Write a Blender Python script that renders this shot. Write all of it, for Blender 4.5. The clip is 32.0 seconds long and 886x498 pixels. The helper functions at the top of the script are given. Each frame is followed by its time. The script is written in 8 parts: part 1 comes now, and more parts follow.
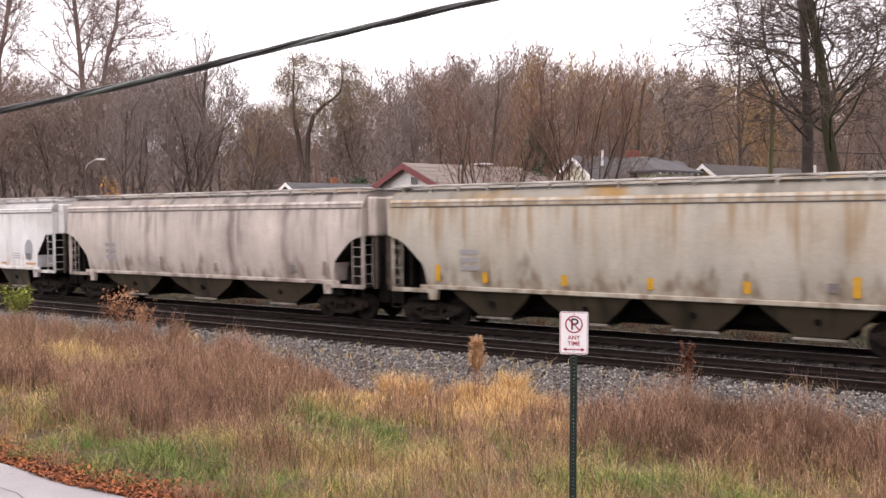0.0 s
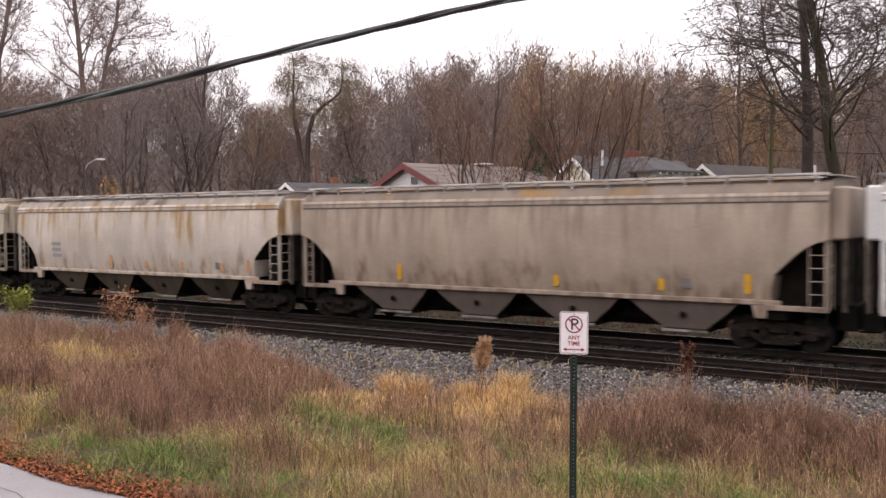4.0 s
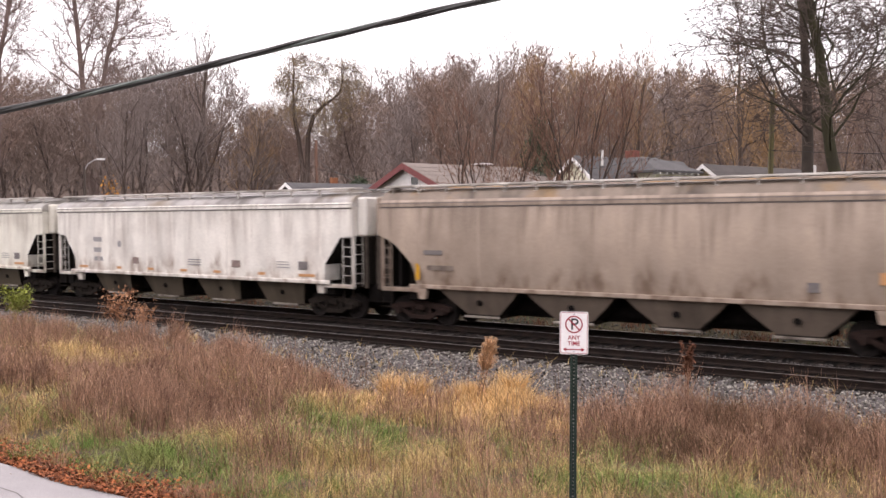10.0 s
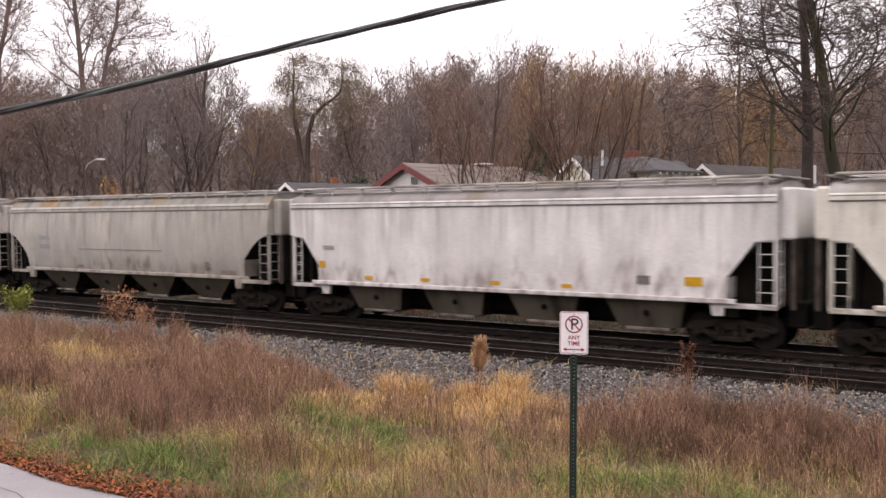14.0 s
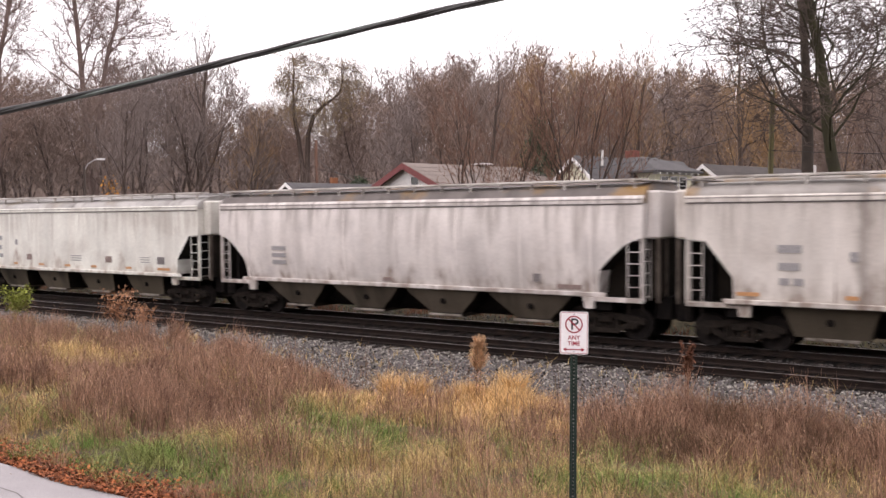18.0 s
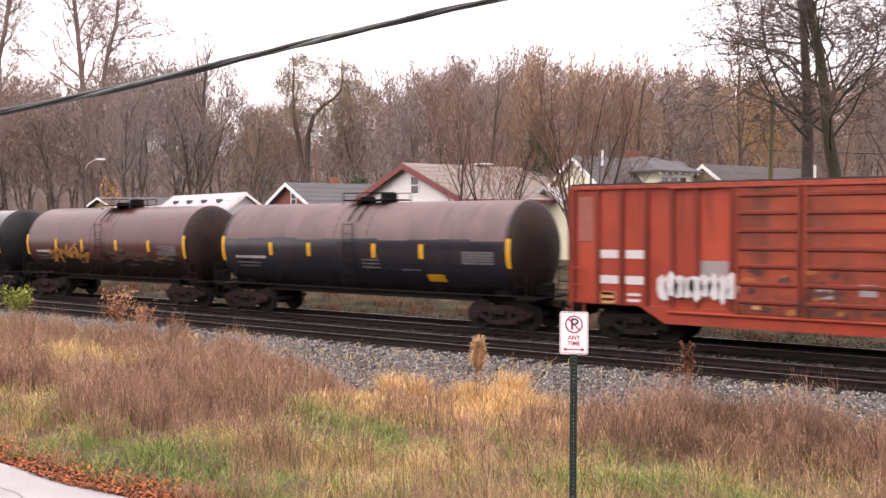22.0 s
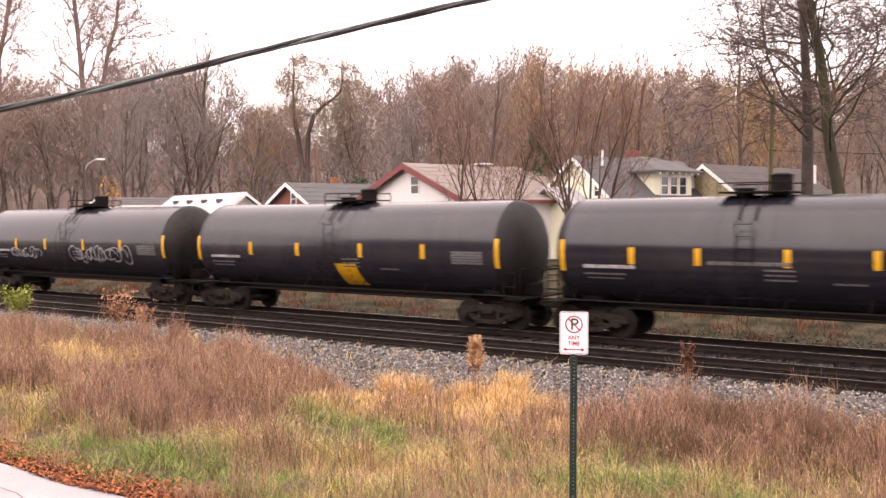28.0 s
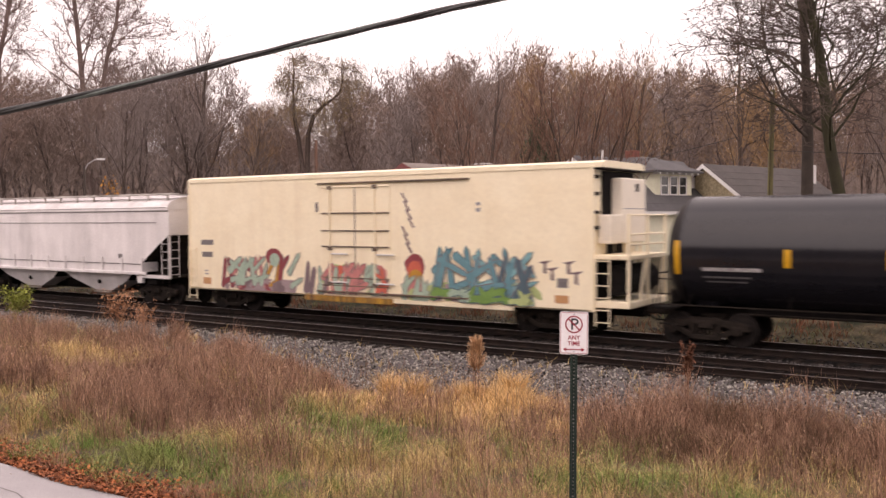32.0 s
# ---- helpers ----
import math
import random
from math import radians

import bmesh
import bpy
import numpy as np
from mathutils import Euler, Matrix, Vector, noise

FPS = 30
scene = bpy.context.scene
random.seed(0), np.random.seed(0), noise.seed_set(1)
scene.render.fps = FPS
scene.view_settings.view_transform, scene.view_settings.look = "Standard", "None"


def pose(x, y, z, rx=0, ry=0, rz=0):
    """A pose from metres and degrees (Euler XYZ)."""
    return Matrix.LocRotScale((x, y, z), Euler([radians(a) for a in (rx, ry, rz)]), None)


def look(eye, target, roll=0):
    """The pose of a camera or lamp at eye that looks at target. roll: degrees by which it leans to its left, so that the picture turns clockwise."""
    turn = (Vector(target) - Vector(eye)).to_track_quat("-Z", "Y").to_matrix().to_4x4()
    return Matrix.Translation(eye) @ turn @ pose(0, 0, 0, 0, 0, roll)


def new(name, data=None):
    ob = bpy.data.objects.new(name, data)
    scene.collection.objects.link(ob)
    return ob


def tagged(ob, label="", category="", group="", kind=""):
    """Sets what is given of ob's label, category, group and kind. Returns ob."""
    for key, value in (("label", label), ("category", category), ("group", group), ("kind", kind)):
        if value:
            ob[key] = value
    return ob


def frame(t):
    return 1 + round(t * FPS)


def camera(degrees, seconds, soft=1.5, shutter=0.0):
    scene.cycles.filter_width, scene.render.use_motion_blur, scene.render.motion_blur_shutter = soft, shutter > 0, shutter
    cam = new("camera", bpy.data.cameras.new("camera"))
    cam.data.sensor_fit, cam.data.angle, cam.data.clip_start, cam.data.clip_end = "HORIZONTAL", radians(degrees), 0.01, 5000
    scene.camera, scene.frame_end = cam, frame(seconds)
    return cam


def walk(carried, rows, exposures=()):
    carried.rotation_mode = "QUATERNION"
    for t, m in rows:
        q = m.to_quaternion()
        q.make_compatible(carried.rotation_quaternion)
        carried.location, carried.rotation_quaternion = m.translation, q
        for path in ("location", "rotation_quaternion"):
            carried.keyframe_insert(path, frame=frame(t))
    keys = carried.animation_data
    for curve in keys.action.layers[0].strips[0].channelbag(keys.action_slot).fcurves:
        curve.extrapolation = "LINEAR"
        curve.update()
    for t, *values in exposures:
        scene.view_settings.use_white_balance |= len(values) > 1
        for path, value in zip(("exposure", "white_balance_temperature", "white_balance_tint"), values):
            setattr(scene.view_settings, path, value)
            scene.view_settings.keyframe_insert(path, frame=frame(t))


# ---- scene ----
# The camera stands still on a high spot across the road from the railway.
cam = camera(52.21, 32.0, soft=1.5, shutter=0.32)
EYE = (0.0, 0.0, 3.65)
CAM_POSE = look(EYE, (EYE[0] - 56.916793, EYE[1] + 82.144655, EYE[2] - 3.568519), -0.4)
walk(cam, [(0.0, CAM_POSE), (32.0, CAM_POSE)],
     exposures=[(0, 0.14, 6800, 18), (1, 0.08, 6800, 18), (2, -0.07, 6800, 18), (3, -0.25, 6750, 17), (3.5, -0.25, 6750, 17), (5.5, -0.02, 6800, 18), (7, 0.03, 6800, 18), (9, 0.02, 6800, 18), (10, 0.13, 6800, 18), (11, -0.04, 6800, 18), (12, -0.19, 6800, 18), (14, -0.2, 6800, 18), (16.5, 0.04, 6800, 18), (18, 0.0, 6800, 18), (20, -0.14, 6850, 19), (21, 0.32, 6950, 21), (22, 0.53, 6950, 21), (23, 0.64, 6900, 20), (25, 0.74, 6950, 20), (28, 0.72, 7450, 25), (30, 0.7, 7500, 26), (31, 0.51, 7500, 26), (32, -0.12, 7500, 26)])

# Overcast late-autumn daylight: a white cloud cover and a wide, weak sun behind it.
world = bpy.data.worlds.new("overcast_sky")
scene.world = world
world.use_nodes = True
wn, wl = world.node_tree.nodes, world.node_tree.links
wn.clear()
sky = wn.new("ShaderNodeTexSky")
sky.sky_type, sky.sun_disc = "NISHITA", False
sky.sun_elevation, sky.sun_rotation = radians(52), radians(195)
sky_gain = wn.new("ShaderNodeMix")
sky_gain.data_type = "RGBA"
sky_gain.inputs[0].default_value = 0.97
sky_up = wn.new("ShaderNodeSeparateXYZ")
sky_rise = wn.new("ShaderNodeMapRange")
sky_rise.inputs[1].default_value, sky_rise.inputs[2].default_value = 0.05, 1.0
cloud = wn.new("ShaderNodeMix")
cloud.data_type = "RGBA"
cloud.inputs[6].default_value = (1.40, 1.36, 1.37, 1)
cloud.inputs[7].default_value = (1.75, 1.7, 1.72, 1)
wl.new(wn.new("ShaderNodeTexCoord").outputs["Generated"], sky_up.inputs[0])
wl.new(sky_up.outputs[2], sky_rise.inputs[0])
wl.new(sky_rise.outputs[0], cloud.inputs[0])
wl.new(cloud.outputs[2], sky_gain.inputs[7])
background = wn.new("ShaderNodeBackground")
background.inputs[1].default_value = 1.0
world_out = wn.new("ShaderNodeOutputWorld")
wl.new(sky.outputs[0], sky_gain.inputs[6])
wl.new(sky_gain.outputs[2], background.inputs[0])
wl.new(background.outputs[0], world_out.inputs[0])

sun = new("sun", bpy.data.lights.new("sun", "SUN"))
sun.data.energy, sun.data.angle, sun.data.color = 0.9, radians(80), (1.0, 0.97, 0.92)
sun.matrix_world = look((0, 0, 60), (12, 46, 0))


# ---------------------------------------------------------------- materials
def surface(name, base, rough=0.7, metal=0.0, second=None, amount=0.5, scale=3.0, fine=40.0, fine_amount=0.18,
            streak=None, streak_amount=0.0, streak_scale=1.6, bump=0.15, bump_scale=60.0, island=0.0, per_object=0.0, spec=0.5,
            blotch=None, blotch_amount=0.0, blotch_scale=0.8, bands=0.0, stain=None, runs=None, run_amount=0.7, run_from=4.02, creep=None, creep_from=1.36):
    """A node material: base colour mixed with a second one in large patches, fine grain, runs of dirt that hang down, blotches, and relief."""
    m = bpy.data.materials.new(name)
    m.use_nodes = True
    n, l = m.node_tree.nodes, m.node_tree.links
    bsdf = n["Principled BSDF"]
    bsdf.inputs["Roughness"].default_value = rough
    bsdf.inputs["Metallic"].default_value = metal
    bsdf.inputs["Specular IOR Level"].default_value = spec
    co = n.new("ShaderNodeTexCoord").outputs["Object"]
    info = n.new("ShaderNodeObjectInfo")

    def noise_at(s, detail=4.0, stretch=None, offset=0.0):
        t = n.new("ShaderNodeTexNoise")
        t.inputs["Scale"].default_value = s
        t.inputs["Detail"].default_value = detail
        shift = n.new("ShaderNodeVectorMath")
        shift.operation = "MULTIPLY_ADD"
        shift.inputs[1].default_value = stretch or (1, 1, 1)
        jump = n.new("ShaderNodeVectorMath")
        jump.operation = "SCALE"
        jump.inputs[0].default_value = (37.0 + offset, 11.0, 23.0)
        l.new(info.outputs["Random"], jump.inputs["Scale"])
        l.new(co, shift.inputs[0])
        l.new(jump.outputs[0], shift.inputs[2])
        l.new(shift.outputs[0], t.inputs["Vector"])
        return t.outputs["Fac"]

    def ramp(v, a, b, lo=0.0, hi=1.0):
        r = n.new("ShaderNodeMapRange")
        r.inputs[1].default_value, r.inputs[2].default_value = a, b
        r.inputs[3].default_value, r.inputs[4].default_value = lo, hi
        l.new(v, r.inputs[0])
        return r.outputs[0]

    def mix(f, a, b, blend="MIX"):
        x = n.new("ShaderNodeMix")
        x.data_type, x.blend_type = "RGBA", blend
        for sock, val in ((x.inputs[0], f), (x.inputs[6], a), (x.inputs[7], b)):
            if isinstance(val, (float, int)):
                sock.default_value = val
            elif isinstance(val, tuple):
                sock.default_value = (*val[:3], 1)
            else:
                l.new(val, sock)
        return x.outputs[2]

    second = second or tuple(c * 0.75 for c in base)
    col = mix(ramp(noise_at(scale), 0.35, 0.68, 0.0, amount), base, second)
    if streak:
        f = ramp(noise_at(streak_scale, 5.0, (1.0, 0.6, 0.06), 5), 0.46, 0.64, 0.0, streak_amount)
        gate = n.new("ShaderNodeMath")
        gate.operation = "MULTIPLY"
        l.new(f, gate.inputs[0])
        l.new(ramp(noise_at(0.42, 3.0, (1.0, 1.0, 0.7), 3), 0.38, 0.62, 0.12, 1.0), gate.inputs[1])
        col = mix(gate.outputs[0], col, streak)
    if blotch:
        f = ramp(noise_at(blotch_scale, 6.0, (1, 1, 1.4), 9), 0.52, 0.7, 0.0, blotch_amount)
        col = mix(f, col, blotch)
    if bands:
        col = mix(1.0, col, ramp(noise_at(0.8, 3.0, (1.0, 0.2, 0.03), 15), 0.36, 0.62, 1.0 - bands, 1.0 + bands * 0.4), "MULTIPLY")
        col = mix(1.0, col, ramp(noise_at(1.7, 5.0, (1.0, 0.3, 0.45), 19), 0.36, 0.66, 1.0 + bands * 0.25, 1.0 - bands * 0.9), "MULTIPLY")
    if stain:
        # broad runs of dirt at given places along the side
        places, wide, tone = stain
        parts_xyz = n.new("ShaderNodeSeparateXYZ")
        l.new(co, parts_xyz.inputs[0])
        sway = ramp(noise_at(1.3, 4.0, (0.6, 1, 1), 2), 0, 1, -wide * 0.9, wide * 0.9)
        fade = ramp(noise_at(0.9, 3.0, (1, 1, 0.6), 6), 0.3, 0.6, 0.35, 0.85)
        for x0 in places:
            off = n.new("ShaderNodeMath")
            off.operation = "SUBTRACT"
            off.inputs[1].default_value = x0
            l.new(parts_xyz.outputs[0], off.inputs[0])
            wob = n.new("ShaderNodeMath")
            wob.operation = "ADD"
            l.new(off.outputs[0], wob.inputs[0])
            l.new(sway, wob.inputs[1])
            near = n.new("ShaderNodeMath")
            near.operation = "ABSOLUTE"
            l.new(wob.outputs[0], near.inputs[0])
            gate = n.new("ShaderNodeMath")
            gate.operation = "MULTIPLY"
            l.new(ramp(near.outputs[0], wide * 0.15, wide, 1.0, 0.0), gate.inputs[0])
            l.new(fade, gate.inputs[1])
            col = mix(gate.outputs[0], col, tone)
    if runs:
        # narrow drips that hang from the eave, each of its own length
        sep = n.new("ShaderNodeSeparateXYZ")
        l.new(co, sep.inputs[0])
        drop_len = ramp(noise_at(1.9, 2.0, (1.0, 0.0, 0.0), 21), 0.36, 0.68, 0.05, 1.9)
        low = n.new("ShaderNodeMath")
        low.operation = "ADD"
        l.new(sep.outputs[2], low.inputs[0])
        l.new(drop_len, low.inputs[1])
        tail = ramp(low.outputs[0], run_from - 0.1, run_from + 0.75, 0.0, 1.0)
        thin = ramp(noise_at(5.5, 3.0, (1.0, 0.2, 0.05), 27), 0.44, 0.6, 0.15, 1.0)
        gate = n.new("ShaderNodeMath")
        gate.operation = "MULTIPLY"
        l.new(tail, gate.inputs[0])
        l.new(thin, gate.inputs[1])
        gain = n.new("ShaderNodeMath")
        gain.operation = "MULTIPLY"
        gain.inputs[1].default_value = run_amount
        l.new(gate.outputs[0], gain.inputs[0])
        col = mix(gain.outputs[0], col, runs)
    if creep:
        # rust and grease that creep up from the sill, in ragged tongues
        sep = n.new("ShaderNodeSeparateXYZ")
        l.new(co, sep.inputs[0])
        rise = ramp(noise_at(1.5, 5.0, (1.0, 0.0, 0.25), 31), 0.42, 0.72, 0.0, 1.15)
        over = n.new("ShaderNodeMath")
        over.operation = "SUBTRACT"
        l.new(sep.outputs[2], over.inputs[0])
        l.new(rise, over.inputs[1])
        f = ramp(over.outputs[0], creep_from - 0.25, creep_from + 0.3, 0.75, 0.0)
        patchy = n.new("ShaderNodeMath")
        patchy.operation = "MULTIPLY"
        l.new(f, patchy.inputs[0])
        l.new(ramp(noise_at(3.2, 5.0, (1.0, 1.0, 0.5), 35), 0.4, 0.62, 0.1, 1.0), patchy.inputs[1])
        col = mix(patchy.outputs[0], col, creep)
    g = ramp(noise_at(fine, 3.0), 0.3, 0.7, 1.0 - fine_amount, 1.0 + fine_amount)
    col = mix(1.0, col, g, "MULTIPLY")
    if island:
        geo = n.new("ShaderNodeNewGeometry")
        col = mix(1.0, col, ramp(geo.outputs["Random Per Island"], 0, 1, 1 - island, 1 + island), "MULTIPLY")
    if per_object:
        col = mix(1.0, col, ramp(info.outputs["Random"], 0, 1, 1 - per_object, 1 + per_object), "MULTIPLY")
    l.new(col, bsdf.inputs["Base Color"])
    if bump:
        b = n.new("ShaderNodeBump")
        b.inputs["Strength"].default_value = bump
        b.inputs["Distance"].default_value = 0.06 if bump_scale < 2 else 0.02
        l.new(noise_at(bump_scale, 4.0), b.inputs["Height"])
        l.new(b.outputs[0], bsdf.inputs["Normal"])
    return m


# Soil colour is darkened to carry the shade between the weed tufts.
M_EARTH = surface("dry_soil_and_thatch", (0.085, 0.055, 0.03), 0.95, second=(0.045, 0.04, 0.022), amount=0.9, scale=0.35, fine=25, fine_amount=0.4, bump=0.5, bump_scale=14)
M_BANK = surface("damp_grassy_bank", (0.014, 0.016, 0.008), 0.95, second=(0.075, 0.058, 0.036), amount=1.0, scale=0.9, fine=9, fine_amount=0.6, bump=0.6, bump_scale=12, spec=0.1)
M_ROAD = surface("worn_concrete_road", (0.34, 0.32, 0.33), 0.75, second=(0.28, 0.265, 0.272), amount=0.8, scale=1.2, fine=90, bump=0.2, bump_scale=120)
M_CRACK = surface("dark_road_crack", (0.16, 0.15, 0.15), 0.9)
M_BALLAST = surface("ballast_bed", (0.11, 0.10, 0.10), 0.9, second=(0.065, 0.058, 0.058), scale=2.0, amount=0.8, fine=22, fine_amount=0.5, bump=0.9, bump_scale=22, spec=0.08)
# Dark bed under both tracks; the train's shade is put into its colour.
M_BALLAST_DARK = surface("dark_shaded_ballast_bed", (0.014, 0.0125, 0.012), 0.95, second=(0.007, 0.0065, 0.0065), scale=2.0, amount=0.8, fine=22, fine_amount=0.5, bump=0.9, bump_scale=22, spec=0.08)
M_STONE = surface("ballast_stone", (0.24, 0.226, 0.205), 0.85, scale=6, second=(0.1, 0.093, 0.085), island=0.95, bump=0.3, spec=0.08)
M_TIE = surface("creosoted_timber", (0.017, 0.013, 0.012), 0.95, second=(0.034, 0.027, 0.023), scale=4, amount=0.7, streak=None, bump=0.5, bump_scale=30, per_object=0.35, spec=0.08)
M_RAIL = surface("rusty_rail_steel", (0.016, 0.012, 0.011), 0.8, second=(0.03, 0.02, 0.016), scale=3, amount=0.7, spec=0.1)
M_RAILHEAD = surface("worn_rail_head", (0.4, 0.375, 0.37), 0.34, metal=0.75, scale=5, bump=0.05)
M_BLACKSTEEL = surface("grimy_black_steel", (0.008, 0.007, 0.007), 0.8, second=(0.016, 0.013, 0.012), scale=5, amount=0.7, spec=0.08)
M_TRUCK = surface("dusty_cast_steel", (0.018, 0.015, 0.013), 0.85, second=(0.04, 0.031, 0.026), scale=6, amount=0.7, spec=0.08)
M_TRUCK_RUST = surface("rusted_cast_steel", (0.034, 0.021, 0.018), 0.85, second=(0.02, 0.015, 0.014), scale=6, amount=0.7, spec=0.08)
M_WHEEL = surface("oily_wheel_steel", (0.014, 0.012, 0.012), 0.7, metal=0.0, second=(0.035, 0.028, 0.025), scale=9, amount=0.6, spec=0.08)
# Near-black for undersides: grime, with their shade put into the colour.
M_SHADE_GRIME = surface("shaded_grimy_underside_paint", (0.013, 0.011, 0.0095), 0.9, second=(0.03, 0.024, 0.02), scale=1.2, amount=0.8, spec=0.08)
M_YELLOW = surface("yellow_reflector", (0.62, 0.33, 0.01), 0.45, second=(0.5, 0.25, 0.01), scale=6, amount=0.6)
M_WHITE_MARK = surface("white_stencil_paint", (0.62, 0.6, 0.6), 0.6, second=(0.4, 0.38, 0.38), scale=20, amount=0.6)
M_GREY_MARK = surface("grey_stencil_paint", (0.27, 0.26, 0.27), 0.7, second=(0.36, 0.35, 0.35), scale=18, amount=0.7)
M_FAINT_MARK = surface("faint_grey_stencil", (0.13, 0.125, 0.13), 0.7, second=(0.05, 0.048, 0.05), scale=14, amount=0.9)
M_FAINT_WHITE = surface("worn_white_stencil", (0.5, 0.48, 0.48), 0.7, second=(0.12, 0.11, 0.11), scale=9, amount=0.9)
M_DARK_MARK = surface("dark_stencil_paint", (0.14, 0.125, 0.125), 0.7, second=(0.22, 0.2, 0.2), scale=18, amount=0.7)
M_BROWN_MARK = surface("brown_placard", (0.26, 0.19, 0.17), 0.7, second=(0.18, 0.14, 0.13), scale=9, amount=0.7)
M_ORANGE_MARK = surface("orange_reflector", (0.55, 0.29, 0.13), 0.6, second=(0.45, 0.22, 0.1), scale=9, amount=0.6)


# ---------------------------------------------------------------- mesh building
class Shape:
    """Collects vertices and faces of one part."""

    def __init__(self):
        self.v, self.f = [], []

    def add(self, verts, faces):
        o = len(self.v)
        self.v.extend(tuple(p) for p in verts)
        self.f.extend(tuple(i + o for i in face) for face in faces)
        return self

    def box(self, x0, x1, y0, y1, z0, z1, c=0.0):
        if c <= 0:
            v = [(x, y, z) for x in (x0, x1) for y in (y0, y1) for z in (z0, z1)]
            return self.add(v, [(0, 1, 3, 2), (4, 6, 7, 5), (0, 4, 5, 1), (2, 3, 7, 6), (0, 2, 6, 4), (1, 5, 7, 3)])
        # chamfered on the edges along z and on the top and bottom rims
        ring = lambda i: [(x0 + c, y0 + i), (x1 - c, y0 + i), (x1 - i, y0 + c), (x1 - i, y1 - c), (x1 - c, y1 - i), (x0 + c, y1 - i), (x0 + i, y1 - c), (x0 + i, y0 + c)]
        v = [(x, y, z0) for x, y in ring(c)] + [(x, y, z0 + c) for x, y in ring(0)] + [(x, y, z1 - c) for x, y in ring(0)] + [(x, y, z1) for x, y in ring(c)]
        f = [tuple(range(7, -1, -1)), tuple(range(24, 32))]
        for k in range(3):
            f += [(k * 8 + i, k * 8 + (i + 1) % 8, k * 8 + 8 + (i + 1) % 8, k * 8 + 8 + i) for i in range(8)]
        return self.add(v, f)

    def tube(self, a, b, r0, r1=None, n=8, caps=True):
        a, b = Vector(a), Vector(b)
        r1 = r0 if r1 is None else r1
        d = (b - a).normalized()
        u = d.orthogonal().normalized()
        w = d.cross(u)
        ring = [(math.cos(2 * math.pi * i / n), math.sin(2 * math.pi * i / n)) for i in range(n)]
        v = [a + (u * c + w * s) * r0 for c, s in ring] + [b + (u * c + w * s) * r1 for c, s in ring]
        f = [(i, (i + 1) % n, n + (i + 1) % n, n + i) for i in range(n)]
        if caps:
            f += [tuple(range(n - 1, -1, -1)), tuple(range(n, 2 * n))]
        return self.add(v, f)

    def prism(self, outline, axis, a, b):
        """A flat outline (two coordinates) drawn out along an axis from a to b."""
        put = {"x": lambda p, t: (t, p[0], p[1]), "y": lambda p, t: (p[0], t, p[1]), "z": lambda p, t: (p[0], p[1], t)}[axis]
        n = len(outline)
        v = [put(p, a) for p in outline] + [put(p, b) for p in outline]
        f = [(i, (i + 1) % n, n + (i + 1) % n, n + i) for i in range(n)] + [tuple(range(n - 1, -1, -1)), tuple(range(n, 2 * n))]
        return self.add(v, f)

    def loft(self, rings, closed=True, caps=True):
        n = len(rings[0])
        v = [p for r in rings for p in r]
        f = []
        for k in range(len(rings) - 1):
            for i in range(n if closed else n - 1):
                j = (i + 1) % n
                f.append((k * n + i, k * n + j, (k + 1) * n + j, (k + 1) * n + i))
        if caps:
            f += [tuple(range(n - 1, -1, -1)), tuple(range((len(rings) - 1) * n, len(rings) * n))]
        return self.add(v, f)

    def mesh(self, name, material, smooth=False):
        me = bpy.data.meshes.new(name)
        me.from_pydata([tuple(p) for p in self.v], [], self.f)
        bm = bmesh.new()
        bm.from_mesh(me)
        bmesh.ops.recalc_face_normals(bm, faces=bm.faces)
        bm.to_mesh(me)
        bm.free()
        me.materials.append(material)
        if smooth:
            me.shade_smooth()
            me.set_sharp_from_angle(angle=radians(32))
        return me


def part(name, shape, material, parent, label="", smooth=False):
    """One mesh object under a thing or under a part; shape is a Shape or a mesh that is already made."""
    ob = new(name, shape if isinstance(shape, bpy.types.Mesh) else shape.mesh(name, material, smooth))
    ob.parent = parent
    return tagged(ob, label) if label else ob


def thing(name, label, category, m=None, group="", kind=""):
    ob = new(name)
    ob.empty_display_size = 0.2
    if m is not None:
        ob.matrix_world = m
    return tagged(ob, label, category, group, kind)


def array_mesh(name, verts, faces, material, smooth=False):
    """A large mesh from numpy arrays; faces are all triangles or all quads."""
    me = bpy.data.meshes.new(name)
    k = faces.shape[1]
    me.vertices.add(len(verts))
    me.vertices.foreach_set("co", np.ascontiguousarray(verts, dtype=np.float32).ravel())
    me.loops.add(faces.size)
    me.loops.foreach_set("vertex_index", np.ascontiguousarray(faces, dtype=np.int32).ravel())
    me.polygons.add(len(faces))
    me.polygons.foreach_set("loop_start", np.arange(0, faces.size, k, dtype=np.int32))
    me.polygons.foreach_set("loop_total", np.full(len(faces), k, dtype=np.int32))
    me.update(calc_edges=True)
    me.materials.append(material)
    if smooth:
        me.shade_smooth()
    return me


# ---------------------------------------------------------------- ground
TRACK_NEAR, TRACK_FAR = 22.1, 25.75
GROUND_Y = [-3000, -600, -150, -40, -10, 2.0, 7.4, 8.3, 9.2, 18.2, 18.9, 20.45, 20.8, 27.2, 28.6, 30.5, 36, 46, 70, 120, 200, 600, 3000]
GROUND_Z = [-0.6, -0.6, -0.6, -0.6, -0.6, -0.62, -0.62, -0.62, -0.6, -0.72, -0.72, -0.3, -0.22, -0.22, -0.6, -0.45, 0.1, 0.7, 1.2, 3.0, 5.0, 5.0, 5.0]


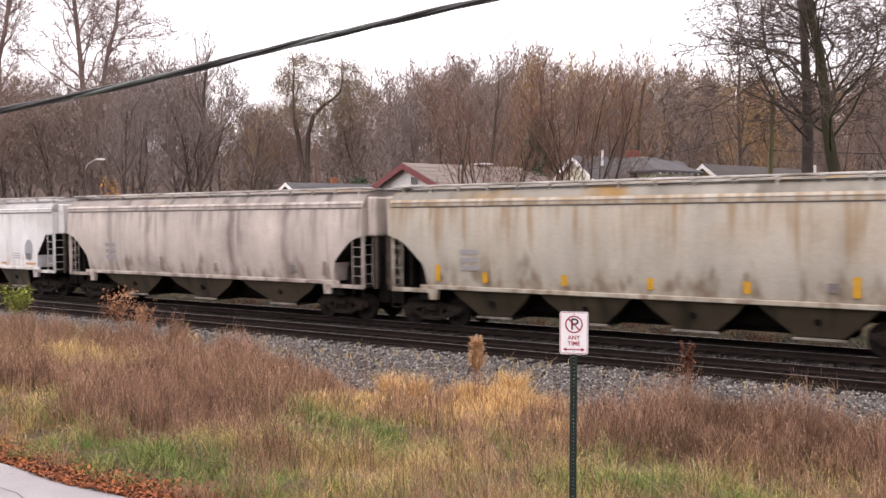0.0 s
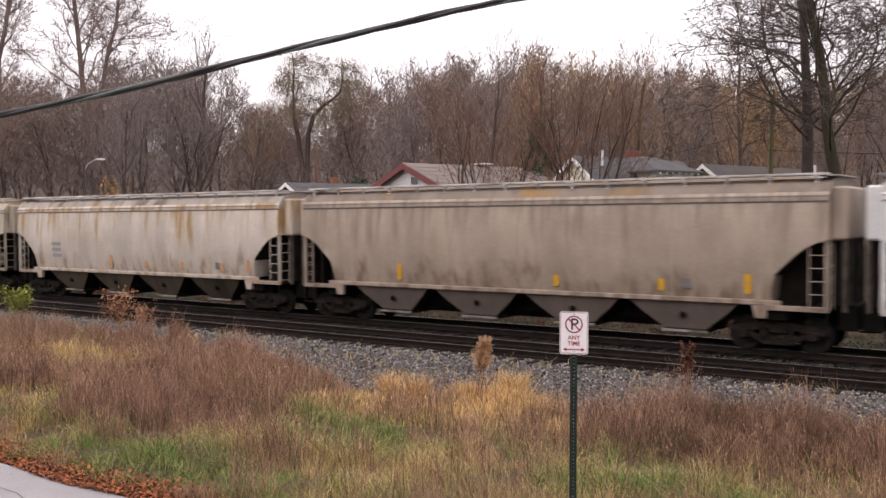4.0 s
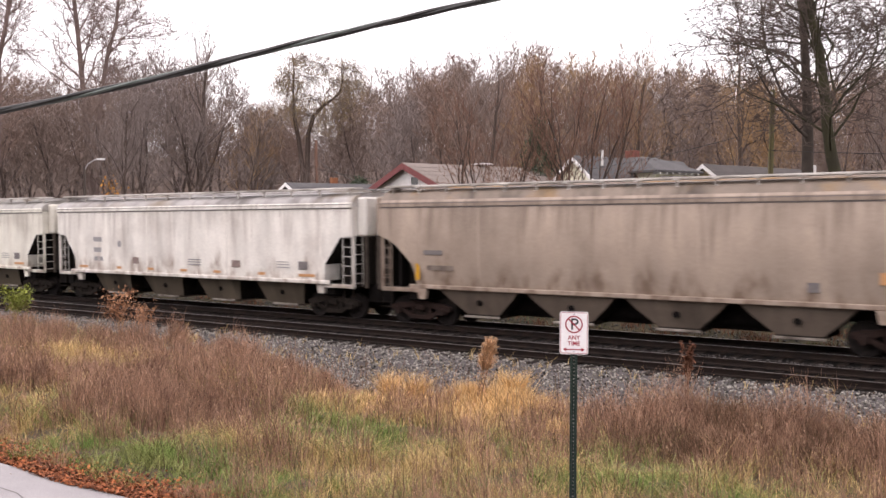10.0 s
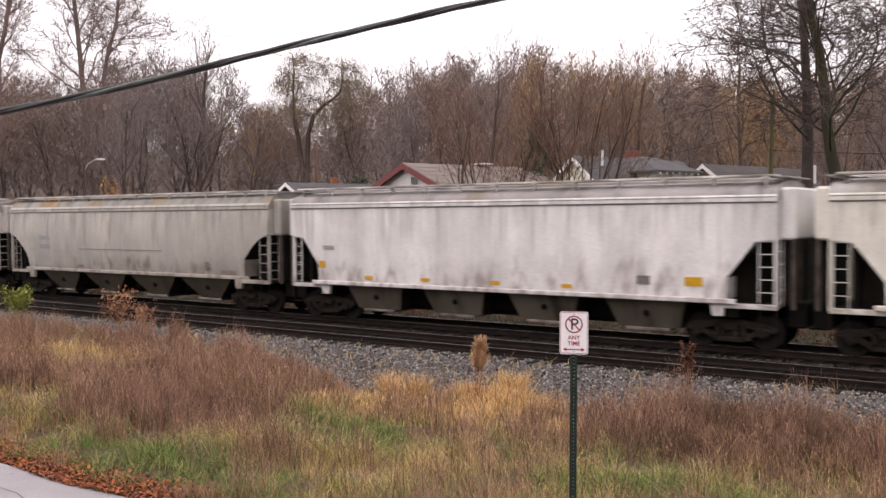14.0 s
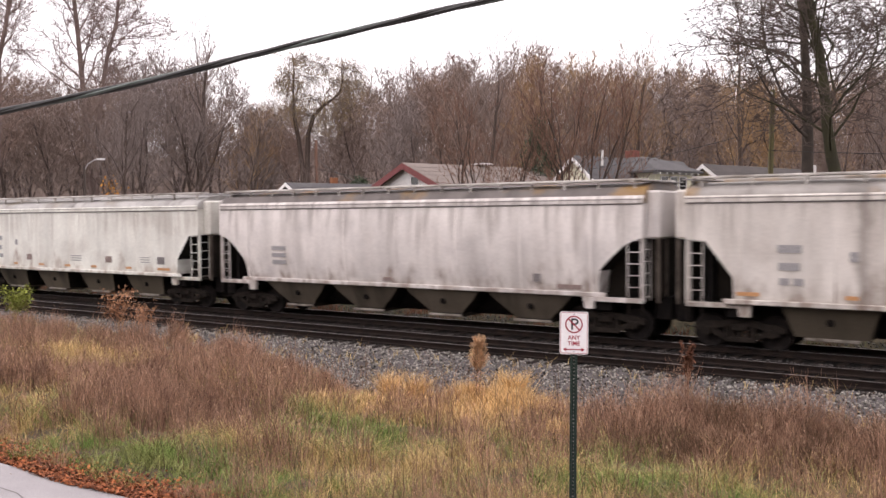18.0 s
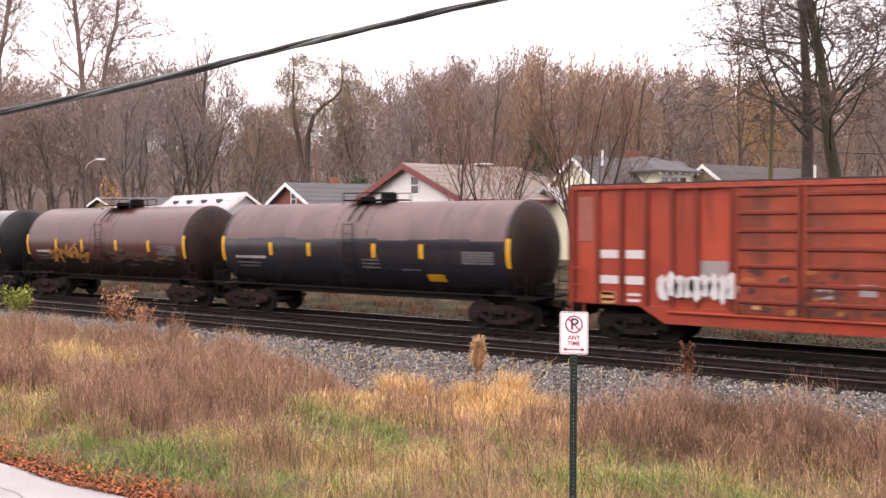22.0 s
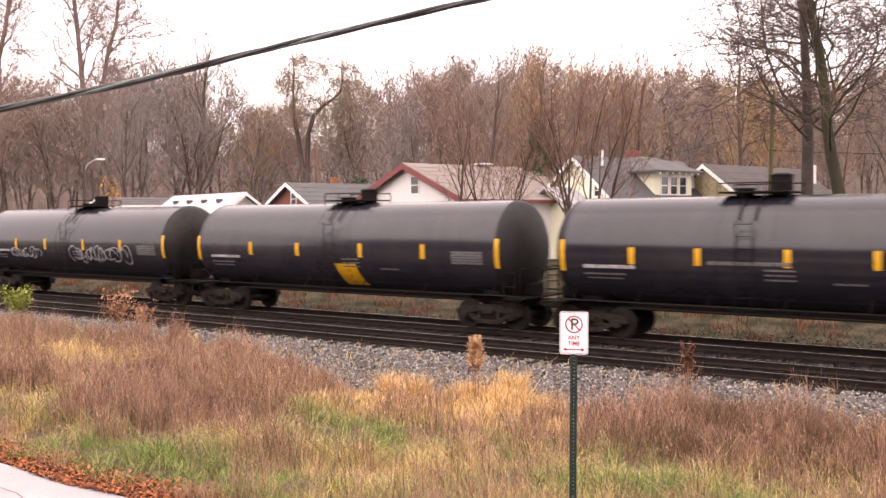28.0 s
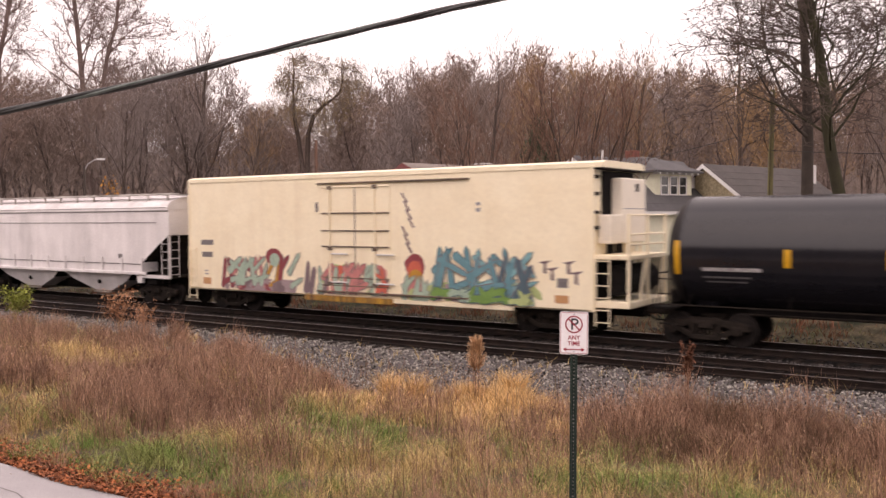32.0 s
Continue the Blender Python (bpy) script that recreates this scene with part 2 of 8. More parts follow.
def ground_height(x, y):
    base = np.interp(y, GROUND_Y, GROUND_Z)
    soft = np.clip((np.abs(np.asarray(y) - 13.8) < 4.3) * 1.0, 0, 1)
    return base + soft * 0.06 * (np.sin(np.asarray(x) * 0.9 + 1.3 * np.sin(np.asarray(y) * 0.7)) + np.sin(np.asarray(y) * 1.7 + np.asarray(x) * 0.31))


def build_ground():
    xs = np.concatenate([[-3000, -1000, -400, -200, -120], np.arange(-90, 22, 0.75), [30, 60, 150, 400, 1000, 3000]])
    ys = np.concatenate([[-3000, -600, -150, -40, -10, 2.0, 5.0, 7.4, 8.3, 8.8], np.arange(9.2, 18.3, 0.5), np.array([18.5, 18.9, 19.3, 19.7, 20.1, 20.45, 20.8, 21.25, 24, 27.2, 27.9, 28.6, 29.5, 30.5, 33, 36, 40, 46, 58, 70, 95, 120, 160, 200, 600, 3000])])
    gx, gy = np.meshgrid(xs, ys)
    gz = ground_height(gx, gy)
    n, m = len(xs), len(ys)
    idx = np.arange(n * m).reshape(m, n)
    faces = np.stack([idx[:-1, :-1], idx[:-1, 1:], idx[1:, 1:], idx[1:, :-1]], -1).reshape(-1, 4)
    me = array_mesh("ground", np.stack([gx, gy, gz], -1).reshape(-1, 3), faces, M_EARTH)
    me.materials.append(M_BALLAST)
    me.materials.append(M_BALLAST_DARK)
    me.materials.append(M_BANK)
    mid = gy[:-1, :-1].ravel() + 0.01
    near = np.where((mid > 16.9) & (mid < 21.2), 1, 0)
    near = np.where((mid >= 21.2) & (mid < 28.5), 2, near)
    near = np.where((mid >= 28.5) & (mid < 60), 3, near)
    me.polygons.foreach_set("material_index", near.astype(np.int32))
    ground = new("ground", me)
    tagged(ground, "rough trackside ground of dry soil and grey ballast", "ground", kind="structure")


build_ground()

road = new("road", Shape().box(-120, 60, 2.2, 8.42, -0.66, -0.57, 0.02).mesh("road", M_ROAD))
tagged(road, "pale worn concrete road beside the weeds", "road", kind="structure")
crack = Shape()
cx, cy = -20.0, 7.55
while cx < -6:
    nx, ny = cx + random.uniform(0.3, 0.7), 7.55 + random.uniform(-0.12, 0.12)
    crack.add([(cx, cy - 0.012, -0.566), (nx, ny - 0.012, -0.566), (nx, ny + 0.012, -0.566), (cx, cy + 0.012, -0.566)], [(0, 1, 2, 3)])
    cx, cy = nx, ny
part("crack", crack, M_CRACK, road, "dark crack along the road slab")


def build_near_backdrop():
    """Unseen dark belt added behind the viewpoint; it closes the place and shades the low sky."""
    n = 160
    a = np.linspace(radians(188), radians(352), n)
    crest = 15.0 + 1.6 * np.sin(a * 23) + 1.2 * np.sin(a * 51 + 1) + 0.8 * np.sin(a * 117 + 2)
    rows = []
    for r, k in ((30.0, 0.0), (29.0, 0.45), (31.0, 0.8), (34.0, 1.0), (44.0, 0.9), (46.0, 0.0)):
        rows.append(np.stack([r * np.cos(a) * 1.25, r * np.sin(a) - 6.0, -0.8 + (crest + 0.8) * k], -1))
    idx = np.arange(len(rows) * n).reshape(len(rows), n)
    f = np.stack([idx[:-1, :-1], idx[:-1, 1:], idx[1:, 1:], idx[1:, :-1]], -1).reshape(-1, 4)
    m = surface("unseen_belt_brown", (0.06, 0.048, 0.04), 0.95, second=(0.1, 0.078, 0.06), amount=0.9, scale=0.4, fine=2.5, fine_amount=0.4, bump=0.6, bump_scale=1.0, spec=0.05)
    tagged(new("backdrop_trees", array_mesh("backdrop_trees", np.stack(rows, 0).reshape(-1, 3), f, m)), "dark belt added out of view to shade the low sky", "trees", kind="structure")


build_near_backdrop()


# ---------------------------------------------------------------- the train
SPEED = 13.03


def painted(name, base, dirt, streak_amount=0.6, second=None, blotch=None, blotch_amount=0.0, rough=0.5, bands=0.11, stain=None, runs=None, run_amount=0.7, creep=None):
    return surface(name, base, rough, second=second or tuple(c * 0.86 for c in base), amount=0.8, scale=0.55, fine=14, fine_amount=0.07,
                   streak=dirt, streak_amount=min(1.0, streak_amount * 0.95), streak_scale=1.5, bump=0.5, bump_scale=1.2, blotch=blotch, blotch_amount=blotch_amount, blotch_scale=0.5, bands=bands, stain=stain, spec=0.3, runs=runs, run_amount=run_amount, creep=creep)


SIDE_FRAME = [(-1.22, 0.52), (-1.20, 0.62), (-0.95, 0.70), (-0.55, 0.74), (-0.35, 0.80), (0.35, 0.80), (0.55, 0.74), (0.95, 0.70), (1.20, 0.62), (1.22, 0.52),
              (1.05, 0.46), (0.75, 0.46), (0.42, 0.26), (0.28, 0.2), (-0.28, 0.2), (-0.42, 0.26), (-0.75, 0.46), (-1.05, 0.46)]
MESHES = {}


def shared(name, make):
    if name not in MESHES:
        MESHES[name] = make()
    return MESHES[name]


def wheelset_mesh():
    s = Shape()
    for side in (-1, 1):
        prof = [(0.0, 0.10), (0.08, 0.10), (0.13, 0.09), (0.30, 0.05), (0.40, 0.065), (0.455, 0.07), (0.455, -0.045), (0.485, -0.05), (0.485, -0.075), (0.38, -0.075), (0.28, -0.03), (0.12, -0.09), (0.0, -0.09)]
        n = 20
        rings = []
        for k in range(n):
            a = 2 * math.pi * k / n
            rings.append([(r * math.cos(a), side * (0.76 + o), r * math.sin(a)) for r, o in prof])
        rings.append(rings[0])
        s.loft(rings, closed=False, caps=False)
    s.tube((0, -0.7, 0), (0, 0.7, 0), 0.085, n=10)
    for side in (-1, 1):
        s.tube((0, side * 0.84, 0), (0, side * 1.16, 0), 0.1, n=10)
    return s.mesh("wheelset", M_WHEEL, True)


def end_cap_mesh(m):
    s = Shape().tube((0, 1.14, 0), (0, 1.19, 0), 0.12, n=10)
    for a in range(3):
        t = 2.1 * a
        s.tube((0.06 * math.cos(t), 1.17, 0.06 * math.sin(t)), (0.06 * math.cos(t), 1.21, 0.06 * math.sin(t)), 0.02, n=6)
    return s.mesh("axle_cap", m, False)


def side_frame_mesh(m):
    """A cast frame with two openings: an upper bar, a lower bar, two slanted arms and two columns."""
    s = Shape()
    y0, y1 = 0.93, 1.08
    top = [(-1.22, 0.50), (-1.21, 0.63), (-0.95, 0.71), (-0.55, 0.74), (-0.35, 0.80), (0.35, 0.80), (0.55, 0.74), (0.95, 0.71), (1.21, 0.63), (1.22, 0.50), (1.04, 0.46), (0.72, 0.52), (0.35, 0.62), (-0.35, 0.62), (-0.72, 0.52), (-1.04, 0.46)]
    s.prism(top, "y", y0, y1)
    s.prism([(-0.95, 0.50), (-0.72, 0.53), (-0.30, 0.33), (-0.40, 0.22)], "y", y0, y1)
    s.prism([(0.95, 0.50), (0.72, 0.53), (0.30, 0.33), (0.40, 0.22)], "y", y0, y1)
    s.box(-0.42, 0.42, y0, y1, 0.18, 0.33, 0.02)
    for sx in (-0.36, 0.36):
        s.box(sx - 0.06, sx + 0.06, y0, y1, 0.3, 0.65, 0.015)
    for sx in (-0.89, 0.89):
        s.box(sx - 0.15, sx + 0.15, 0.9, 1.1, 0.36, 0.60, 0.03)
    return s.mesh("side_frame", m)


def spring_mesh():
    s = Shape()
    z = 0.33
    rings = []
    for k in range(11):
        r = 0.085 if k % 2 else 0.066
        rings.append([(r * math.cos(2 * math.pi * i / 7), 1.0 + r * math.sin(2 * math.pi * i / 7), z + 0.022 * k) for i in range(7)])
    return s.loft(rings).mesh("spring", M_TRUCK, False)


def truck(car, x, rusty=False):
    m = M_TRUCK_RUST if rusty else M_TRUCK
    key = "rusty" if rusty else "plain"
    t = part("truck", shared("bolster" + key, lambda: Shape().box(-0.22, 0.22, -1.15, 1.15, 0.5, 0.72, 0.03).box(-0.35, 0.35, -0.3, 0.3, 0.7, 0.85, 0.03).mesh("truck", m)), None, car, "cast steel railway truck")
    t.location = (x, 0, 0)
    for half_turn in (0, math.pi):
        part("side_frame", shared("side_frame" + key, lambda: side_frame_mesh(m)), None, t).rotation_euler = (0, 0, half_turn)
        for dx in (-0.19, 0.0, 0.19):
            spring = part("spring", shared("springs", spring_mesh), None, t)
            spring.location, spring.rotation_euler = (dx, 0, 0), (0, 0, half_turn)
    sets = []
    for dx in (-0.89, 0.89):
        w = part("wheelset", shared("wheelset", wheelset_mesh), None, t)
        w.location = (dx, 0, 0.46)
        for half_turn in (0, math.pi):
            c = part("axle_cap", shared("axle_cap" + key, lambda: end_cap_mesh(m)), None, t)
            c.location, c.rotation_euler = (dx, 0, 0.46), (0, 0, half_turn)
        sets.append(w)
    return sets


def coupler(car, x):
    s = 1 if x > 0 else -1
    sh = Shape().box(min(x, x - s * 0.7), max(x, x - s * 0.7), -0.09, 0.09, 0.76, 0.94, 0.02)
    sh.box(min(x, x - s * 0.32), max(x, x - s * 0.32), -0.17, 0.15, 0.72, 0.99, 0.05)
    part("coupler", sh, M_TRUCK, car)
    h = Shape()
    pts = [(x - s * 0.6, 0.3, 0.85), (x - s * 0.4, 0.34, 0.6), (x - s * 0.15, 0.3, 0.5), (x, 0.22, 0.52)]
    for a, b in zip(pts, pts[1:]):
        h.tube(a, b, 0.025, n=6)
    part("air_hose", h, M_BLACKSTEEL, car)


def ladder_shape(x0, x1, y, z0, z1, rungs, face="y", r=0.017):
    """Two stiles and rungs; face y: it lies along the side, face x: across the end (then x0, x1 are widths in y and y is the place in x)."""
    s = Shape()
    at = (lambda a, z: (a, y, z)) if face == "y" else (lambda a, z: (y, a, z))
    for a in (x0, x1):
        s.tube(at(a, z0), at(a, z1), r * 1.3, n=6)
    for k in range(rungs):
        z = z0 + 0.12 + (z1 - z0 - 0.2) * k / max(1, rungs - 1)
        s.tube(at(x0, z), at(x1, z), r, n=6)
    return s


def side_bar(car, name, x0, x1, z0, z1, y, m, label=""):
    """A flat painted mark on the side that faces the road."""
    return part(name, Shape().box(x0, x1, y - 0.004, y + 0.012, z0, z1), m, car, label)


def side_y(kind, z):
    """Half width of a covered hopper's side at height z."""
    if kind == "round":
        return 1.27 + 0.31 * math.sin(math.pi * min(1, max(0, (z - 0.9) / 4.1))) ** 0.8 if z < 4.6 else 1.3
    if kind == "flat":
        return 1.56
    return 1.52


M_GRIMY_POST = surface("grimy_post_paint", (0.12, 0.1, 0.085), 0.8, second=(0.05, 0.04, 0.034), scale=3, amount=0.9, spec=0.1)
M_GATE_STRIP = surface("scuffed_gate_rail_paint", (0.4, 0.36, 0.32), 0.7, second=(0.12, 0.1, 0.085), scale=2.2, amount=1.0, spec=0.2)
M_DULL_GATE = surface("dull_pinkish_gate_paint", (0.22, 0.18, 0.155), 0.8, second=(0.09, 0.07, 0.06), scale=3, amount=0.9, spec=0.15)


def hopper_car(label, length, kind, paint, roof_paint, bays, marks=(), hopper_paint=None, rusty=False):
    """Covered hopper: kind round (bulging sides, rounded end openings), flat (straight sides, slanted end openings) or ribbed_two_bay."""
    car = thing("covered_hopper_car", label, "freight car", group="covered hoppers of the train")
    hl = length / 2 - 0.62
    sill, eave = 1.38, 4.04
    cut = 1.72 if kind == "ribbed_two_bay" else 1.42 if kind == "round" else 1.3
    nz = 9

    def z_low(x):
        d = hl - abs(x)
        if d >= cut:
            return sill
        if kind == "round":
            return sill + float(np.interp(d / cut, (0.0, 0.14, 0.35, 0.55, 0.75, 0.92, 0.98, 1.0), (1.62, 1.57, 1.44, 1.23, 0.95, 0.7, 0.42, 0.0)))
        if kind == "flat":
            return sill + float(np.interp(d / cut, (0.0, 0.42, 1.0), (1.6, 1.56, 0.58)))
        low = 0.42
        return sill + low + (1.58 - low) * (1 - max(0.0, d / cut) ** 1.1)

    # body: lofted from end to end
    stations = sorted({round(s * (hl - d), 4) for s in (-1, 1) for d in [0, 0.06, 0.25, 0.4, 0.55, 0.7, 0.85, 0.98, 1.12, 1.2, 1.27, 1.295, 1.32, 1.36, 1.39, 1.41, 1.43, 1.6, 1.7, 1.715, 1.74] if d <= cut + 0.03}
                      | {round(x, 4) for x in np.linspace(-hl + cut + 0.1, hl - cut - 0.1, 15)})
    rings = []
    for x in stations:
        zl = z_low(x)
        zs = [zl + (eave - zl) * k / nz for k in range(nz + 1)]
        left = [(x, -side_y(kind, z), z) for z in zs]
        right = [(x, side_y(kind, z), z) for z in reversed(zs)]
        rings.append(left + right)
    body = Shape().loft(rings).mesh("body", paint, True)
    body.materials.append(M_SHADE_GRIME)
    # Downward faces turn near-black; the shade below the car is painted in.
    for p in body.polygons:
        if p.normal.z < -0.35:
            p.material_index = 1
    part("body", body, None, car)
    # welded seams between the side sheets
    if kind != "ribbed_two_bay":
        for s in (-1, 1):
            for k in range(7):
                xs = (hl - cut - 0.2) * (k - 3) / 3
                zs = [sill + 0.03 + (eave - 0.1 - sill - 0.03) * q / 8 for q in range(9)]
                part("panel_seam", Shape().loft([[(xs + dx, s * (side_y(kind, z) + dy), z) for dx, dy in ((-0.035, -0.002), (-0.02, 0.009), (0.02, 0.009), (0.035, -0.002))] for z in zs], closed=False, caps=False), paint, car)
    # roof
    w = side_y(kind, eave)
    if kind == "round":
        prof = [(-w - 0.03, eave - 0.05), (-w - 0.035, eave + 0.03), (-w + 0.02, eave + 0.09), (-w + 0.09, eave + 0.26), (-w + 0.22, eave + 0.42), (-0.95, eave + 0.53), (-0.5, eave + 0.57), (0, eave + 0.58)]
    else:
        prof = [(-w - 0.03, eave - 0.02), (-w - 0.035, eave + 0.10), (-w + 0.04, eave + 0.24), (-w + 0.18, eave + 0.34), (-1.0, eave + 0.46), (-0.5, eave + 0.52), (0, eave + 0.54)]
    prof = prof + [(-y, z) for y, z in reversed(prof[:-1])]
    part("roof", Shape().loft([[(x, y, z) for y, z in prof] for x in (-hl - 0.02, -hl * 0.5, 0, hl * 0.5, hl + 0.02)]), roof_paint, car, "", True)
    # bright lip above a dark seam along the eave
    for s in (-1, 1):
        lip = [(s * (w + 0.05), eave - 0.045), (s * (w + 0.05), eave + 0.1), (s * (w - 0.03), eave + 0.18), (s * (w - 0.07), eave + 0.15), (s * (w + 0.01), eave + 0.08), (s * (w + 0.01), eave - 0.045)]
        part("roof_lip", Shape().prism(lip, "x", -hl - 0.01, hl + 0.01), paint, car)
        part("eave_seam", Shape().box(-hl + 0.02, hl - 0.02, s * (w + 0.012) - 0.012, s * (w + 0.012) + 0.012, eave - 0.085, eave - 0.052), M_DARK_MARK, car)
        part("bead_seam", Shape().box(-hl + 0.02, hl - 0.02, s * (w + 0.046) - 0.008, s * (w + 0.046) + 0.008, eave + 0.055, eave + 0.075), M_DARK_MARK, car)
    top = eave + 0.42
    # trough hatch and running boards on their stanchions
    part("hatch_trough", Shape().box(-hl + 0.7, hl - 0.7, -0.34, 0.34, top - 0.04, top + 0.2, 0.03), roof_paint, car)
    count = 16 if kind == "round" else 13
    post = shared("stanchion", lambda: Shape().box(-0.035, 0.035, -0.03, 0.03, -0.36, 0.0, 0.008).box(-0.05, 0.05, -0.22, 0.05, -0.05, -0.01).mesh("stanchion", M_WALK))
    for s in (-1, 1):
        edge = s * 1.08
        board = Shape()
        board.box(-hl + 0.1, hl - 0.1, edge - 0.24, edge + 0.24, 4.645, 4.70, 0.01)
        for k in range(3):
            board.box(-hl + 0.1, hl - 0.1, edge - 0.2 + k * 0.17, edge - 0.12 + k * 0.17, 4.70, 4.712)
        part("running_board", board, M_WALK, car, "galvanised steel roof walkway")
        for k in range(count):
            p = part("stanchion", post, None, car)
            p.location = (-hl + 0.35 + (2 * hl - 0.7) * k / (count - 1), s * 1.27, 4.66)
    for s in (-1, 1):
        part("end_walkway", Shape().box(s * (hl - 0.05) - 0.25, s * (hl - 0.05) + 0.25, -1.2, 1.2, 4.62, 4.655, 0.008), M_GALV, car)
    # side sills, end platforms and corner posts
    for s in (-1, 1):
        y = s * (side_y(kind, sill) + 0.02)
        part("side_sill", Shape().box(-hl + cut - 0.25, hl - cut + 0.25, y - 0.05, y + 0.05, 1.26, 1.4, 0.02), paint, car)
    for e in (-1, 1):
        x0, x1 = sorted((e * hl, e * (hl - cut - 0.1)))
        part("end_platform", Shape().box(x0, x1, -1.44, 1.44, 1.16, 1.26, 0.02), M_SHADE_GRIME, car)
        part("end_sill", Shape().box(x0, x1, -1.5, -1.44, 1.14, 1.28, 0.01), paint, car)
        xg = e * (hl - cut - 0.28)
        for s in (-1, 1):
            part("jacking_pad", Shape().prism([(xg - 0.2, 1.26), (xg + 0.2, 1.26), (xg + 0.15, 0.92), (xg - 0.12, 0.92)], "y", s * 1.36, s * 1.5), paint, car)
            xl = e * (hl - 0.03)
            part("side_ladder", ladder_shape(min(xl, xl - e * 0.44), max(xl, xl - e * 0.44), s * 1.52, 1.14, 3.02, 6, r=0.013), paint, car)
            part("sill_step", Shape().tube((xl, s * 1.5, 1.16), (xl, s * 1.5, 0.6), 0.014, n=5).tube((xl - e * 0.42, s * 1.5, 1.16), (xl - e * 0.42, s * 1.5, 0.6), 0.014, n=5).tube((xl, s * 1.5, 0.6), (xl - e * 0.42, s * 1.5, 0.6), 0.016, n=5), M_TRUCK, car)
            part("end_ladder", ladder_shape(*sorted((s * 1.45, s * 1.02)), e * (hl + 0.02), 1.2, 3.1, 6, "x", 0.013), paint, car)
            part("corner_post", Shape().box(min(xl, xl - e * 0.07), max(xl, xl - e * 0.07), s * 1.46 - 0.04, s * 1.46 + 0.04, 1.2, 3.1, 0.01), paint, car)
        xt = e * (hl - 1.35)
        # Dark plates and blocks added to fill the end openings with shade.
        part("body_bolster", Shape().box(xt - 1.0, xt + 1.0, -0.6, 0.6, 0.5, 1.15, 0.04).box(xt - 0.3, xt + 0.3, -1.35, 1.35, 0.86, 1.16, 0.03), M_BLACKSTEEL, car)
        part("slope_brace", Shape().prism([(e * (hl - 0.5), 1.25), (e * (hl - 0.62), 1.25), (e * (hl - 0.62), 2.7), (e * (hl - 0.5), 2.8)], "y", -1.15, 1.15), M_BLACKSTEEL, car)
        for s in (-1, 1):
            part("end_gusset", Shape().prism([(e * (hl - 0.5), 1.27), (e * (hl - cut - 0.3), 1.27), (e * (hl - cut - 0.3), 2.0), (e * (hl - 0.5), 2.95)], "y", s * 0.7 - 0.03, s * 0.7 + 0.03), M_SHADE_GRIME, car)
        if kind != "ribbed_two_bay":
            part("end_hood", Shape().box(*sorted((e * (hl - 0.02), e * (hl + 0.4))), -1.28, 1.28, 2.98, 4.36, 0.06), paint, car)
            # Added dark blocks stand for brake gear and shade between the cars.
            part("end_frame", Shape().box(*sorted((e * (hl - 0.02), e * (hl + 0.34))), -0.98, 0.98, 1.27, 2.97, 0.02), M_SHADE_GRIME, car)
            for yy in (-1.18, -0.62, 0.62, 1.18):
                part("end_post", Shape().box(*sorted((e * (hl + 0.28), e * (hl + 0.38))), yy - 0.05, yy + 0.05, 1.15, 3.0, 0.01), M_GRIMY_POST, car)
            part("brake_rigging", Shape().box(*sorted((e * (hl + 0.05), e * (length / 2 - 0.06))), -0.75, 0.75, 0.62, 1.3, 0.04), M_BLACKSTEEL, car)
        tank = Shape().tube((e * (hl - 0.9), -0.55, 1.55), (e * (hl - 0.9), 0.5, 1.55), 0.2, n=12)
        part("air_reservoir", tank, M_BLACKSTEEL, car)
        wheel = Shape()
        for k in range(14):
            a, b = 2 * math.pi * k / 14, 2 * math.pi * (k + 1) / 14
            wheel.tube((e * (hl - 0.1), -0.6 + 0.26 * math.cos(a), 2.3 + 0.26 * math.sin(a)), (e * (hl - 0.1), -0.6 + 0.26 * math.cos(b), 2.3 + 0.26 * math.sin(b)), 0.018, n=5)
        wheel.tube((e * (hl - 0.1), -0.86, 2.3), (e * (hl - 0.1), -0.34, 2.3), 0.012, n=5).tube((e * (hl - 0.1), -0.6, 2.04), (e * (hl - 0.1), -0.6, 2.56), 0.012, n=5)
        if e > 0:
            part("brake_wheel", wheel, M_BLACKSTEEL, car)
        coupler(car, e * length / 2)
    part("centre_sill", Shape().box(-length / 2 + 0.5, length / 2 - 0.5, -0.22, 0.22, 0.82, 1.2, 0.02).box(-hl + cut + 1.6, hl - cut - 1.6, -0.3, 0.3, 0.42, 0.86, 0.03), M_BLACKSTEEL, car)
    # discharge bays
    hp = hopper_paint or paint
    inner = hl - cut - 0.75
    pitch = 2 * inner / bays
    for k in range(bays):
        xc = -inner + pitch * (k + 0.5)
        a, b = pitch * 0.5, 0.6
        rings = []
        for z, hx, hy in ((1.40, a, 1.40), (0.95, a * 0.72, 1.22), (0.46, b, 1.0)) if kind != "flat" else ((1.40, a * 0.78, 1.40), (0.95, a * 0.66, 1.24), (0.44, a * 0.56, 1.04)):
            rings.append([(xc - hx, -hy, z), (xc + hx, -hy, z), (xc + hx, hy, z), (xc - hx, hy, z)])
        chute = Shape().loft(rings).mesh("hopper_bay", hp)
        chute.materials.append(M_SHADE_GRIME)
        # Slanted bay faces are blackened to paint in their shade.
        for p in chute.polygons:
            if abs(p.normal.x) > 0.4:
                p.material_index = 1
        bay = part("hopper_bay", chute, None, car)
        part("outlet_gate", Shape().box(xc - 0.6, xc + 0.6, -1.02, 0.95, 0.34, 0.47, 0.02), M_TRUCK if kind == "round" else M_DULL_GATE, bay)
        part("gate_strip", Shape().box(xc - 0.66, xc + 0.66, -1.1, -1.03, 0.36, 0.43, 0.01), M_GATE_STRIP, bay, "pale worn gate rail")
